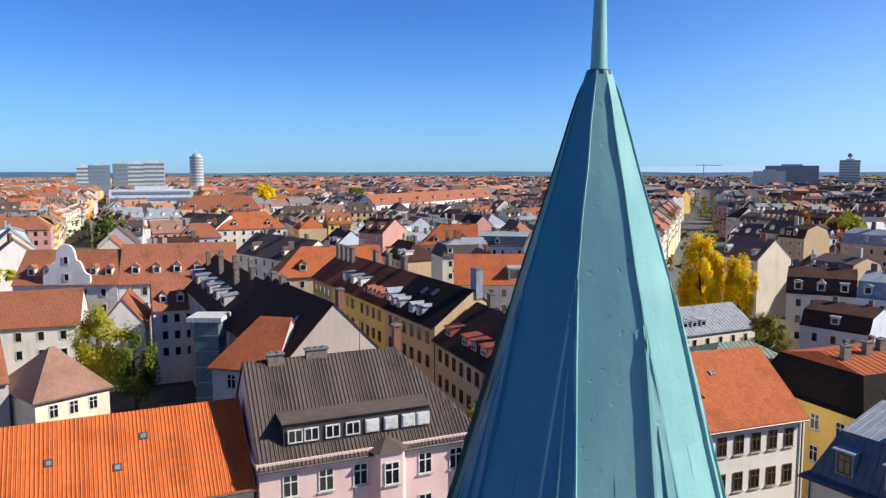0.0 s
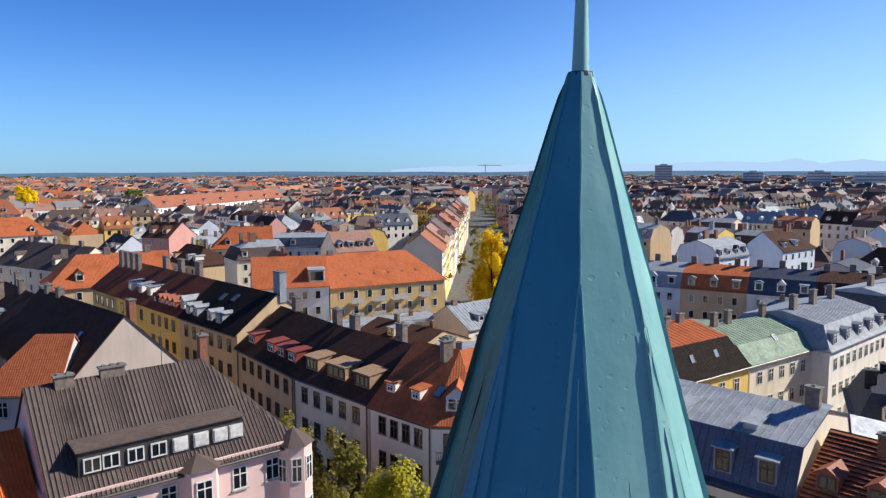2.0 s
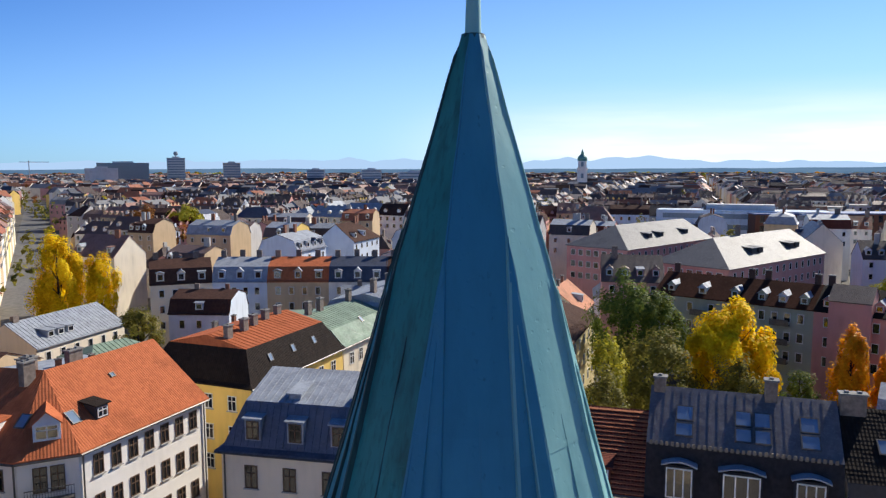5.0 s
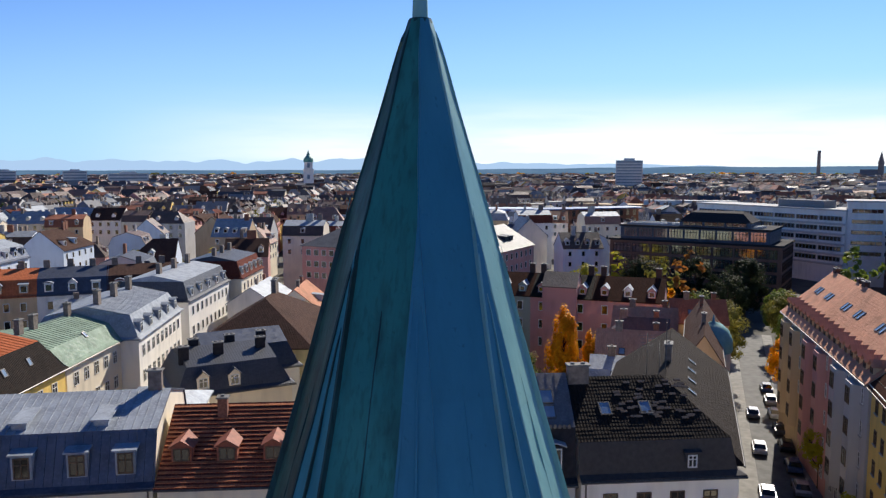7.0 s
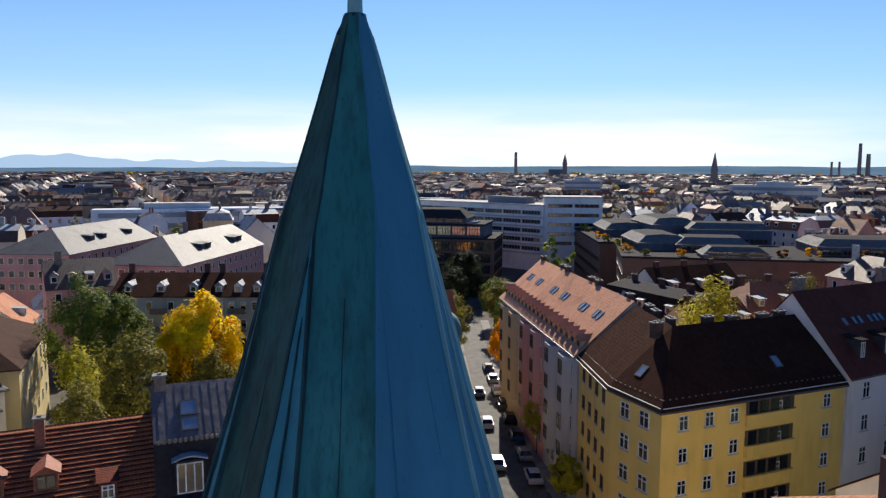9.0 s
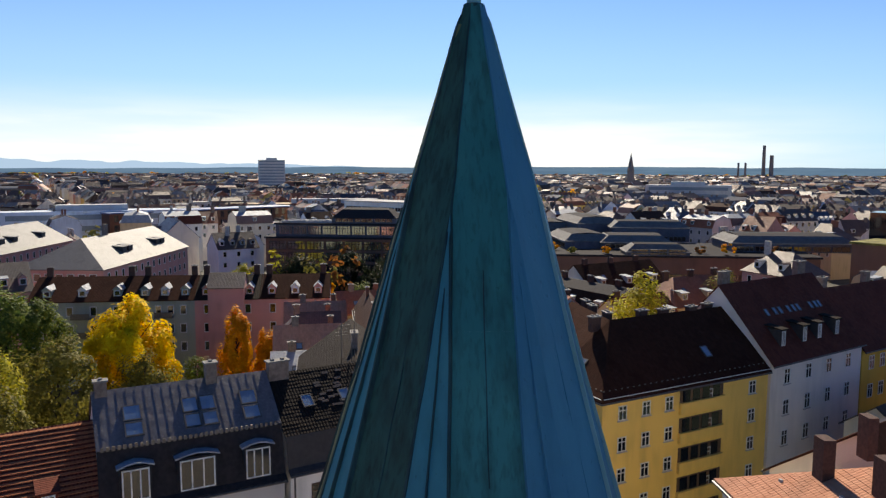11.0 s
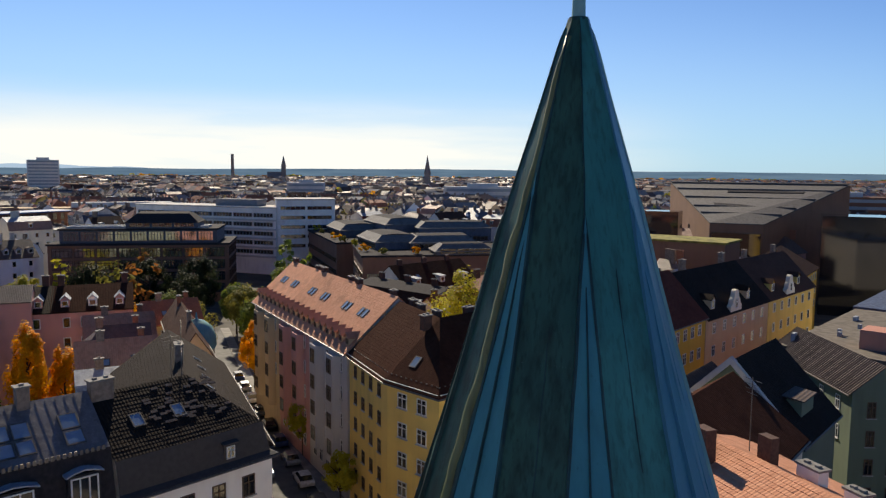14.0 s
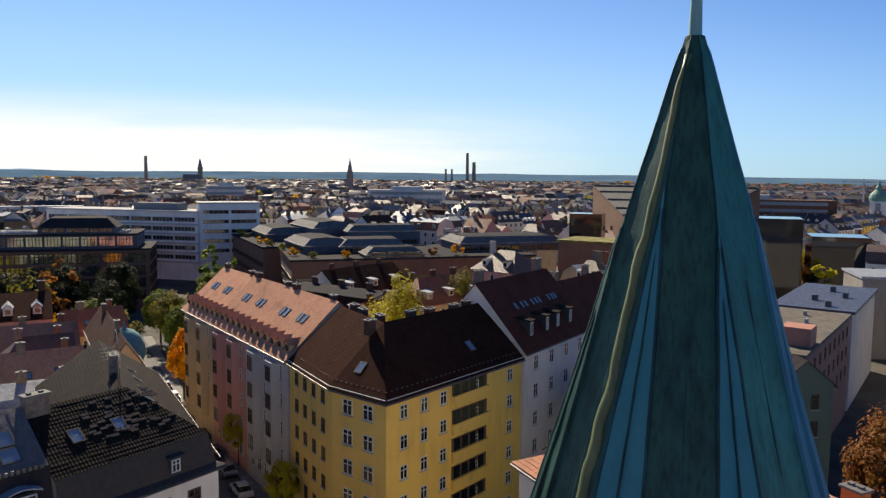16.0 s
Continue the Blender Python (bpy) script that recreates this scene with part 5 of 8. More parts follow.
for k in range(13):
    p, q = AV + AD * (k * 18.0), AV + AD * (k * 18.0 + 17.9)
    hh = House((p.x, p.y), (q.x, q.y), 12, 16.5 + (k * 7 % 5) * 0.35, (RUST, MUTED, DUSKY, BROWN, RUST)[k % 5], (CREAM, YELLOW, CREAM, TAN, WHITE, OLIVE)[k % 6], "sunlit street house in a long row under a tiled roof", rise=4.6, group="long street row")
    hh.windows("front", 5, 3)
    for i in range(2):
        hh.chimney(5 + 8 * i, 6.3, 22.6, 0.6, 1.2)
    if k % 2:
        hh.dormer(6, 17.8, 1.4, 1.4, "gable")
        hh.dormer(12, 17.8, 1.4, 1.4, "gable")
# turret with a green dome at the street corner
tur = thing("corner_turret", 98.6, -0.6, 0, "round corner turret with a green copper dome", "turret")
bm = bmesh.new()
tube(bm, [(98.6, -0.6, 0), (98.6, -0.6, 13.2)], 2.3, 16)
part("wall", bm, CREAM, tur)
bm = bmesh.new()
prof = [(2.4, 13.2), (2.6, 13.6), (2.5, 14.9), (2.0, 16.1), (1.1, 16.9), (0.2, 17.2), (0.05, 18.1)]
rings = [[bm.verts.new((98.6 + r * math.cos(2 * math.pi * i / 18), -0.6 + r * math.sin(2 * math.pi * i / 18), z)) for i in range(18)] for r, z in prof]
for a, b in zip(rings, rings[1:]):
    for i in range(18):
        f = bm.faces.new((a[i], a[(i + 1) % 18], b[(i + 1) % 18], b[i]))
        f.smooth = True
part("dome", bm, COPPER, tur)

# ---- tile backs, courses and seams ----
orange.ribs(0.27, ORANGE, high=0.05, wide=0.12)
pink.ribs(0.3, GREY, high=0.06, wide=0.13)
greenh.ribs(0.42, GREY, high=0.09, wide=0.2)
low1.ribs(0.6, GREY, high=0.1, wide=0.25)
# Lit courses over the dark base imitate stripes of grazing sun.
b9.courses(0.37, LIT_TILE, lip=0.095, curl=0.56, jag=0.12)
b11.courses(0.33, BLACK, lip=0.03)
b18.courses(0.34, SALMON, lip=0.04)
b15.courses(0.36, RED, lip=0.04)
b16.courses(0.36, RED, lip=0.04)
b8.ribs(0.6, ZINC, high=0.05, wide=0.04, name="standing_seam")
b8.ribs(0.6, LEAD, k=1, high=0.04, wide=0.04, name="standing_seam")
b22.ribs(0.7, ZINC, high=0.05, wide=0.05, name="standing_seam")
b7b.ribs(0.7, COPPER_ROOF, high=0.05, wide=0.05, name="standing_seam")
b7.ribs(0.8, ORANGE_OLD, high=0.05, wide=0.06, name="standing_seam")
zinc1.ribs(0.8, ZINC, high=0.06, wide=0.06, name="standing_seam")
green1.ribs(0.8, COPPER_ROOF, high=0.06, wide=0.06, name="standing_seam")

# ---- roof furniture of the near houses ----
# pink house: long dormer, bay window and chimneys
pink.dormer(7.6, 18.15, 11.4, 1.75, "shed", DARKWOOD, GREY, win=False)
mdorm = pink.face_pose("front", 0, 0)
for i, s in enumerate((2.75, 3.95, 5.55, 7.1, 8.6, 10.1, 11.55, 12.75)):
    mm = pink.face_pose("front", s, 18.4)
    mm.translation = pink.at(s, pink.depth_at(18.15) - 0.05, 18.4)
    window(pink.root, mm, 1.1, 1.0, "two", None, False)
    if i in (4, 5, 6, 7):
        bm = bmesh.new()
        box(bm, -0.46, -0.12, 0.1, 0.46, -0.03, 0.92, mm)
        part("roller_shutter", bm, FRAME, pink.root)
pink.chimney(5.7, 5.6, 23.95, 0.5, 1.7)
pink.chimney(2.4, 5.4, 23.9, 0.5, 1.2)
pink.chimney(12.6, 5.9, 25.2, 0.6, 0.6, BRICK)
bm = bmesh.new()
me = pink.face_pose("front", 9.6, 0, 0.0)
for pts in ([(-1.5, 0.02), (-0.9, -1.0), (0.9, -1.0), (1.5, 0.02)],):
    lo = [bm.verts.new(me @ Vector((x, y, 5.0))) for x, y in pts]
    hi = [bm.verts.new(me @ Vector((x, y, 17.2))) for x, y in pts]
    for i in range(3):
        bm.faces.new((lo[i], lo[i + 1], hi[i + 1], hi[i]))
    bm.faces.new(hi)
    bm.faces.new(lo[::-1])
oriel = part("bay_window", bm, PINK, pink.root)
bm = bmesh.new()
lo = [bm.verts.new(me @ Vector((x, y, 17.2))) for x, y in ((-1.75, 0.0), (-1.05, -1.25), (1.05, -1.25), (1.75, 0.0))]
tp = bm.verts.new(me @ Vector((0, 0.2, 18.1)))
for i in range(3):
    bm.faces.new((lo[i], lo[i + 1], tp))
bm.faces.new(lo[::-1])
part("bay_roof", bm, GREY, oriel)
for f in range(3):
    window(pink.root, me @ Matrix.Translation((0, -1.02, 14.7 - 3.3 * f)), 1.2, 1.75)
# round the street corner runs a six-sided bay
bm = bmesh.new()
corner = pink.at(pink.L - 0.25, 0.25, 0)
ring = [corner + (pink.u * math.cos(radians(a)) - pink.n * math.sin(radians(a))) * 1.45 for a in range(-60, 181, 48)]
lo = [bm.verts.new((p.x, p.y, 4.5)) for p in ring]
hi = [bm.verts.new((p.x, p.y, 17.1)) for p in ring]
for i in range(len(ring)):
    j = (i + 1) % len(ring)
    bm.faces.new((lo[i], lo[j], hi[j], hi[i]))
bm.faces.new(hi)
bm.faces.new(lo[::-1])
bmesh.ops.recalc_face_normals(bm, faces=bm.faces)
bay = part("corner_bay", bm, PINK, pink.root)
for i in range(len(ring) - 1):
    mid, out = (ring[i] + ring[i + 1]) / 2, ((ring[i] + ring[i + 1]) / 2 - corner).normalized()
    mw = Matrix.Identity(4)
    side = Vector((-out.y, out.x, 0))
    for k in range(3):
        mw[k][0], mw[k][1], mw[k][3] = side[k], -out[k], mid[k]
    for f in range(4):
        window(pink.root, mw @ Matrix.Translation((0, -0.02, 14.3 - 3.3 * f)), 0.85, 1.9, "cross", None, False)
bm = bmesh.new()
tip = bm.verts.new((corner.x, corner.y, 18.3))
rim = [bm.verts.new((corner.x + (p.x - corner.x) * 1.16, corner.y + (p.y - corner.y) * 1.16, 17.12)) for p in ring]
for i in range(len(ring)):
    bm.faces.new((rim[i], rim[(i + 1) % len(ring)], tip))
bm.faces.new(rim[::-1])
bmesh.ops.recalc_face_normals(bm, faces=bm.faces)
part("bay_roof", bm, GREY, bay)
# orange roof: vents
for s, z in ((24.2, 17.6), (20, 18.3), (26.0, 19.0)):
    orange.skylight(s, z, 0.55, 0.55)
# terraces
o = rows_y[0]
for s in (2, 4.5, 7, 9.5):
    o.chimney(s, 4.6, 24.0, 0.6, 1.4)
o = rows_y[1]
for s in (3.0, 7.0, 10.5):
    o.dormer(s, 18.9, 1.5, 1.3, "shed", WHITE, ZINC)
o.chimney(6, 6.0, 24.2, 0.6, 1.4)
o.chimney(11.8, 6.0, 24.2, 0.6, 1.4)
o = rows_y[2]
for i in range(5):
    o.dormer(1.6 + i * 1.7, 18.5, 0.9, 0.9, "gable", TERRA, TERRA)
o.dormer(11.0, 18.6, 1.2, 1.3, "gable", WHITE, ZINC)
o.chimney(5, 6.2, 24.3, 0.6, 1.6)
o = rows_y[3]
for s in (2.0, 4.2, 8.5, 11.0):
    o.dormer(s, 18.3, 1.3, 1.2, "arch", ZINC, ZINC)
o.skylight(9, 20.6)
o.skylight(6, 20.4)
o.chimney(o.L - 0.6, 6.6, 25.0, 1.0, 1.6, ZINC)
for s in (2.6, 8.2, 11.0, 13.8):
    b4a.dormer(s, 17.1, 1.7, 1.15, "shed", REDMETAL, REDMETAL)
b4a.chimney(14.2, 6.4, 22.4)
b4a.chimney(4, 6.2, 22.4)
for s, w in ((2.2, 2.2), (6.6, 3.2), (11.0, 2.4)):
    b4b.dormer(s, 17.1, w, 1.35, "shed", TANMETAL, TANMETAL, wkind="wide", fmat=FRAME_DARK)
b4b.chimney(2.5, 6.3, 22.3)
b4b.chimney(10.5, 6.3, 22.5)
w0, w1, w2 = b5.wings
for s, k in ((1.6, "shed"), (5.0, "shed")):
    w0.dormer(s, 17.4, 1.1, 0.9, k, WHITE, ORANGE_OLD)
w0.skylight(7.0, 17.9)
w1.dormer(2.1, 17.1, 1.9, 1.35, "gable", PALEBLUE, ORANGE_OLD)
w2.skylight(1.4, 17.7)
w2.dormer(3.6, 17.5, 1.3, 1.1, "shed", DARKWOOD, BLACK)
w2.skylight(7.5, 19.6, 0.5, 0.5)
w0.chimney(4.4, 6.2, 22.2, 0.6, 1.1)
w2.chimney(1.2, 6.5, 22.2, 0.6, 1.1)
w2.chimney(2.6, 8.6, 21.9, 0.6, 0.9)
w2.chimney(6.2, 7.0, 22.0, 0.6, 1.4)
bm = bmesh.new()
mb = w1.face_pose("front", w1.L / 2, 12.9, 0.0)
box(bm, -1.7, -0.75, -0.12, 1.7, 0, 0, mb)
for i in range(18):
    x = -1.66 + i * 3.32 / 17
    box(bm, x - 0.015, -0.74, 0, x + 0.015, -0.71, 0.95, mb)
box(bm, -1.7, -0.76, 0.95, 1.7, -0.69, 1.0, mb)
part("balcony", bm, GUTTER, b5.root)
# downpipes on the street fronts
for h, places in ((b4a, (0.2, 15.8)), (b4b, (0.2, 12.9)), (b5.wings[0], (8.0,)), (b5.wings[2], (0.3, 14.2)), (b8, (0.3, 14.5)), (b11, (0.3,))):
    for s in places:
        bm = bmesh.new()
        p = h.at(s, -0.12, 0)
        tube(bm, [(p.x, p.y, 0.3), (p.x, p.y, h.e - 0.4)], 0.07, 6)
        part("downpipe", bm, GUTTER, h.root)
# balconies of the ochre house
for s, wd in ((5.2, 2.6), (10.0, 2.6), (14.6, 3.4), (20.2, 2.2)):
    for f in range(4):
        mb = b6.face_pose("front", s, 12.6 - 3.0 * f, 0.0)
        bm = bmesh.new()
        box(bm, -wd / 2, -1.15, -0.15, wd / 2, 0, 0, mb)
        box(bm, -wd / 2, -1.15, 0, wd / 2, -1.08, 0.95, mb)
        part("balcony", bm, STONE, b6.root)
b6.chimney(2.5, 6.5, 22.2)
for i in range(6):
    b6.skylight(4 + i * 3.1, 17.6, 0.35, 0.4)
b6l.dormer(12.0, 17.0, 3.0, 2.2, "shed", PALEBLUE, ZINC, wkind="wide")
# ochre house with brown mansard
b7.windows("front", 6, 3, storey=3.3)
b7.windows("left", 4, 3, storey=3.3)
for s, d in ((3, 5), (6.5, 5.5), (9, 6), (12, 6.5), (15, 6.8)):
    b7.chimney(s, d, 20.6, 0.6, 0.9)
for s in (5, 9.5, 14):
    b7.skylight(s, 16.6, 0.7, 0.9)
b7b.windows("front", 6, 3, storey=3.3)
b7b.skylight(8, 16.6, 0.7, 0.9)
for s in (2, 5, 13):
    b7b.chimney(s, 6.4, 20.0, 0.6, 0.9)
# zinc mansard with white dormers
for s in (2.6, 6.2, 9.8, 13.0):
    b8.dormer(s, 16.25, 1.35, 1.75, "shed", ZINC, ZINC, fmat=FRAME_DARK)
for s in (5.5, 11):
    b8.dormer(s, 19.25, 1.0, 0.45, "shed", ZINC, ZINC, win=False)
b8.chimney(13.8, 6.5, 22.0, 0.6, 1.0)
# dark red roof with terracotta dormers
for s in (1.4, 4.6, 7.9, 11.0):
    b9.dormer(s, 16.6, 1.45, 1.2, "gable", TERRA, TERRA, fmat=FRAME_DARK, wkind="two", pitch=0.27)
b9.chimney(3.7, 4.6, 20.3, 0.6, 0.7, BRICK)
b9.chimney(10.6, 4.4, 20.5, 0.6, 0.6, BRICK)
b9.dormer(14.6, 15.8, 1.1, 1.15, "shed", RED, RED)
# steel mansard with arched dormers and roof windows
for s, w in ((2.1, 2.0), (6.0, 2.6), (10.1, 2.0)):
    # Dormer walls are darkened for shade as well.
    b10.dormer(s, 15.55, w, 2.35, "arch", DARKROOF, ZINC, wkind="wide")
for s, w in ((2.3, 1.2), (6.1, 1.1), (7.3, 1.1), (10.2, 1.2)):
    b10.skylight(s, 19.45, w, 1.15)
    b10.skylight(s, 20.2, w, 1.3)
b10.chimney(7.9, 4.8, 23.0, 0.7, 0.8)
b10.chimney(0.5, 4.8, 22.6, 0.6, 0.8)
bm = bmesh.new()
box(bm, -0.1, -0.02, 0, 0.1, 0.02, 0.3)
guard = mesh_of("snow_guard", bm)
guard.materials.append(GUTTER)
for i in range(34):
    mm = b10.face_pose("front", 0.2 + i * 0.345, 19.0)
    mm.translation = b10.at(0.2 + i * 0.345, 0.8, 18.95)
    adopt(new("snow_guard", guard), b10.root).matrix_basis = mm
seam_bm = bmesh.new()
for i in range(20):
    s = 0.3 + i * 0.6
    p, q = b10.at(s, 0.95, b10.height(0.95) + 0.02), b10.at(s, 4.9, b10.height(4.9) + 0.02)
    tube(seam_bm, [p, q], 0.014, 4)
tagged(part("standing_seam", seam_bm, STEEL, b10.root), kind="stuff")
# black roof with missing tiles
for s in (2.5, 5.6):
    b11.skylight(s, 19.3, 0.9, 1.2)
b11.dormer(8.2, 15.9, 1.0, 1.2, "shed", DARKWOOD, DARKWOOD)
b11.chimney(1.0, 5.2, 22.4, 0.7, 1.6)
rnd = random.Random(4)
bm = bmesh.new()
box(bm, -0.26, 0, 0.0, 0.26, 0.2, 0.085)
pale = mesh_of("tile", bm)
pale.materials.append(GREY)
for i in range(46):
    s, z = 3.5 + rnd.random() * 6.0, 18.9 + rnd.random() * 2.2
    d = b11.depth_at(z)
    mm = b11.face_pose("front", s, 0)
    mm.translation = b11.at(s, d, z)
    mm = mm @ pose(0, 0, 0, 34.2)
    adopt(new("tile", pale), b11.root).matrix_basis = mm
b12.chimney(13, 5.5, 21.4, 0.6, 1.4)
for s in (8, 11.5, 15, 18.5):
    b12.skylight(s, 18.2, 0.7, 0.9)
b12.antenna(4, 6, 23.6)
b12.antenna(9, 5.6, 24.4)
pink.antenna(9.5, 6.2, 26.0)
b18.antenna(7.0, 8.5, 25.4)
b11.antenna(7.0, 6.5, 24.5)
# street row and yellow corner house
for k, hh in enumerate(row13):
    for i in range(6):
        hh.dormer(hh.L * (i + 0.5) / 6, 17.9, 1.0, 0.9, "gable", TAN, SALMON, fmat=FRAME_DARK)
    for s in (3.0, 4.2, 8.0, 9.2):
        hh.skylight(s, 20.4, 0.8, 1.2)
    hh.chimney(1.0, 6.4, 23.6, 0.6, 1.2, BRICK_DARK)
    hh.chimney(hh.L - 2, 6.6, 23.5, 0.6, 0.9, BRICK_DARK)
    for s in (hh.L * 0.28, hh.L * 0.72):
        mb = hh.face_pose("front", s, 0, 0.0)
        bm = bmesh.new()
        lo = [bm.verts.new(mb @ Vector((x, y, 3.6))) for x, y in ((-1.6, 0.02), (-1.0, -0.85), (1.0, -0.85), (1.6, 0.02))]
        hi = [bm.verts.new(mb @ Vector((x, y, 16.4))) for x, y in ((-1.6, 0.02), (-1.0, -0.85), (1.0, -0.85), (1.6, 0.02))]
        for i in range(3):
            bm.faces.new((lo[i], lo[i + 1], hi[i + 1], hi[i]))
        bm.faces.new(hi)
        bm.faces.new(lo[::-1])
        part("bay_window", bm, hh.wall, hh.root)
        for f in range(4):
            window(hh.root, mb @ Matrix.Translation((0, -0.87, 14.2 - 3.2 * f)), 1.3, 1.7, "cross", FRAME_DARK, False)
w0, w1, w2 = b14.wings
for s, d in ((1.6, 7.0), (4.6, 6.6), (8.6, 6.6)):
    w0.chimney(s, d, 23.0, 0.6, 1.2, BRICK_DARK)
for s, d in ((4.5, 6.6), (11.0, 7.0), (13.4, 6.4), (17.2, 6.2), (20, 6.6)):
    w2.chimney(s, d, 23.0, 0.6, 1.1, BRICK_DARK)
w1.skylight(2.2, 18.6)
w2.skylight(15, 18.9)
bm = bmesh.new()
for w in b14.wings:
    for i in range(int(w.L / 0.7)):
        mm = w.face_pose("front", 0.35 + i * 0.7, 17.75)
        mm.translation = w.at(0.35 + i * 0.7, 0.3, 17.75)
        box(bm, -0.1, -0.02, -0.2, 0.1, 0.02, 0.1, mm)
tagged(part("snow_guard", bm, GUTTER, b14.root), kind="stuff")
# loggias on the long face, a flush dark panel painting each recess's shade
for f in range(6):
    mb = w2.face_pose("front", 12.3, 14.6 - 2.9 * f, 0.0)
    bm = bmesh.new()
    box(bm, -2.9, -0.05, 0.9, 2.9, 0.05, 2.3, mb)
    lg = part("loggia", bm, FRAME_DARK, b14.root)
    bm = bmesh.new()
    box(bm, -3.0, -0.35, -0.15, 3.0, -0.02, 0.9, mb)
    part("parapet", bm, YELLOW, lg)
    bm = bmesh.new()
    for x in (-2.0, -0.7, 0.6, 2.0):
        box(bm, x - 0.55, -0.09, 0.9, x + 0.4, -0.05, 2.2, mb)
    part("pane", bm, GLASS, lg)
# white fascia of the corner house
bm = bmesh.new()
for w in b14.wings:
    m = w.face_pose("front", w.L / 2, 0)
    box(bm, -w.L / 2 - 0.1, -0.3, 16.85, w.L / 2 + 0.1, -0.01, 17.3, m)
part("fascia", bm, FRAME, b14.root)
for s in (3.3, 7.3, 10.2, 13.8):
    b15.dormer(s, 18.9, 0.9, 1.8, "shed", DARKWOOD, BLACK, wkind="two")
for s in (4.5, 6.0, 7.0, 8.6, 9.6, 10.5, 13.0, 14.0, 14.8):
    b15.skylight(s, 21.6, 0.6, 0.9)
b15.chimney(1.5, 7, 26.2, 0.6, 1.4)
b15.chimney(16, 7, 26.4, 0.7, 1.6)
b16.chimney(2, 6.4, 24.2)
b16.chimney(12, 6.4, 24.2)


def curved_gable(h, s, w, z, mat, tall=1.0, ww=1.0):
    """A plastered gable with a rounded head above the eave."""
    m = h.face_pose("front", s, z, 0.15)
    half = [(0.5, 0.0), (0.5, 0.9), (0.46, 1.0), (0.4, 1.15), (0.36, 1.4), (0.33, 1.8), (0.28, 2.05), (0.22, 2.15), (0.2, 2.5), (0.19, 2.8), (0.15, 3.15), (0.08, 3.35)]
    prof = [(-w * x, z) for x, z in half] + [(0, 3.42)] + [(w * x, z) for x, z in half[::-1]]
    prof = [(x, zz * tall) for x, zz in prof]
    bm = bmesh.new()
    f = [bm.verts.new(m @ Vector((x, -0.1, zz))) for x, zz in prof]
    g = [bm.verts.new(m @ Vector((x, 0.6, zz))) for x, zz in prof]
    bm.faces.new(f)
    bm.faces.new(g[::-1])
    for i in range(len(f)):
        j = (i + 1) % len(f)
        bm.faces.new((f[j], f[i], g[i], g[j]))
    ob = part("curved_gable", bm, mat, h.root)
    window(h.root, m @ Matrix.Translation((0, -0.12, 0.5 * tall)), 1.0, 1.5)
    if tall > 1.5:
        for x in (-1.4, 1.4):
            window(h.root, m @ Matrix.Translation((x, -0.12, -2.2)), 1.1, 1.6)
        window(h.root, m @ Matrix.Translation((0, -0.12, 4.6)), 1.0, 1.5)
    return ob


for h in (b17, b17b):
    curved_gable(h, h.L * 0.42, 4.0, 16.2, CREAM)
    for s in (h.L * 0.15, h.L * 0.7):
        h.dormer(s, 17.2, 1.4, 1.5, "gable")
    h.chimney(h.L * 0.2, 6.4, 24.0)
    h.chimney(h.L * 0.8, 6.4, 24.0)
b20.chimney(15, 8.5, 20.0)
b20.chimney(17, 8.7, 20.0)
for s in (3, 6.5):
    b21.dormer(s, 12.9, 1.3, 1.4, "gable", CREAM, SLATE)
for s, d in ((1.5, 3.5), (3.2, 7), (5.5, 4), (7.6, 7.5), (10.6, 4.5), (11.6, 8)):
    b21.chimney(s, d, 17.2, 0.7, 1.1, DARKROOF)
b21b = House((66, 58), (76, 49.5), 10, 12.2, (SLATE, LEAD), WHITE, "white rear house with zinc roofs and dormers", mansard=(3.0, 1.2, 1.4), hips=(1.2, 1.2))
b21b.windows("front", 4, 3)
zinch = House((38.0, 54.8), (45.4, 41.8), 12, 14.6, ZINC, CREAM, "cream house with a bright ribbed zinc roof", rise=1.9, hips=(0, 2))
zinch.ribs(0.6, ZINC, high=0.06, wide=0.05, name="standing_seam")
zinch.dormer(10.4, 15.2, 1.8, 1.2, "shed", ZINC, ZINC, win=False)
bm = bmesh.new()
tube(bm, [zinch.at(4.0, 1.5, 15.6), zinch.at(6.0, 2.6, 16.1), zinch.at(9.0, 3.2, 16.3)], 0.28, 10)
part("air_duct", bm, ZINC, zinch.root)
for s, d in ((3.0, 4.0), (8.0, 5.0)):
    zinch.skylight(s, zinch.height(d), 1.2, 0.9)
for h in (b22, b23, b24):
    for i in range(5):
        h.dormer(h.L * (i + 0.5) / 5, 15.5, 1.4, 1.5, "arch", ZINC if h is b22 else None, ZINC)
    for i in range(3):
        h.chimney(h.L * (i + 0.6) / 3.3, 6.5, 21.0)
for hh, n in ((zinc1, 3),):
    for i in range(n):
        hh.dormer(4.5 + i * 2.2, 9.7, 1.5, 1.2, "shed", ZINC, ZINC)
    hh.chimney(2, 6, 13.5)
L1.chimney(20, 9, 24.5)
for s in (16, 19, 34, 37):
    L1.dormer(s, 18.6, 2.0, 1.2, "shed", DARKWOOD, SLATE_LIT, win=False)
for s in (16, 22, 36):
    L2.dormer(s, 18.6, 2.0, 1.2, "shed", DARKWOOD, SLATE_LIT, win=False)
L1.windows("left", 7, 3, w=1.5)
L2.windows("left", 7, 3, w=1.5)
# office: glass attic with a curved middle
att = House((222.6, 29), (214.2, -12), 18, 20.6, DARKROOF, LEAD, "dark glass attic storey of the office", flat=True, base=16.9, name="attic_storey")

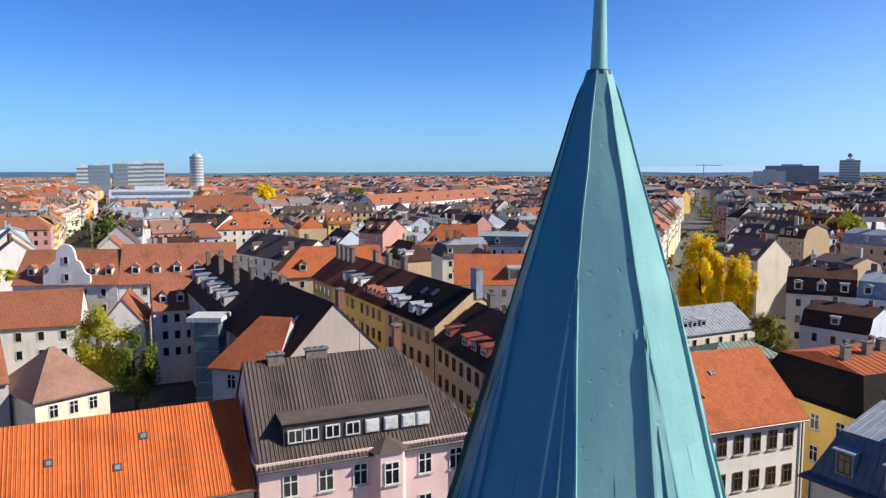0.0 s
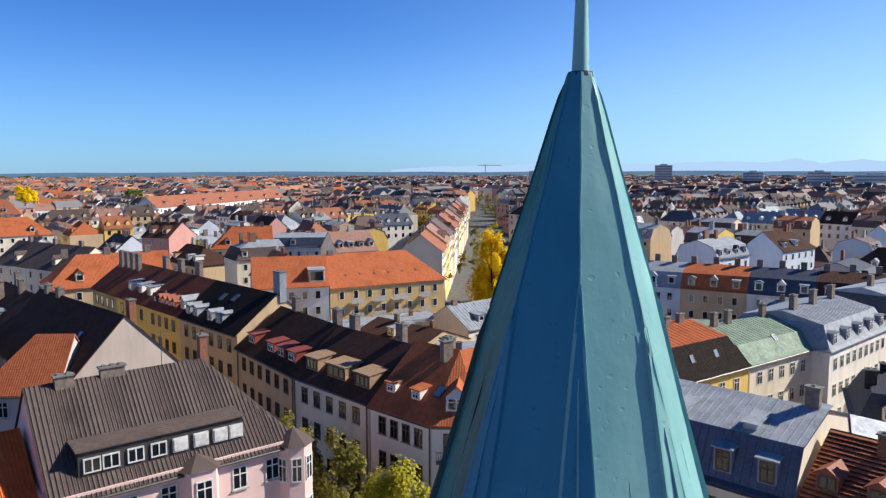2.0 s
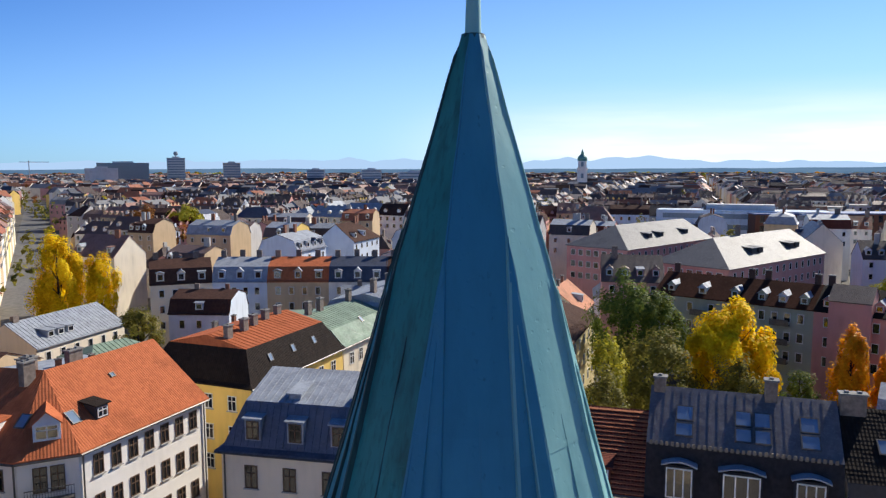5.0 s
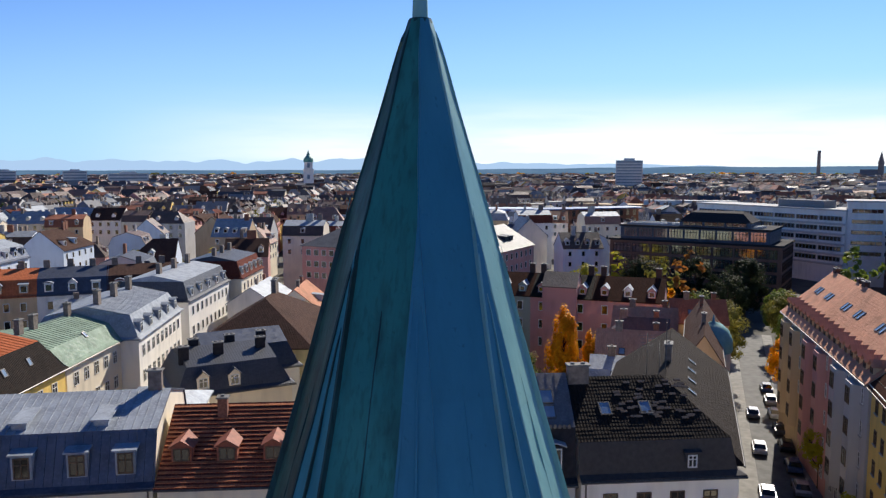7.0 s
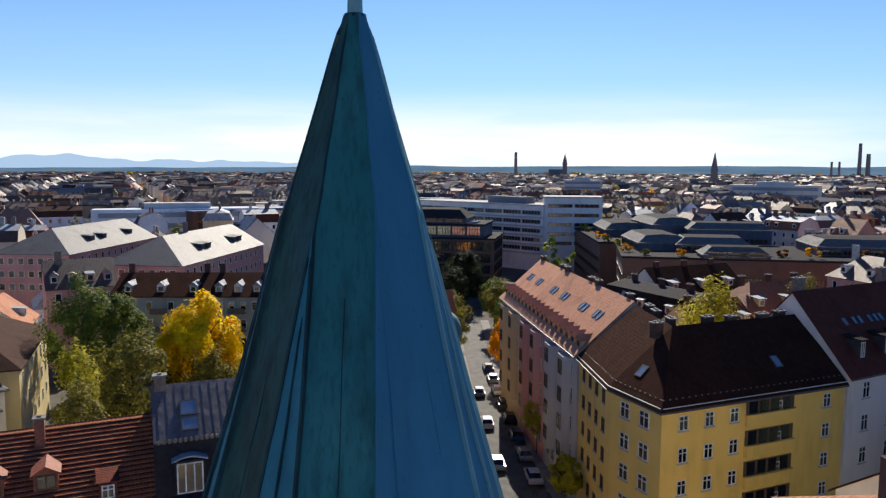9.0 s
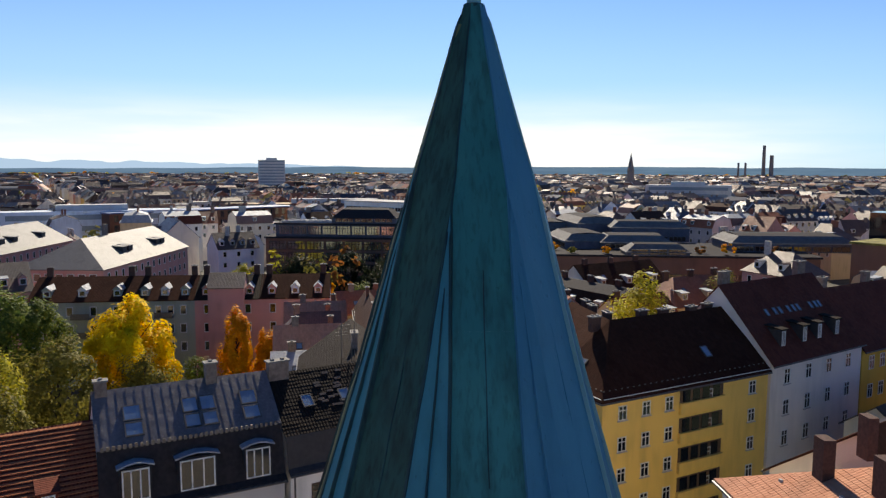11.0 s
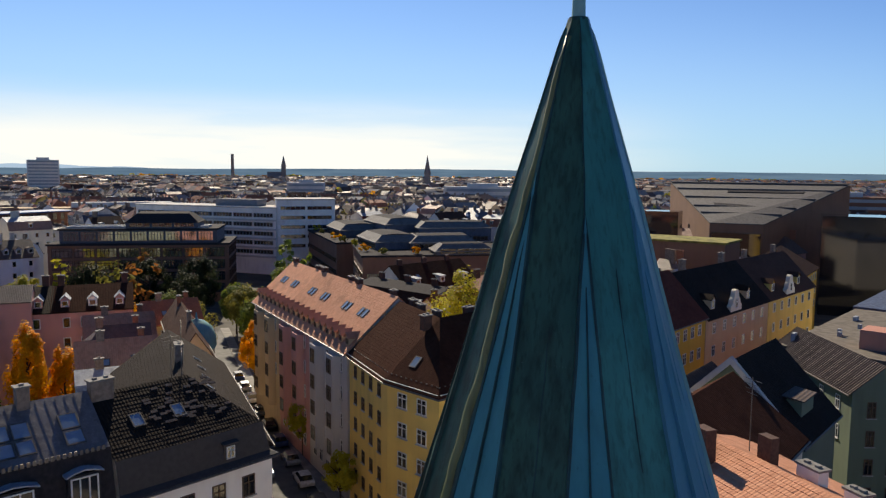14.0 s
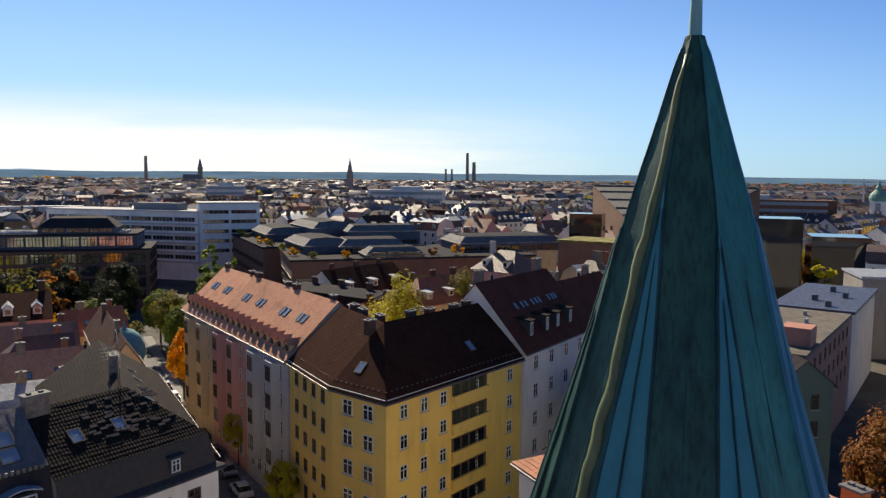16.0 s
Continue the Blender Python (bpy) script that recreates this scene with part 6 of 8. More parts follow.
arch = House((219.6, 12), (215.6, -7), 12, 22.6, DARKROOF, LEAD, "dark curved glass roof pavilion", mansard=(2.4, 2.6, 0.5), base=21.0, name="roof_pavilion", hips=(3, 3))


def strip_windows(h, where, z, height, bays, panes, fmat, glass, start=0.8, end=None, proud=0.16):
    """A storey of broad windows between piers: one frame for each bay, with its row of panes."""
    length = h.L if where in ("front", "back") else h.D
    end = length - 0.8 if end is None else end
    bay = (end - start) / bays
    xs = [-bay * 0.46, -bay * 0.46 + 0.1]
    for i in range(1, panes):
        x = -bay * 0.46 + bay * 0.92 * i / panes
        xs += [x - 0.06, x + 0.06]
    xs += [bay * 0.46 - 0.1, bay * 0.46]
    zs = [0, 0.1, height * 0.68, height * 0.68 + 0.1, height - 0.1, height] if height > 1.7 else [0, 0.1, height - 0.1, height]
    fr = mesh_of("window", lattice(xs, zs, -proud, 0.05))
    fr.materials.append(fmat)
    bm = bmesh.new()
    box(bm, xs[1], -0.05, 0.1, xs[-2], 0.02, height - 0.1)
    pn = mesh_of("pane", bm)
    pn.materials.append(glass)
    for i in range(bays):
        w = adopt(new("window", fr), h.root)
        w.matrix_basis = h.face_pose(where, start + bay * (i + 0.5), z)
        new("pane", pn).parent = w


for k in range(4):
    strip_windows(office, "front", 13.0 - 3.4 * k, 2.6, 8, 5, BRICK_DARK, COATED)
    strip_windows(office, "right", 13.0 - 3.4 * k, 2.6, 3, 5, BRICK_DARK, COATED)
strip_windows(att, "front", 17.5, 2.7, 9, 5, GUTTER, COATED)
strip_windows(arch, "front", 21.3, 1.2, 3, 3, GUTTER, COATED)
for d in (1.5, 4.5, 7.5):
    bm = bmesh.new()
    box(bm, -19, d - 0.25, 20.95, 19, d + 0.25, 21.5, att.face_pose("front", 20.5, 0))
    part("roof_rail", bm, ZINC, att.root)
for k in range(5):
    strip_windows(slab, "front", 20.6 - 3.3 * k, 1.5, 7, 6, ZINC, GLASS, proud=0.3)
    strip_windows(slab2, "front", 23.4 - 3.4 * k, 1.3, 2, 5, ZINC, GLASS)
    bm = bmesh.new()
    box(bm, -slab.L / 2, -0.9, 19.3 - 3.3 * k, slab.L / 2, 0.0, 19.9 - 3.3 * k, slab.face_pose("front", slab.L / 2, 0))
    part("balcony_band", bm, GREYW, slab.root)
bm = bmesh.new()
box(bm, -9, 3, 24.36, 9, 9, 26.8, slab.face_pose("front", 44, 0))
part("roof_plant", bm, PALE_ROOF, slab.root)
for k in range(3):
    strip_windows(g1, "front", 10.2 - 3.6 * k, 1.5, 8, 6, FRAME_DARK, GLASS)
    strip_windows(g2, "front", 10.2 - 3.6 * k, 1.5, 14, 6, FRAME_DARK, GLASS)
    strip_windows(g2, "left", 10.2 - 3.6 * k, 1.5, 5, 6, FRAME_DARK, GLASS)
# set-back storeys with slanted metal sides on the terraces
TERRACE_METAL = sheet_metal("slanted_roof_metal", (0.15, 0.145, 0.14), rough=0.85, metal=0.0)
for a, b, d, top in (((250, -51.5), (226, -50.6), 14, 19.6), ((208, -51.5), (186, -50.8), 13, 19.4), ((184, -60), (181, -78), 14, 19.2), ((170, -62), (167.5, -77), 9, 18.2), ((176, -92), (171, -122), 18, 19.6), ((240, -62), (214, -62), 13, 22.0), ((206, -70), (202, -92), 12, 21.4)):
    hh = House(a, b, d, top - 1.0, (TERRACE_METAL, DARKROOF), LEAD, "set-back dark storey with slanted metal roofs on the terrace", mansard=(1.8, 2.2, 0.3), hips=(2.2, 2.2), base=16.3, name="roof_storey", group="set-back storeys of the cultural centre")
    strip_windows(hh, "front", 16.6, 1.3, max(2, int(hh.L / 5)), 4, GUTTER, GLASS)
# cultural centre: set-back slanted storeys


# old houses to the east
wg.windows("front", 5, 4)
curved_gable(wg, 10.5, 9.0, 15.2, WHITE, 2.5)
for s in (3.0, 6.0, 15, 18):
    wg.dormer(s, 17.3, 1.4, 1.5, "gable", WHITE)
for s in (3, 7, 11, 15, 19):
    wg2.dormer(s, 17.4, 1.5, 1.5, "gable", WHITE)
wg2.windows("front", 8, 4)
dkr.windows("front", 12, 4)
for i in range(9):
    dkr.chimney(3 + i * 4.4, 4.5 + (i % 3) * 1.6, 22.8 + (i % 2) * 0.6)
for i in range(6):
    dkr.dormer(4 + i * 6.2, 18.0, 2.4, 1.5, "shed", GREYW, ZINC, wkind="wide")

for s in (3, 7):
    dkm.chimney(s, 6.0, 24.0)
dkm.chimney(24, 7.4, 24.4, 0.7, 0.9, BRICK)
dkm.windows("front", 7, 4)
dkm.skylight(20, 20)
# glass lift tower on the yard side
lift = thing("lift_tower", -32.6, 93.0, 0, "glazed lift tower with a white flat top", "lift")
bm = bmesh.new()
box(bm, -34.2, 91.2, 0, -31.0, 94.6, 18.2)
part("glazing", bm, plain("lift_glass", (0.16, 0.24, 0.25), 0.15), lift)
bm = bmesh.new()
box(bm, -35.0, 90.6, 18.2, -30.4, 95.2, 18.8)
part("roof_slab", bm, FRAME, lift)
for k in range(8):
    bm = bmesh.new()
    box(bm, -34.28, 91.12, 1.5 + k * 2.1, -30.92, 94.7, 1.62 + k * 2.1)
    part("transom", bm, ZINC, lift)

# ---- streets ----
sheet("road", [(50, -7.6), (78, -6.9), (135, -5.0), (175, -3.8), (175, -9.4), (123, -10.0), (81, -12.5), (50, -14.0)], 0.012, ASPHALT, "narrow asphalt street with parked cars")
sheet("pavement", [(50, -14.0), (81, -12.5), (123, -10.0), (175, -9.4), (175, -11.4), (110, -11.5), (72.7, -15.3), (61.3, -16.2), (56, -18.5)], 0.13, PAVING, "paved footway with a raised kerb", 0.13)
sheet("pavement_2", [(50, -3.5), (79, -2.1), (175, -0.5), (175, -3.8), (135, -5.0), (78, -6.9), (50, -7.6)], 0.13, PAVING, "paved footway along the house fronts", 0.13).name = "pavement"
sheet("road_2", [(-9, 92), (-4.5, 93), (8.5, 62), (13, 53), (17.5, 51), (33, 56), (40, 20), (30, 22), (22, 42), (10, 46), (3, 55)], 0.012, ASPHALT, "asphalt side street between the house fronts").name = "road"


p0, p1 = AV - AD * 20, AV + AD * 820
sheet("road_3", [(p0.x, p0.y), (p0.x + AR.x * 15, p0.y + AR.y * 15), (p1.x + AR.x * 15, p1.y + AR.y * 15), (p1.x, p1.y)], 0.016, ASPHALT, "long straight street leading away between the houses").name = "road"


def car(x, y, turn, mat, label):
    m = pose(x, y, 0, 0, 0, turn)
    root = thing("car", x, y, 0.01, label, "car", "cars parked along the street")
    bm = bmesh.new()
    prof = [(-2.1, 0.35), (-2.15, 0.75), (-1.95, 0.92), (-1.2, 0.97), (1.0, 0.95), (1.95, 0.78), (2.1, 0.55), (2.08, 0.3)]
    a = [bm.verts.new(m @ Vector((px, -0.86, pz))) for px, pz in prof]
    b = [bm.verts.new(m @ Vector((px, 0.86, pz))) for px, pz in prof]
    bm.faces.new(a)
    bm.faces.new(b[::-1])
    for i in range(len(prof)):
        j = (i + 1) % len(prof)
        bm.faces.new((a[j], a[i], b[i], b[j]))
    part("body", bm, mat, root)
    bm = bmesh.new()
    lo = [bm.verts.new(m @ Vector(v)) for v in ((-1.7, -0.78, 0.94), (0.95, -0.78, 0.94), (0.95, 0.78, 0.94), (-1.7, 0.78, 0.94))]
    hi = [bm.verts.new(m @ Vector(v)) for v in ((-1.3, -0.62, 1.42), (0.25, -0.62, 1.42), (0.25, 0.62, 1.42), (-1.3, 0.62, 1.42))]
    for i in range(4):
        j = (i + 1) % 4
        bm.faces.new((lo[i], lo[j], hi[j], hi[i]))
    part("glasshouse", bm, GLASS, root)
    bm = bmesh.new()
    box(bm, -1.3, -0.63, 1.41, 0.25, 0.63, 1.47, m)
    part("roof_panel", bm, mat, root)
    for px in (-1.35, 1.35):
        for py in (-0.84, 0.84):
            bm = bmesh.new()
            tube(bm, [m @ Vector((px, py - 0.1, 0.32)), m @ Vector((px, py + 0.1, 0.32))], 0.32, 14)
            part("wheel", bm, DARKWOOD, root)


CARS = [plain("car_silver", (0.55, 0.56, 0.57), 0.25, 0.6), plain("car_black", (0.02, 0.02, 0.022), 0.2), plain("car_white", (0.8, 0.8, 0.78), 0.25), plain("car_blue", (0.05, 0.08, 0.18), 0.25), plain("car_grey", (0.16, 0.16, 0.17), 0.25, 0.4)]
names_c = ("silver parked car", "black parked car", "white parked car", "dark blue parked car", "grey parked car")
for i in range(10):
    x = 66 + i * 7.0
    k = (i * 3 + 1) % 5
    car(x, -12.25 + (x - 66) * 0.055, 3.2, CARS[k], names_c[k] + " at the kerb")
for i in range(3):
    x = 84 + i * 15
    k = (i * 2) % 5
    car(x, -7.4 + (x - 84) * 0.033, 2.0, CARS[k], names_c[k] + " at the kerb")

# ---- the town around ----
rnd = random.Random(11)
E1, E2 = Vector((0.918, 0.396, 0)), Vector((-0.396, 0.918, 0))
KEEP_OUT = [(152, 26, 17), (166, 36, 14), (98, -128, 20), (108, -112, 13), (114, -152, 17), (112, -44, 20), (122, -60, 15), (104, -30, 10), (187, -27, 24), (165, -24, 20), (200, 8, 22), (150, -30, 22), (160, -25, 20), (55, 150, 16), (54, 120, 7), (100, 51, 11), (92, 32, 9), (78, 35, 9), (104, 19, 7), (65, 35, 8), (85, -34, 8), (117, -60, 7), (31, -53, 8), (-50, 100, 9), (150, -5, 14), (158, -4, 12), (110, -5, 8)]
WALLS_PICK = [WHITE, CREAM, WHITE, GREYW, TAN, CREAM, PALEBLUE, ROSE, YELLOW, GREYW]
WALLS = [WHITE, CREAM, YELLOW, GREYW, TAN, ROSE, PALEBLUE, OLIVE]
ROOFS_E = [ORANGE_OLD, RUST, RUST, MUTED, MUTED, DUSKY, BROWN, GREY, ZINC]
ROOFS_S = [RED, BROWN, GREY, SLATE, GREY, ZINC, RUST, LEAD, MUTED, DUSKY, DUSKY, DUSKY]
# Far roofs are greyer and paler, with haze put into the choice of colours.
FAR_E = [MUTED, MUTED, RUST, DUSKY, GREY, PALE_ROOF, ORANGE_OLD, SALMON]
FAR_S = [MUTED, RUST, DUSKY, DUSKY, GREY, GREY, PALE_ROOF, PALE_ROOF, SLATE, BROWN]
ROOF_WORDS = {"pale_grey_roofing": "pale grey", "muted_red_tiles": "muted red tiled", "rust_red_tiles": "rust-red tiled", "dusky_brown_tiles": "dusky brown tiled", "orange_tiles": "orange tiled", "weathered_orange_tiles": "weathered orange tiled", "dark_red_tiles": "dark red tiled", "brown_tiles": "brown tiled", "salmon_tiles": "salmon tiled",
              "grey_brown_tiles": "grey-brown tiled", "zinc": "zinc", "dark_zinc": "dark zinc", "black_tiles": "black tiled", "slate": "slate"}
WALL_WORDS = {"white_render": "white", "cream_render": "cream", "yellow_render": "yellow", "grey_render": "grey", "tan_render": "tan", "rose_render": "rose", "pale_blue_render": "pale blue", "olive_yellow_render": "olive-yellow"}


def bearing(x, y):
    return math.degrees(math.atan2(x, y))


def clear(a, b, n, d):
    for i in range(4):
        for j in range(3):
            p = a.lerp(b, i / 3) + n * d * j / 2
            if taken(p.x, p.y, 2.5):
                return False
            for x, y, r in KEEP_OUT:
                if (p.x - x) ** 2 + (p.y - y) ** 2 < r * r:
                    return False
            if 45 < p.x < 175 and -17 < p.y < 0:
                return False
            w = p - AV
            if -30 < w.dot(AD) < 820 and -1 < w.dot(AR) < 16:
                return False
    return True


BLOCKS = []
for i in range(-34, 36):
    for j in range(-34, 36):
        c = E1 * (i * 78 + 20) + E2 * (j * 104 + 30)
        r = c.length
        az = bearing(c.x, c.y)
        if 95 < r < 2700 and (-48 < az < 165 or r < 160):
            BLOCKS.append((r, c, (i * 7 + j * 13) % 5))
BLOCKS.sort(key=lambda b: b[0])


def block_houses(c, turn):
    """Fronts round a block: pairs of corners with their depth, looking outwards, and a few yard buildings."""
    t = radians(turn * 4 - 8)
    u = E1 * math.cos(t) + E2 * math.sin(t)
    v = E2 * math.cos(t) - E1 * math.sin(t)
    w, h = 31, 43
    cs = [c - u * w - v * h, c + u * w - v * h, c + u * w + v * h, c - u * w + v * h]
    out = []
    for k in range(4):
        p, q = cs[k], cs[(k + 1) % 4]
        d = (q - p).normalized()
        n = Vector((-d.y, d.x, 0))
        p2 = p + d * 12.0
        length = (q - p2).length
        s = 0.0
        level = rnd.uniform(13.0, 17.0)
        while s < length - 6:
            wd = min(rnd.uniform(10, 18), length - s)
            if length - s - wd < 7:
                wd = length - s
            last = length - s - wd < 1
            out.append((p2 + d * s, p2 + d * (s + wd), n, 11.5, level + rnd.uniform(-1.3, 1.3), last))
            s += wd
    for k in range(5):
        p = c - u * rnd.uniform(2, 17) + v * (-29 + 12.5 * k + rnd.uniform(-1.5, 1.5))
        q, w2 = (u, v) if rnd.random() < 0.6 else (v * 0.97 + u * 0.24, -u * 0.97 + v * 0.24)
        out.append((p, p + q * rnd.uniform(9, 17), w2, 8.5, rnd.uniform(7, 13), False))
    return out


# houses near enough to be told apart
far_list = []
made = 0
for r, c, turn in BLOCKS:
    for a, b, n, d, eave, last in block_houses(c, turn):
        if (b - a).length < 6:
            continue
        mid = (a + b) / 2 + n * d / 2
        rr, az = mid.length, bearing(mid.x, mid.y)
        if rr < 150 and -22 < az < 150:
            continue
        if not clear(a, b, n, d):
            continue
        roof = rnd.choice(ROOFS_E if az < 8 else ROOFS_S)
        wall = rnd.choice(WALLS_PICK)
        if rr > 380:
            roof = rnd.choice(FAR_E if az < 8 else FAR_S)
        kind = rnd.random()
        if made < 122 and rr < 330 and -40 < az < 152:
            mans = kind < 0.42
            h = House((a.x, a.y), (b.x, b.y), d, eave, (roof, roof if not mans else rnd.choice((ZINC, roof))), wall,
                      f"{WALL_WORDS[wall.name]} town house with a {ROOF_WORDS[roof.name]} roof",
                      rise=rnd.uniform(4.0, 5.6), mansard=(2.8, 1.3, 1.5) if mans else None, hips=(0, 5.6) if last else (0, 0) if kind < 0.85 else (4, 4), group="houses of the town")
            made += 1
            toward = -mid.normalized()
            for where, nrm, ln in (("front", -n, h.L), ("back", n, h.L)):
                if nrm.dot(toward) > 0.1:
                    cnt = max(2, int(ln / 3.4))
                    for f in range(2):
                        for i in range(cnt):
                            z = eave - 2.7 - 3.2 * f
                            if z < 1:
                                continue
                            w = adopt(new("window", far_window(1.1, 1.6, FRAME)), h.root)
                            w.matrix_basis = h.face_pose(where, ln * (i + 0.5) / cnt, z)
                    k = rnd.randint(1, 4)
                    for i in range(k):
                        if rnd.random() < 0.75:
                            h.dormer(h.L * (i + 0.5) / k, eave + 0.7, 1.4, 1.4, rnd.choice(("gable", "shed", "arch")), rnd.choice((wall, WHITE, ZINC)), rnd.choice((roof, ZINC)), back=(where == "back"))
            for i in range(rnd.randint(1, 3)):
                h.chimney(rnd.uniform(1, h.L - 1), d / 2 + rnd.uniform(-1, 1), eave + 6.3, 0.6, rnd.uniform(0.8, 1.8), rnd.choice((RENDERED, BRICK, STONE)))
        else:
            far_list.append((a, b, n, d, eave, wall, roof, kind, rr, az, last))

# the rest of the town as far as the horizon
mats_far = WALLS + [PALE_ROOF, MUTED, RUST, DUSKY, ORANGE, ORANGE_OLD, BROWN, RED, SALMON, GREY, ZINC, LEAD, BLACK, SLATE, GLASS, RENDERED]
index = {m.name: k for k, m in enumerate(mats_far)}


def far_mesh(name, rows, label, detail):
    vs, fs, mi, uvs = [], [], [], []

    def add(pts, faces, m):
        base = len(vs)
        vs.extend(tuple(p) for p in pts)
        for f in faces:
            fs.append([base + k for k in f])
            mi.append(m)

    for a, b, n, d, eave, wall, roof, kind, rr, az, last in rows:
        u = (b - a).normalized()
        up = Vector((0, 0, 1))
        rise = 4.4 if d > 10 else 2.6
        p = [a, b, b + n * d, a + n * d]
        wl = [q for q in p] + [q + up * eave for q in p]
        r0, r1 = a + n * d / 2 + up * (eave + rise), b + n * d / 2 + up * (eave + rise)
        add(wl + [r0, r1], [(0, 1, 5, 4), (2, 3, 7, 6), (1, 2, 6, 5) if last else (1, 2, 6, 9, 5), (3, 0, 4, 8, 7)], index[wall.name])
        o = 0.4
        if kind < 0.25 and not last:
            # a low mansard
            t = [q + up * (eave + 2.6) for q in (a + n * 1.4, b + n * 1.4, b + n * (d - 1.4), a + n * (d - 1.4))]
            e = [q + up * eave for q in p]
            add(e + t + [r0, r1], [(0, 1, 5, 4), (2, 3, 7, 6), (4, 5, 9, 8), (6, 7, 8, 9)], index[roof.name])
        elif kind > 0.93 and not last:
            add([q + up * (eave + 0.3) for q in p], [(0, 1, 2, 3)], index["grey_render"])
        else:
            hip = 3.5 if kind > 0.8 else 0.0
            e = [a - n * o + up * (eave - 0.3), b - n * o + up * (eave - 0.3), b + n * (d + o) + up * (eave - 0.3), a + n * (d + o) + up * (eave - 0.3)]
            hip2 = 5.0 if last else hip
            rr0, rr1 = r0 + u * hip + up * 0.15, r1 - u * hip2 + up * 0.15
            f = [(0, 1, 5, 4), (2, 3, 4, 5)]
            if hip2:
                f += [(1, 2, 5)]
            if hip:
                f += [(3, 0, 4)]
            add(e + [rr0, rr1], f, index[roof.name])
        toward = -((a + b) / 2).normalized()
        if detail > 0:
            for k in range(2):
                q = a + u * rnd.uniform(1, max(1.5, (b - a).length - 1)) + n * (d / 2 + rnd.uniform(-1, 1)) + up * (eave + rise - 1)
                w, l, h = u * 0.5, n * 0.4, up * 2.3
                add([q - w - l, q + w - l, q + w + l, q - w + l, q - w - l + h, q + w - l + h, q + w + l + h, q - w + l + h], [(0, 1, 5, 4), (1, 2, 6, 5), (2, 3, 7, 6), (3, 0, 4, 7), (4, 5, 6, 7)], index["chimney_render"])
            side = 1 if (-n).dot(toward) > 0 else -1
            front = a if side > 0 else a + n * d
            out = -n * 0.06 * side
            cnt = max(2, int((b - a).length / 3.1))
            for f in range(2):
                for i in range(cnt):
                    q = front + out + u * ((b - a).length * (i + 0.5) / cnt) + up * (eave - 2.6 - 3.2 * f)
                    add([q - u * 0.55, q + u * 0.55, q + u * 0.55 + up * 1.6, q - u * 0.55 + up * 1.6], [(0, 1, 2, 3) if side > 0 else (3, 2, 1, 0)], index["window_glass"])
            if detail > 1 and kind >= 0.25 and kind <= 0.93:
                k = rnd.randint(2, 4)
                for i in range(k):
                    q = a + u * ((b - a).length * (i + 0.5) / k) + n * (1.2 if side > 0 else d - 1.2) + up * (eave + 0.4)
                    w, l = u * 0.7, n * 2.2 * side
                    h = up * 1.5
                    add([q - w, q + w, q + w + l, q - w + l, q - w + h, q + w + h, q + w + l + h, q - w + l + h, q + h * 1.5, q + l + h * 1.5], [(0, 1, 5, 8, 4), (1, 2, 6, 5), (3, 0, 4, 7)], index[wall.name])
                    add([q - w * 1.2 + h, q + h * 1.55, q + l + h * 1.55, q - w * 1.2 + l + h, q + w * 1.2 + h, q + w * 1.2 + l + h], [(0, 1, 2, 3), (1, 4, 5, 2)], index[roof.name])
    me = bpy.data.meshes.new(name)
    me.from_pydata(vs, [], fs)
    for m in mats_far:
        me.materials.append(m)
    me.polygons.foreach_set("material_index", mi)
    uv = me.uv_layers.new(name="UVMap")
    co = np.array(vs)
    loops = np.zeros(len(me.loops), dtype=np.int32)
    me.loops.foreach_get("vertex_index", loops)
    lc = co[loops]
    uv.data.foreach_set("uv", np.stack([lc[:, 0] * 0.918 + lc[:, 1] * 0.396, lc[:, 2] * 1.3 + lc[:, 1] * 0.3], 1).ravel())
    me.update()
    return tagged(new(name, me), label, "houses", kind="stuff")


far_mesh("town_houses", [x for x in far_list if x[8] < 600], "dense town houses with tiled roofs, dormers and chimneys", 2)
far_mesh("distant_houses", [x for x in far_list if x[8] >= 600], "distant sea of red and grey roofs reaching the horizon", 0 if len(far_list) > 16000 else 1)
print("houses", made, len(far_list))

# ---- trees ----
BARK = plain("bark", (0.09, 0.065, 0.045), 0.95, var=0.2, scale=5)
LEAVES = {
    "gold": foliage("golden_leaves", (0.86, 0.58, 0.008), (0.98, 0.80, 0.02)),
    "amber": foliage("amber_leaves", (0.80, 0.36, 0.012), (0.86, 0.48, 0.02)),
    "lime": foliage("yellow_green_leaves", (0.56, 0.47, 0.035), (0.40, 0.40, 0.04)),
    "green": foliage("green_leaves", (0.11, 0.165, 0.03), (0.24, 0.27, 0.045)),
    "olive": foliage("olive_leaves", (0.20, 0.19, 0.04), (0.33, 0.28, 0.05)),
    "dark": foliage("dark_evergreen_leaves", (0.028, 0.04, 0.018), (0.045, 0.055, 0.022)),
    "rust": foliage("rust_leaves", (0.34, 0.12, 0.03), (0.28, 0.14, 0.03)),
}
WORDS = {"dark": "dark evergreen", "gold": "golden autumn", "amber": "amber autumn", "lime": "yellow-green", "green": "green", "olive": "olive-green", "rust": "rust-brown autumn"}


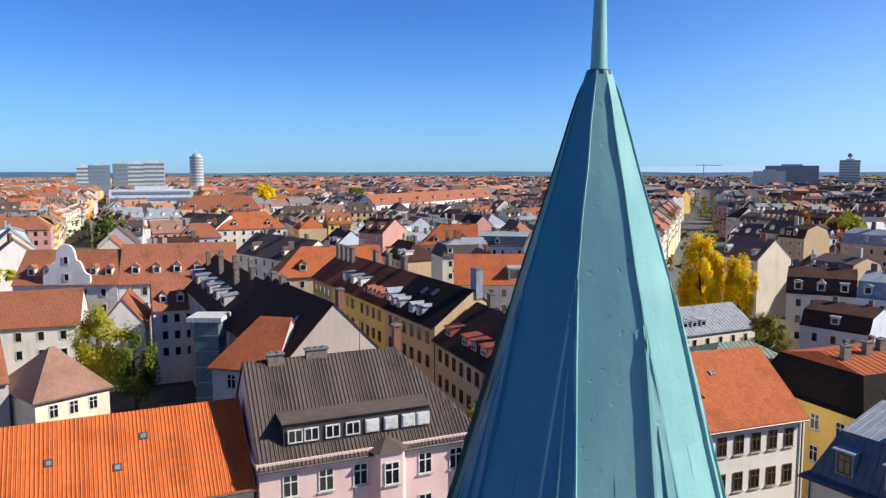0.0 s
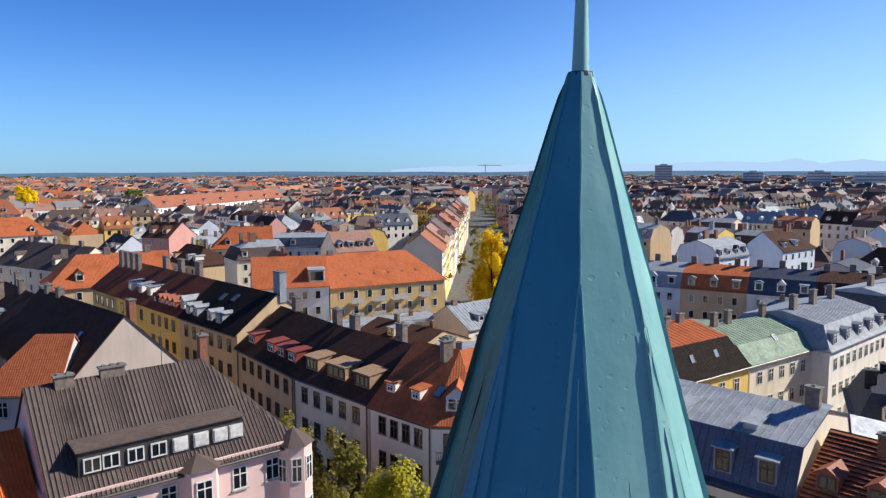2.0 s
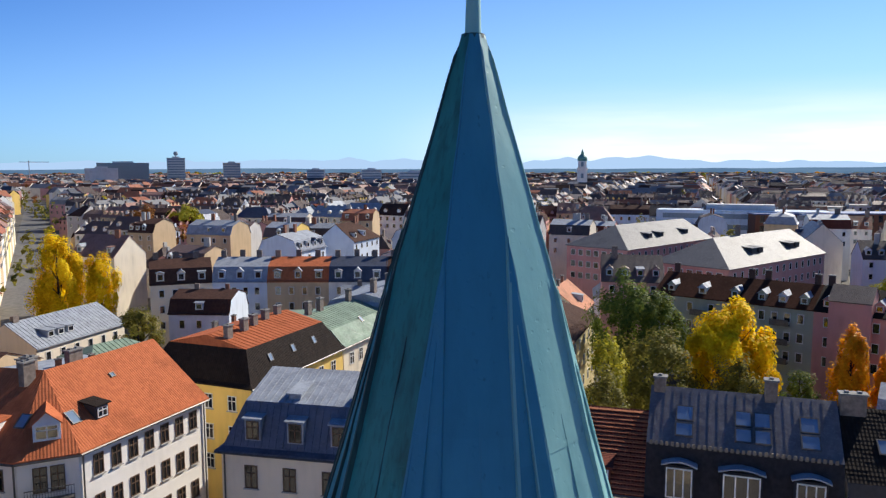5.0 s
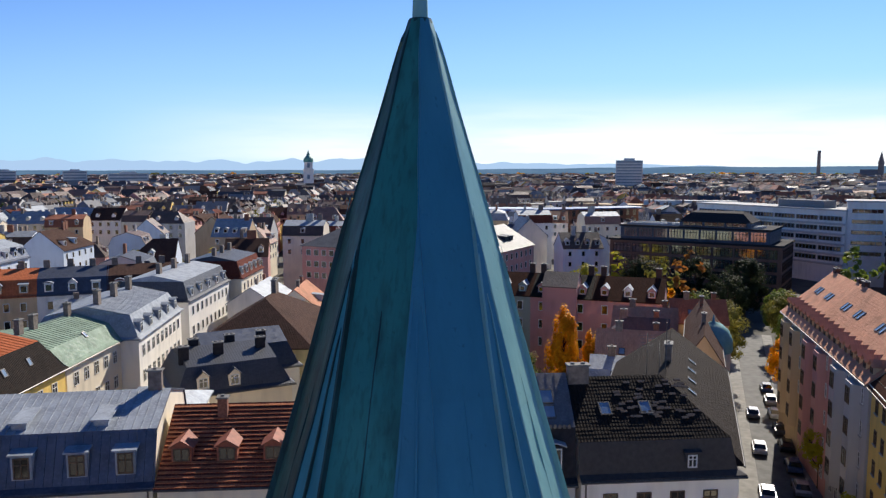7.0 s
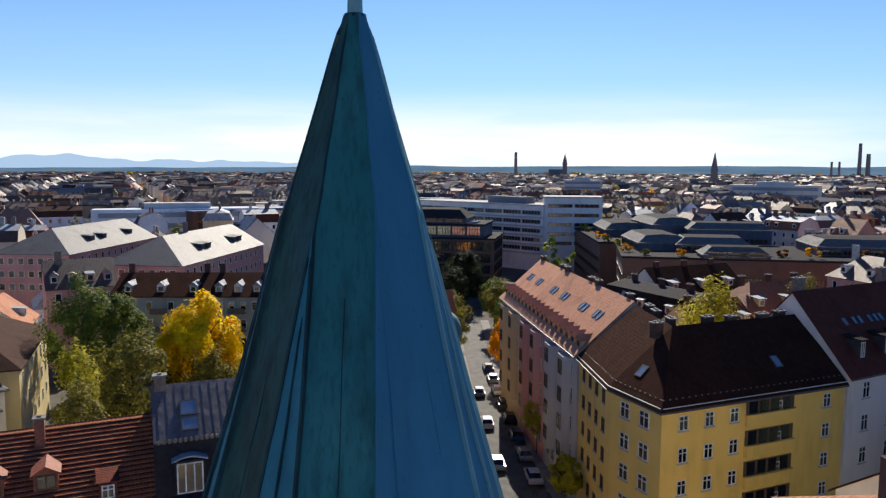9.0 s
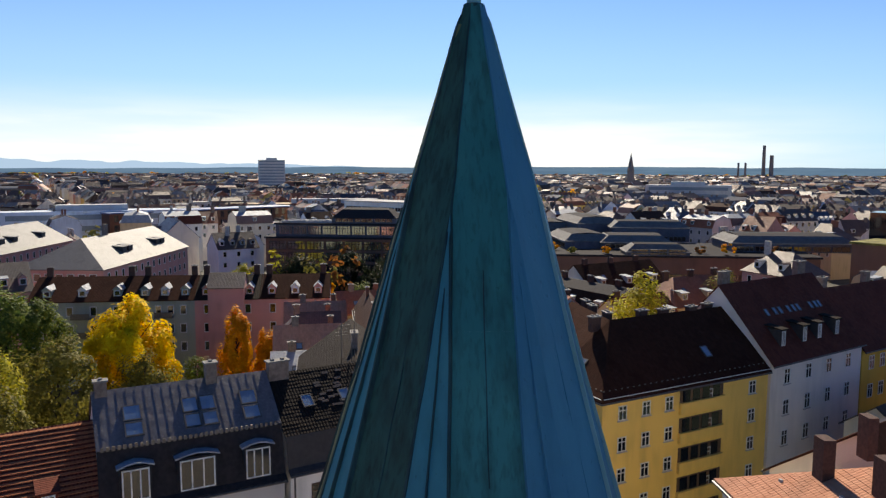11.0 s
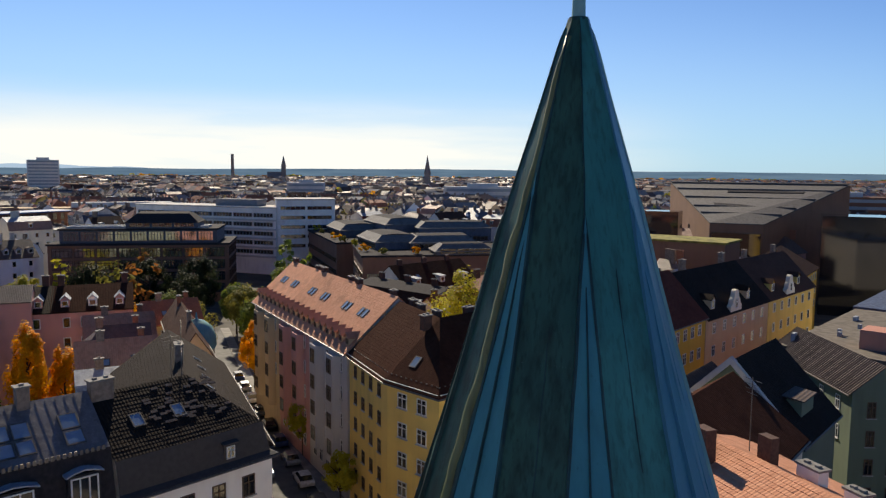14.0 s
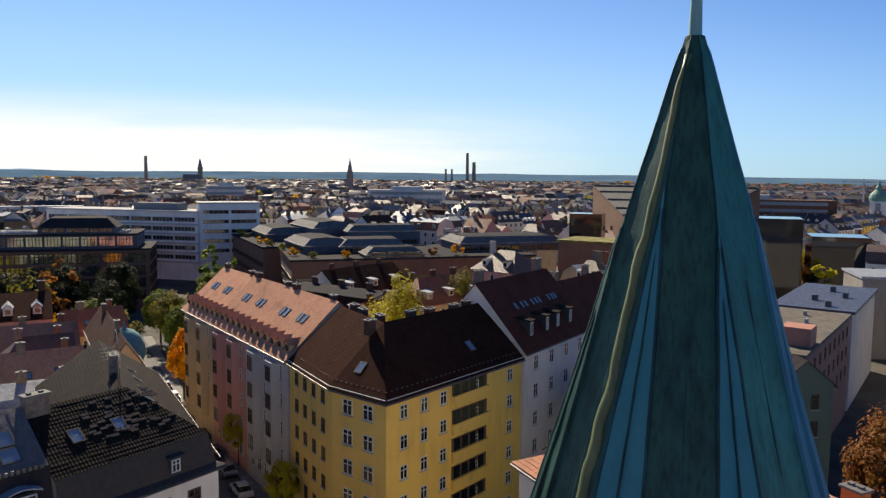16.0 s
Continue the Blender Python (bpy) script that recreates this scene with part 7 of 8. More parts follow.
def leaf_cloud(rng, rx, ry, z0, z1, count, size, clumps):
    """Leaves in clumps inside an uneven crown."""
    vs, fs = [], []
    cz, rz = (z0 + z1) / 2, (z1 - z0) / 2
    heads = []
    for k in range(clumps):
        a, c = rng.uniform(0, 2 * math.pi), rng.uniform(-0.9, 1.0)
        s = math.sqrt(max(0.0, 1 - c * c)) * rng.uniform(0.42, 1.0)
        g = rng.uniform(0.15, 0.34)
        heads.append((Vector((rx * s * math.cos(a), ry * s * math.sin(a), cz + rz * c * rng.uniform(0.6, 0.98))), g))
    for k in range(count):
        h, g = heads[k % clumps]
        d = Vector((rng.gauss(0, 1), rng.gauss(0, 1), rng.gauss(0, 1))).normalized() * rng.random() ** 0.4
        p = h + Vector((d.x * g * rx, d.y * g * ry, d.z * g * rz * 0.9))
        w = Vector((p.x / rx, p.y / ry, (p.z - cz) / rz))
        n = (w * 1.3 + d * 0.8 + Vector((rng.gauss(0, 0.4), rng.gauss(0, 0.4), rng.gauss(0.25, 0.4)))).normalized()
        x = n.orthogonal().normalized()
        y = n.cross(x)
        t = rng.uniform(0, math.pi)
        x, y = x * math.cos(t) + y * math.sin(t), y * math.cos(t) - x * math.sin(t)
        s = size * rng.uniform(0.6, 1.3)
        b = len(vs)
        vs += [tuple(p - x * s), tuple(p + y * s * 0.7 + n * s * 0.15), tuple(p + x * s), tuple(p - y * s * 0.7 + n * s * 0.1)]
        fs.append((b, b + 1, b + 2, b + 3))
    return vs, fs


def tree(x, y, top, rx, kind, seed, low=0.25, count=5200, size=0.24, ry=None, base=0.0):
    rng = random.Random(seed)
    ry = ry or rx
    root = thing("tree", x, y, base, f"{WORDS[kind]} broadleaf tree standing between the houses", "tree")
    bm = bmesh.new()
    h = top - base
    tube(bm, [(x, y, base), (x + 0.1, y, base + h * 0.3), (x - 0.1, y + 0.1, base + h * 0.7), (x, y, base + h * 0.9)], 0.032 * h * 0.6, 8, 0.05)
    for k in range(9):
        a = k * 2.4
        z = base + h * (0.28 + 0.055 * k)
        r = rx * rng.uniform(0.5, 0.8)
        tube(bm, [(x, y, z), (x + r * 0.5 * math.cos(a), y + r * 0.5 * math.sin(a), z + h * 0.09), (x + r * math.cos(a), y + r * math.sin(a), z + h * 0.2)], 0.1, 5, 0.03)
    part("trunk", bm, BARK, root)
    vs, fs = leaf_cloud(rng, rx, ry, base + h * low, top, int(count * 1.5), size * 0.85, 60)
    me = bpy.data.meshes.new("crown")
    me.from_pydata([(vx + x, vy + y, vz) for vx, vy, vz in vs], [], fs)
    part("crown", me, LEAVES[kind], root)
    return root


tree(54.6, 154.5, 24.3, 5.5, "gold", 1, 0.1, 18000, 0.26)
tree(61.2, 150.0, 20.6, 3.5, "gold", 3, 0.12, 9000, 0.26)
tree(54.4, 120.1, 13.5, 4.2, "olive", 4, 0.3)
tree(99.9, 51.2, 21.6, 6.0, "green", 5, 0.2, 9000, 0.26)
tree(105, 48, 18, 4.4, "green", 15, 0.2, 5000, 0.26)
tree(91.5, 32.0, 21.0, 5.6, "gold", 6, 0.15, 18000, 0.30)
tree(79.0, 36.0, 18.0, 5.8, "olive", 7, 0.2, 8000, 0.24)
tree(71.0, 38.5, 19.2, 2.6, "lime", 8, 0.2, 3000, 0.22)
tree(65.5, 36.0, 15.5, 3.6, "olive", 9, 0.2, 4500, 0.22)
tree(84, 28, 15, 4.2, "olive", 19, 0.2, 5000, 0.22)
tree(103.5, 20.5, 16.6, 2.6, "amber", 10, 0.15, 6720, 0.25)
tree(105.3, 16.4, 13.2, 2.2, "amber", 11, 0.15, 4800, 0.25)
tree(99, 25.5, 11, 2.6, "green", 12, 0.15, 3000, 0.2)
tree(2.2, 63.5, 15.6, 2.9, "olive", 13, 0.25, 5200, 0.2)
tree(5.6, 56.0, 15.8, 3.2, "olive", 14, 0.25, 6000, 0.2)
tree(9.3, 50.3, 15.4, 3.2, "lime", 16, 0.25, 6000, 0.2)
tree(0.5, 57.0, 13.2, 2.5, "amber", 17, 0.25, 6400, 0.25)
tree(-51.5, 100.5, 18.5, 4.4, "lime", 18, 0.3, 6000, 0.22)
tree(-45.5, 98.5, 16.5, 3.6, "green", 20, 0.3, 4000, 0.22)
tree(88.5, -13.0, 7.6, 1.9, "lime", 21, 0.35, 3500, 0.18)
tree(70.5, -13.8, 7.0, 1.8, "lime", 22, 0.35, 3000, 0.18)
tree(130, -1.0, 14.0, 4.6, "olive", 23, 0.2, 6000, 0.24)
tree(137, 2.5, 15.0, 4.6, "green", 24, 0.2, 6000, 0.25)
tree(122, -11.0, 11.6, 2.6, "amber", 25, 0.25, 5600, 0.22)
tree(158, 12, 13.5, 4.2, "amber", 26, 0.2, 5600, 0.33)
tree(193, -6, 15.5, 5.4, "dark", 27, 0.1, 6000, 0.3)
tree(180, -27, 13.5, 4.4, "lime", 28, 0.2, 5000, 0.26)
tree(170, -24, 15.0, 5.0, "green", 45, 0.2, 6000, 0.26)
tree(160, -21, 13.5, 4.2, "olive", 46, 0.2, 5000, 0.25)
tree(196, 6, 14.6, 5.8, "dark", 29, 0.1, 6000, 0.3)
tree(198, 20, 13.8, 5.6, "dark", 30, 0.1, 6000, 0.3)
tree(190, 33, 12.5, 5.0, "lime", 47, 0.15, 5000, 0.3)
tree(150, 22, 12.5, 4.4, "dark", 56, 0.15, 5000, 0.26)
tree(158, 31, 13.0, 4.6, "olive", 57, 0.2, 5000, 0.26)
tree(146, -14.2, 12.0, 3.8, "green", 51, 0.2, 5000, 0.24)
tree(156, -13.0, 13.0, 4.4, "olive", 52, 0.2, 5000, 0.25)
tree(168, -12.5, 12.0, 4.0, "green", 53, 0.2, 5000, 0.25)
tree(152, -1.5, 11.5, 3.6, "olive", 54, 0.2, 4500, 0.24)
tree(177, -2.0, 13.0, 4.6, "dark", 55, 0.15, 5000, 0.26)
tree(86.5, -34.0, 23.6, 5.2, "lime", 31, 0.25, 8000, 0.22)
tree(117.2, -60.5, 19.8, 4.2, "olive", 32, 0.2, 4000, 0.24)
tree(30.7, -54.5, 19.5, 3.6, "rust", 33, 0.25, 6000, 0.2)
tree(152, -196, 15.0, 5.5, "rust", 42, 0.15, 5000, 0.32)
tree(163, -212, 16.0, 6.0, "lime", 43, 0.15, 5000, 0.34)
tree(136, -186, 13.0, 4.5, "amber", 44, 0.15, 4000, 0.3)
tree(140, 290, 22.0, 9.0, "rust", 34, 0.15, 5000, 0.5)
tree(155.5, 284, 22.7, 9.0, "lime", 35, 0.15, 5000, 0.5)
tree(-70, 589, 25.0, 13.0, "green", 36, 0.1, 4500, 0.8)
tree(-117, 480, 29.0, 9.0, "gold", 37, 0.1, 7200, 0.88)
tree(-107, 231, 26.0, 6.0, "green", 38, 0.2, 4000, 0.4)
tree(-12, 226, 17.5, 6.0, "olive", 39, 0.2, 3500, 0.4)
tree(20, 250, 16.0, 6.0, "rust", 40, 0.2, 3500, 0.4)
tree(98, 100, 12, 5.0, "olive", 41, 0.2, 4000, 0.3)


def shrub(x, y, z, r, kind, seed):
    """A low bush that grows on a roof terrace."""
    vs, fs = leaf_cloud(random.Random(seed), r, r, 0.0, r * 1.3, 700, 0.22, 14)
    me = bpy.data.meshes.new("shrub")
    me.from_pydata([(a + x, b + y, c + z) for a, b, c in vs], [], fs)
    me.materials.append(LEAVES[kind])
    tagged(new("shrub", me), f"{WORDS[kind]} bush planted on the roof terrace", "shrub", "terrace planting")


for k, (x, y, r, kind) in enumerate(((258, -49.5, 1.6, "lime"), (246, -49, 1.3, "olive"), (222, -48, 1.8, "amber"), (212, -48, 1.5, "olive"), (200, -48.5, 1.4, "lime"), (184, -47, 1.7, "amber"), (176.5, -50, 1.3, "olive"), (174, -58, 1.4, "amber"), (172.5, -82, 1.6, "rust"), (170, -88, 2.2, "amber"), (168.5, -100, 1.7, "rust"), (196, -60, 2.0, "lime"))):
    shrub(x, y, 16.36, r, kind, 70 + k)


def woods(name, spots, label, kind, size, per):
    vs, fs = [], []
    rng = random.Random(len(spots))
    for x, y, r, h in spots:
        a, b = leaf_cloud(rng, r, r, 1.5, h, per, size * r / 5.0, 8)
        base = len(vs)
        vs += [(p[0] + x, p[1] + y, p[2]) for p in a]
        fs += [tuple(i + base for i in f) for f in b]
    me = bpy.data.meshes.new(name)
    me.from_pydata(vs, [], fs)
    me.materials.append(LEAVES[kind])
    return tagged(new(name, me), label, "trees", kind="stuff")


rng = random.Random(5)
for kind, n in (("green", 420), ("olive", 620), ("lime", 240), ("amber", 120), ("rust", 240)):
    spots = []
    while len(spots) < n:
        az, r = radians(rng.uniform(-45, 160)), rng.uniform(0.0, 1.0) ** 1.1 * 2900 + 130
        x, y = r * math.sin(az), r * math.cos(az)
        if r < 420 and taken(x, y, 6):
            continue
        if 45 < x < 175 and -17 < y < 0:
            continue
        spots.append((x, y, rng.uniform(4, 7), rng.uniform(14, 21)))
    # groves among the far quarters and along the horizon
    for az0, az1, r0, r1, m in ((48, 76, 1000, 1700, 26), (100, 112, 620, 980, 22), (-12, -3, 820, 960, 6), (-45, 165, 2300, 4200, 120)):
        for k in range(m):
            az, r = radians(rng.uniform(az0, az1)), rng.uniform(r0, r1)
            spots.append((r * math.sin(az), r * math.cos(az), rng.uniform(7, 12) if r < 2000 else rng.uniform(18, 40), rng.uniform(14, 20)))
    woods("yard_trees", spots, f"{WORDS[kind]} trees scattered among the distant roofs", kind, 0.8, 110)

# ---- landmarks near the horizon ----
CONCRETE = plaster("pale_concrete", (0.55, 0.55, 0.54))
# Facade glass paled to blue-grey, with haze put into its colour.
HAZY_GLASS = plain("hazy_facade_glass", (0.22, 0.28, 0.33), 0.3)
VERDIGRIS = plain("verdigris", (0.13, 0.33, 0.27), 0.6)
# Brick of far stacks and spires, lightened by haze in the colour.
HAZY_BRICK = plain("hazy_stack_brick", (0.26, 0.22, 0.20), 0.9)


def block(x, y, w, d, h, wall, label, floors=0, base=0.0, turn=None, name="tower_block", category="tower block", bands=True):
    """A slab or tower facing the spire, with its window bands."""
    az = math.degrees(math.atan2(x, y)) if turn is None else turn
    m = pose(x, y, 0, 0, 0, -az)
    root = thing(name, x, y, base, label, category)
    bm = bmesh.new()
    box(bm, -w / 2, -d / 2, base, w / 2, d / 2, h, m)
    part("wall", bm, wall, root)
    for f in range(floors):
        z = h - (h - base) * (f + 0.75) / floors
        bm = bmesh.new()
        box(bm, -w / 2 + 0.04 * w, -d / 2 - 0.3, z, w / 2 - 0.04 * w, d / 2 + 0.3, z + (h - base) / floors * 0.45, m)
        part("window_band", bm, HAZY_GLASS, root)
    bm = bmesh.new()
    box(bm, -w * 0.2, -d * 0.25, h, w * 0.2, d * 0.25, h + 2.5, m)
    part("roof_plant", bm, CONCRETE, root)
    return root, m


def round_tower(x, y, r, h, label):
    root = thing("round_tower", x, y, 0, label, "tower")
    bm = bmesh.new()
    tube(bm, [(x, y, 0), (x, y, h)], r, 20)
    part("wall", bm, CONCRETE, root)
    for k in range(9):
        bm = bmesh.new()
        z = h - 3.0 - k * 4.0
        tube(bm, [(x, y, z), (x, y, z + 1.6)], r + 0.3, 20)
        part("window_band", bm, HAZY_GLASS, root)
    bm = bmesh.new()
    tube(bm, [(x, y, h), (x, y, h + 3.5)], r * 0.6, 14)
    tube(bm, [(x, y, h + 3.5), (x, y, h + 9)], 0.7, 6)
    part("mast", bm, CONCRETE, root)


def spire_church(x, y, top, body, w, label, mat, roofmat, onion=False):
    root = thing("church", x, y, 0, label, "church")
    az = math.degrees(math.atan2(x, y))
    m = pose(x, y, 0, 0, 0, -az)
    bm = bmesh.new()
    box(bm, -w / 2, -w / 2, 0, w / 2, w / 2, body, m)
    part("tower_wall", bm, mat, root)
    if onion:
        bm = bmesh.new()
        box(bm, -w * 0.58, -w * 0.58, body, w * 0.58, w * 0.58, body + w * 0.1, m)
        box(bm, -w * 0.42, -w * 0.42, body + w * 0.1, w * 0.42, w * 0.42, body + w * 0.8, m)
        part("belfry", bm, mat, root)
        bm = bmesh.new()
        prof = [(0.46, 0.0), (0.5, 0.25), (0.44, 0.5), (0.28, 0.72), (0.16, 0.85), (0.18, 1.0), (0.1, 1.15), (0.02, 1.5)]
        rings = [[bm.verts.new((x + w * r * math.cos(2 * math.pi * i / 14), y + w * r * math.sin(2 * math.pi * i / 14), body + w * (0.8 + z * 0.8))) for i in range(14)] for r, z in prof]
        for a, b in zip(rings, rings[1:]):
            for i in range(14):
                bm.faces.new((a[i], a[(i + 1) % 14], b[(i + 1) % 14], b[i]))
        part("dome", bm, roofmat, root)
        for z in (body - w * 0.9, body + w * 0.25):
            bm = bmesh.new()
            box(bm, -w * 0.13, -w * 0.62, z, w * 0.13, w * 0.62, z + w * 0.45, m)
            part("sound_opening", bm, HAZY_GLASS, root)
    else:
        bm = bmesh.new()
        lo = [bm.verts.new((x + w * 0.62 * math.cos(math.pi * i / 4), y + w * 0.62 * math.sin(math.pi * i / 4), body)) for i in range(8)]
        tp = bm.verts.new((x, y, top))
        for i in range(8):
            bm.faces.new((lo[i], lo[(i + 1) % 8], tp))
        part("spire", bm, roofmat, root)
        bm = bmesh.new()
        a, l = w * 0.8, w * 3.6
        vs = [bm.verts.new(m @ Vector(v)) for v in ((-l, -a, 0), (-w / 2, -a, 0), (-w / 2, a, 0), (-l, a, 0), (-l, -a, body * 0.45), (-w / 2, -a, body * 0.45), (-w / 2, a, body * 0.45), (-l, a, body * 0.45), (-l, 0, body * 0.7), (-w / 2, 0, body * 0.7))]
        for f in ((0, 1, 5, 4), (2, 3, 7, 6), (4, 5, 9, 8), (6, 7, 8, 9), (1, 2, 6, 9, 5), (3, 0, 4, 8, 7)):
            bm.faces.new([vs[i] for i in f])
        part("nave", bm, roofmat, root)


def chimney_stack(x, y, top, r):
    root = thing("factory_chimney", x, y, 0, "tall slender factory chimney above the far roofs", "chimney")
    bm = bmesh.new()
    tube(bm, [(x, y, 0), (x, y, top)], r * 1.3, 14, r)
    part("shaft", bm, HAZY_BRICK, root)


for x, y, wd, h, mat in ((-466.6, 968.2, 18, 44, CONCRETE), (-449.7, 976, 28, 46, HAZY_GLASS), (-424.9, 987, 24, 48, HAZY_GLASS), (-408.4, 993.9, 23, 49, CONCRETE), (-388.2, 1001.9, 30, 50, CONCRETE)):
    block(x, y, wd * 0.92, 22, h, mat, "high-rise slab of glass and concrete on the horizon", 9)
round_tower(-336.7, 1020, 9, 58, "round white high-rise tower with a mast")
block(-203, 514, 54, 14, 25.5, PALEBLUE, "long grey office slab behind the houses", 6, name="office_block")
block(711, 1313, 32, 26, 57, CONCRETE, "high-rise with a round sign on its roof", 12)
bm = bmesh.new()
bmesh.ops.create_uvsphere(bm, u_segments=14, v_segments=10, radius=4.2, matrix=Matrix.Translation((711, 1313, 65)))
sign = thing("roof_sign", 711, 1313, 59.5, "round dark sign on a mast above the high-rise", "sign")
part("globe", bm, HAZY_GLASS, sign)
bm = bmesh.new()
tube(bm, [(711, 1313, 59.5), (711, 1313, 62)], 1.0, 8)
part("mast", bm, CONCRETE, sign)
block(587, 1264, 82, 24, 47, HAZY_GLASS, "wide glass office building on the horizon", 6)
# Grey render paints the haze over this brown block.
block(798, 1263, 32, 26, 48, GREYW, "brown high-rise on the horizon", 10)
block(803, 1014, 30, 16, 35, CONCRETE, "white apartment slab on the horizon", 8)
block(875, 953, 34, 16, 35, CONCRETE, "white apartment slab on the horizon", 8)
block(930, 900, 60, 16, 31, CONCRETE, "low white apartment slab", 6)
block(500, 1150, 46, 30, 38, CONCRETE, "pale windowless block on the horizon", 0)
spire_church(847.6, 518.3, 60, 36, 13, "white baroque church tower with a green dome", WHITE, VERDIGRIS, onion=True)
block(886, 113, 30, 26, 47, CONCRETE, "grey high-rise with balconies", 14)
chimney_stack(2183, -203, 84, 4.0)
spire_church(2363, -374, 86, 50, 14, "brick church with a slender spire far off", HAZY_BRICK, HAZY_BRICK)
spire_church(1028, -369, 62, 34, 9, "dark red brick church with a tall spire", HAZY_BRICK, HAZY_BRICK)
chimney_stack(2185, -1200, 113, 4.5)
chimney_stack(2174, -1219, 83, 5.5)
chimney_stack(2205, -1130, 60, 3.0)
chimney_stack(2200, -1150, 60, 3.0)
block(683, -126, 34, 16, 27, CONCRETE, "white office slab with a grid front", 6, name="office_block")
block(548, -243, 62, 18, 26, CONCRETE, "white hospital block behind the trees", 5, name="office_block")
block(300, -330, 110, 20, 26, BRICKW, "long red brick office block with rows of windows", 7, name="office_block")
block(330, 120, 70, 16, 19, PALEBLUE, "low blue-grey office wing", 4, name="office_block")
block(420, 20, 120, 16, 18, TAN, "long ochre barracks block", 4, name="office_block")
spire_church(238.3, -371.8, 34, 19, 9, "white water tower with a green lantern roof", WHITE, VERDIGRIS, onion=True)

# concert hall with its great sloping roof
HALLROOF = sheet_metal("hall_roof", (0.085, 0.08, 0.08), rough=0.7, metal=0.0)
hall = thing("concert_hall", 190, -160, 0, "brown brick concert hall with a great sloping grey roof", "hall")
bm = bmesh.new()
A0, B0, C0, D0 = Vector((168, -146, 0)), Vector((157.5, -156, 0)), Vector((160, -191, 0)), Vector((212, -166, 0))
lo = [bm.verts.new((p.x, p.y, 0)) for p in (A0, B0, C0, D0)]
hi = [bm.verts.new((p.x, p.y, z)) for p, z in ((A0, 23), (B0, 23), (C0, 34), (D0, 34))]
for i in range(4):
    j = (i + 1) % 4
    bm.faces.new((lo[i], lo[j], hi[j], hi[i]))
bmesh.ops.recalc_face_normals(bm, faces=bm.faces)
part("wall", bm, plaster("hall_brick", (0.20, 0.11, 0.07)), hall)
bm = bmesh.new()
up = [Vector((p.x, p.y, z)) for p, z in ((A0, 23.3), (B0, 23.3), (C0, 34.4), (D0, 34.4))]
f = [bm.verts.new(p) for p in up]
g = [bm.verts.new(p - Vector((0, 0, 0.25))) for p in up]
bm.faces.new(f)
for i in range(4):
    j = (i + 1) % 4
    bm.faces.new((f[j], f[i], g[i], g[j]))
part("roof", bm, HALLROOF, hall)
for a0, a1, t in ((0.22, 0.85, 0.38), (0.35, 0.85, 0.72)):
    bm = bmesh.new()
    p = [up[0].lerp(up[3], t).lerp(up[1].lerp(up[2], t), k) for k in (a0, a1)]
    q = [up[0].lerp(up[3], t + 0.09).lerp(up[1].lerp(up[2], t + 0.09), k) for k in (a0, a1)]
    vs = [bm.verts.new(v + Vector((0, 0, 0.05))) for v in (p[0], p[1], q[1], q[0])]
    vt = [bm.verts.new(v + Vector((0, 0, h))) for v, h in ((p[0], 0.5), (p[1], 0.5), (q[1], 0.1), (q[0], 0.1))]
    bm.faces.new(vt)
    for i in range(4):
        bm.faces.new((vs[i], vs[(i + 1) % 4], vt[(i + 1) % 4], vt[i]))
    part("roof_light", bm, DARKROOF, hall)
for t in (0.2, 0.36, 0.58, 0.8, 0.97):
    bm = bmesh.new()
    p, q = up[0].lerp(up[3], t), up[1].lerp(up[2], t)
    e = (up[3] - up[0]).normalized() * 0.5
    box_v = [bm.verts.new(v) for v in (p, q, q + e, p + e, p + Vector((0, 0, 0.55)), q + Vector((0, 0, 0.55)), q + e + Vector((0, 0, 0.55)), p + e + Vector((0, 0, 0.55)))]
    for f in ((4, 5, 6, 7), (0, 1, 5, 4), (1, 2, 6, 5), (2, 3, 7, 6), (3, 0, 4, 7)):
        bm.faces.new([box_v[i] for i in f])
    part("roof_step", bm, HALLROOF, hall)
bm = bmesh.new()
box(bm, -6.6, 0.05, 14, 6.6, 0.6, 20.5, pose(162.75, -151, 0, 0, 0, 43.6))
part("foyer_glazing", bm, GLASS, hall)
for x, y, w, d, top in ((184, -142, 10, 9, 26), (141, -172, 17, 14, 26.5), (128, -184, 14, 14, 22)):
    bm = bmesh.new()
    box(bm, -w / 2, -d / 2, 0, w / 2, d / 2, top, pose(x, y, 0, 0, 0, 43.6))
    part("annex", bm, hall.children[0].data.materials[0], hall)

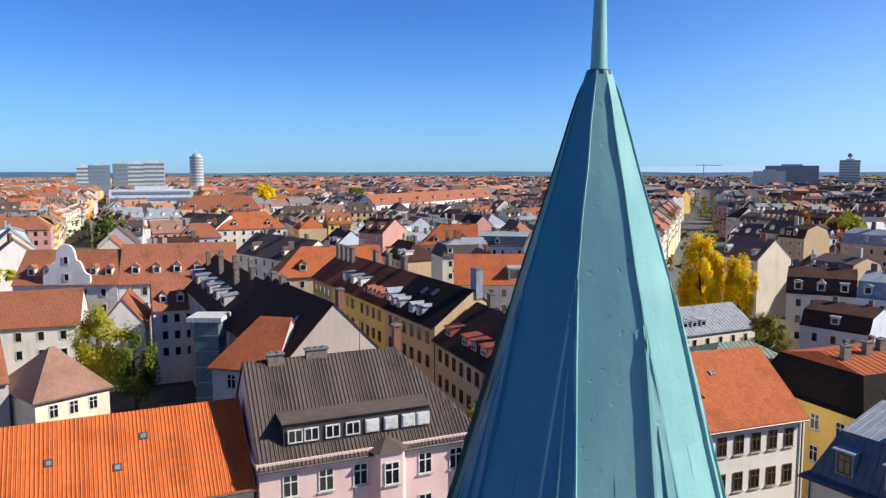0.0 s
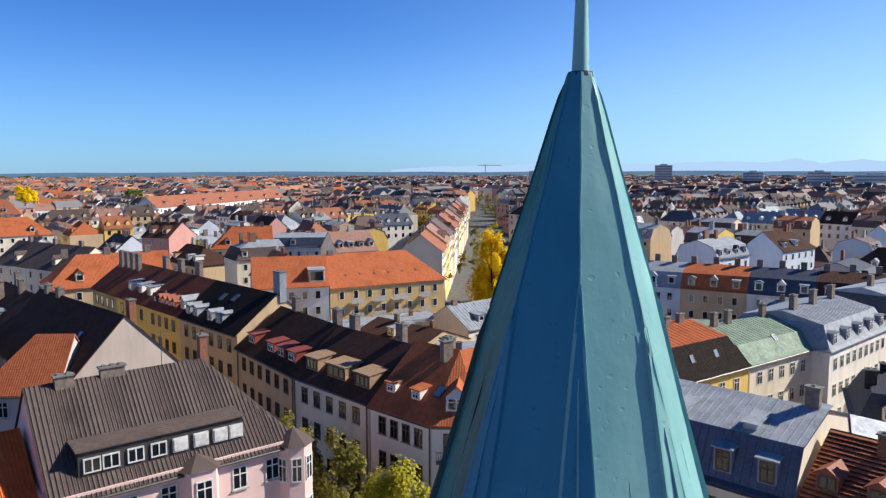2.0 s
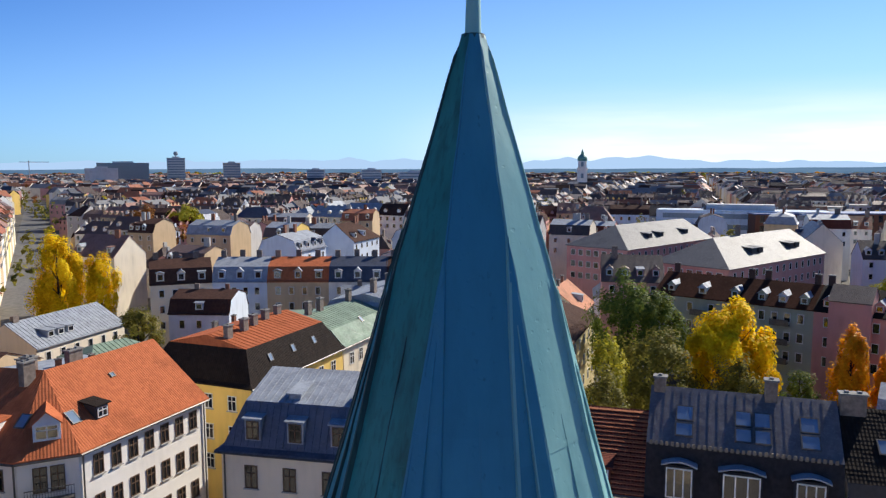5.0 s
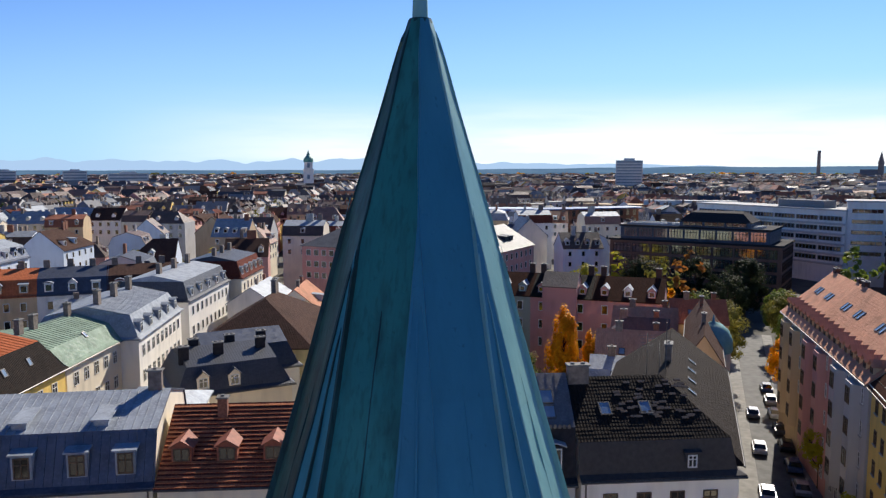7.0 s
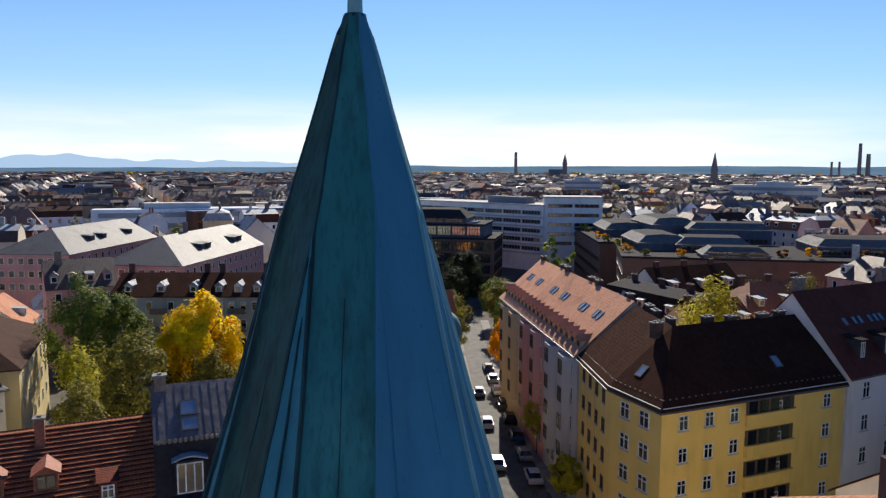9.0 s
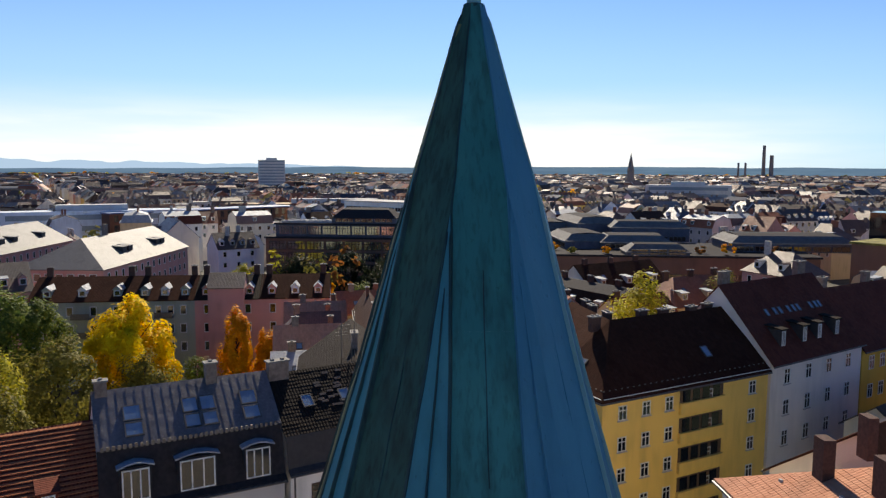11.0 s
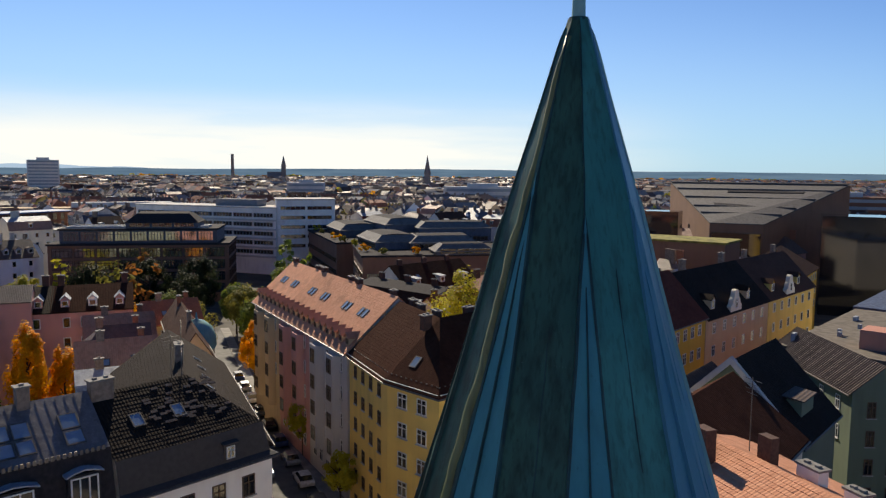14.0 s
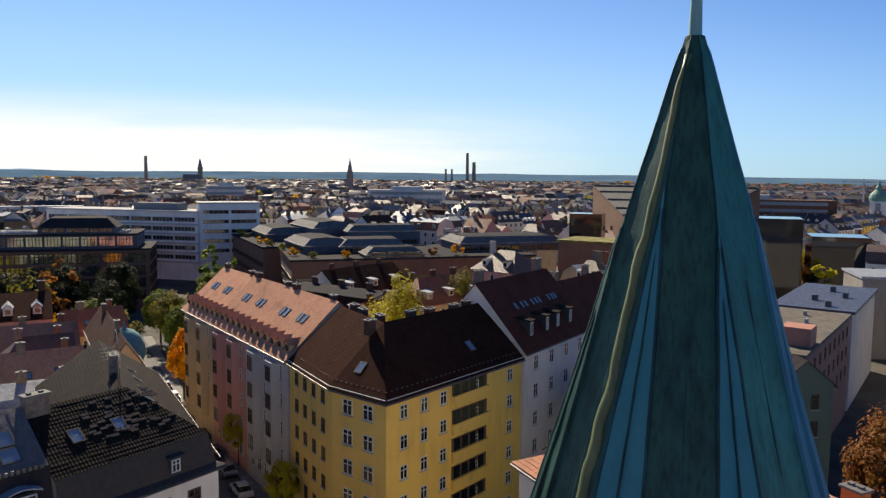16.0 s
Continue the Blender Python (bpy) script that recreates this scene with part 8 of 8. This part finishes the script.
# cranes
for x, y, h in ((520, 1500, 52), (383, -576, 38)):
    root = thing("tower_crane", x, y, 0, "slender tower crane beyond the roofs", "crane")
    az = math.degrees(math.atan2(x, y))
    m = pose(x, y, 0, 0, 0, -az)
    bm = bmesh.new()
    box(bm, -0.7, -0.7, 0, 0.7, 0.7, h, m)
    part("mast", bm, CONCRETE, root)
    bm = bmesh.new()
    box(bm, -16, -0.5, h - 3, 34, 0.5, h - 2, m)
    part("jib", bm, CONCRETE, root)

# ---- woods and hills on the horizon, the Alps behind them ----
# Glowing backdrop for the far woods, haze blue put into its colour.
HILLS, nt, b = principled("distant_woods_haze")
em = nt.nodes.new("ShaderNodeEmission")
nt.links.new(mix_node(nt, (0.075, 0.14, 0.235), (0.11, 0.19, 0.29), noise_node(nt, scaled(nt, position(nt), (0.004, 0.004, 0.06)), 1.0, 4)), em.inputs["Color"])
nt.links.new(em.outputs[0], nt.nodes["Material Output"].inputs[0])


def ring_wall(name, r, heights, mat, label, a0, a1, n):
    bm = bmesh.new()
    prev = None
    for k in range(n + 1):
        az = radians(a0 + (a1 - a0) * k / n)
        p = Vector((r * math.sin(az), r * math.cos(az), 0))
        a, b = bm.verts.new(p), bm.verts.new(p + Vector((0, 0, heights(k / n))))
        c = bm.verts.new(p * 1.01)
        if prev:
            bm.faces.new((prev[0], a, b, prev[1]))
            bm.faces.new((prev[1], b, c, prev[2]))
        prev = (a, b, c)
    ob = new(name, mesh_of(name, bm))
    ob.data.materials.append(mat)
    return tagged(ob, label, "backdrop", kind="structure")


def hill(t):
    return 33 + 16 * max(0.0, math.sin(math.pi * (t * 240 - 60 - 70) / 90)) + 8 * noise.noise(Vector((t * 9, 0.3, 0))) + 5 * noise.noise(Vector((t * 60, 1.3, 0)))


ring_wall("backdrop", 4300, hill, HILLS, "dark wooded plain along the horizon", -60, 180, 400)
# The mountains glow by themselves too, in a pale haze blue.
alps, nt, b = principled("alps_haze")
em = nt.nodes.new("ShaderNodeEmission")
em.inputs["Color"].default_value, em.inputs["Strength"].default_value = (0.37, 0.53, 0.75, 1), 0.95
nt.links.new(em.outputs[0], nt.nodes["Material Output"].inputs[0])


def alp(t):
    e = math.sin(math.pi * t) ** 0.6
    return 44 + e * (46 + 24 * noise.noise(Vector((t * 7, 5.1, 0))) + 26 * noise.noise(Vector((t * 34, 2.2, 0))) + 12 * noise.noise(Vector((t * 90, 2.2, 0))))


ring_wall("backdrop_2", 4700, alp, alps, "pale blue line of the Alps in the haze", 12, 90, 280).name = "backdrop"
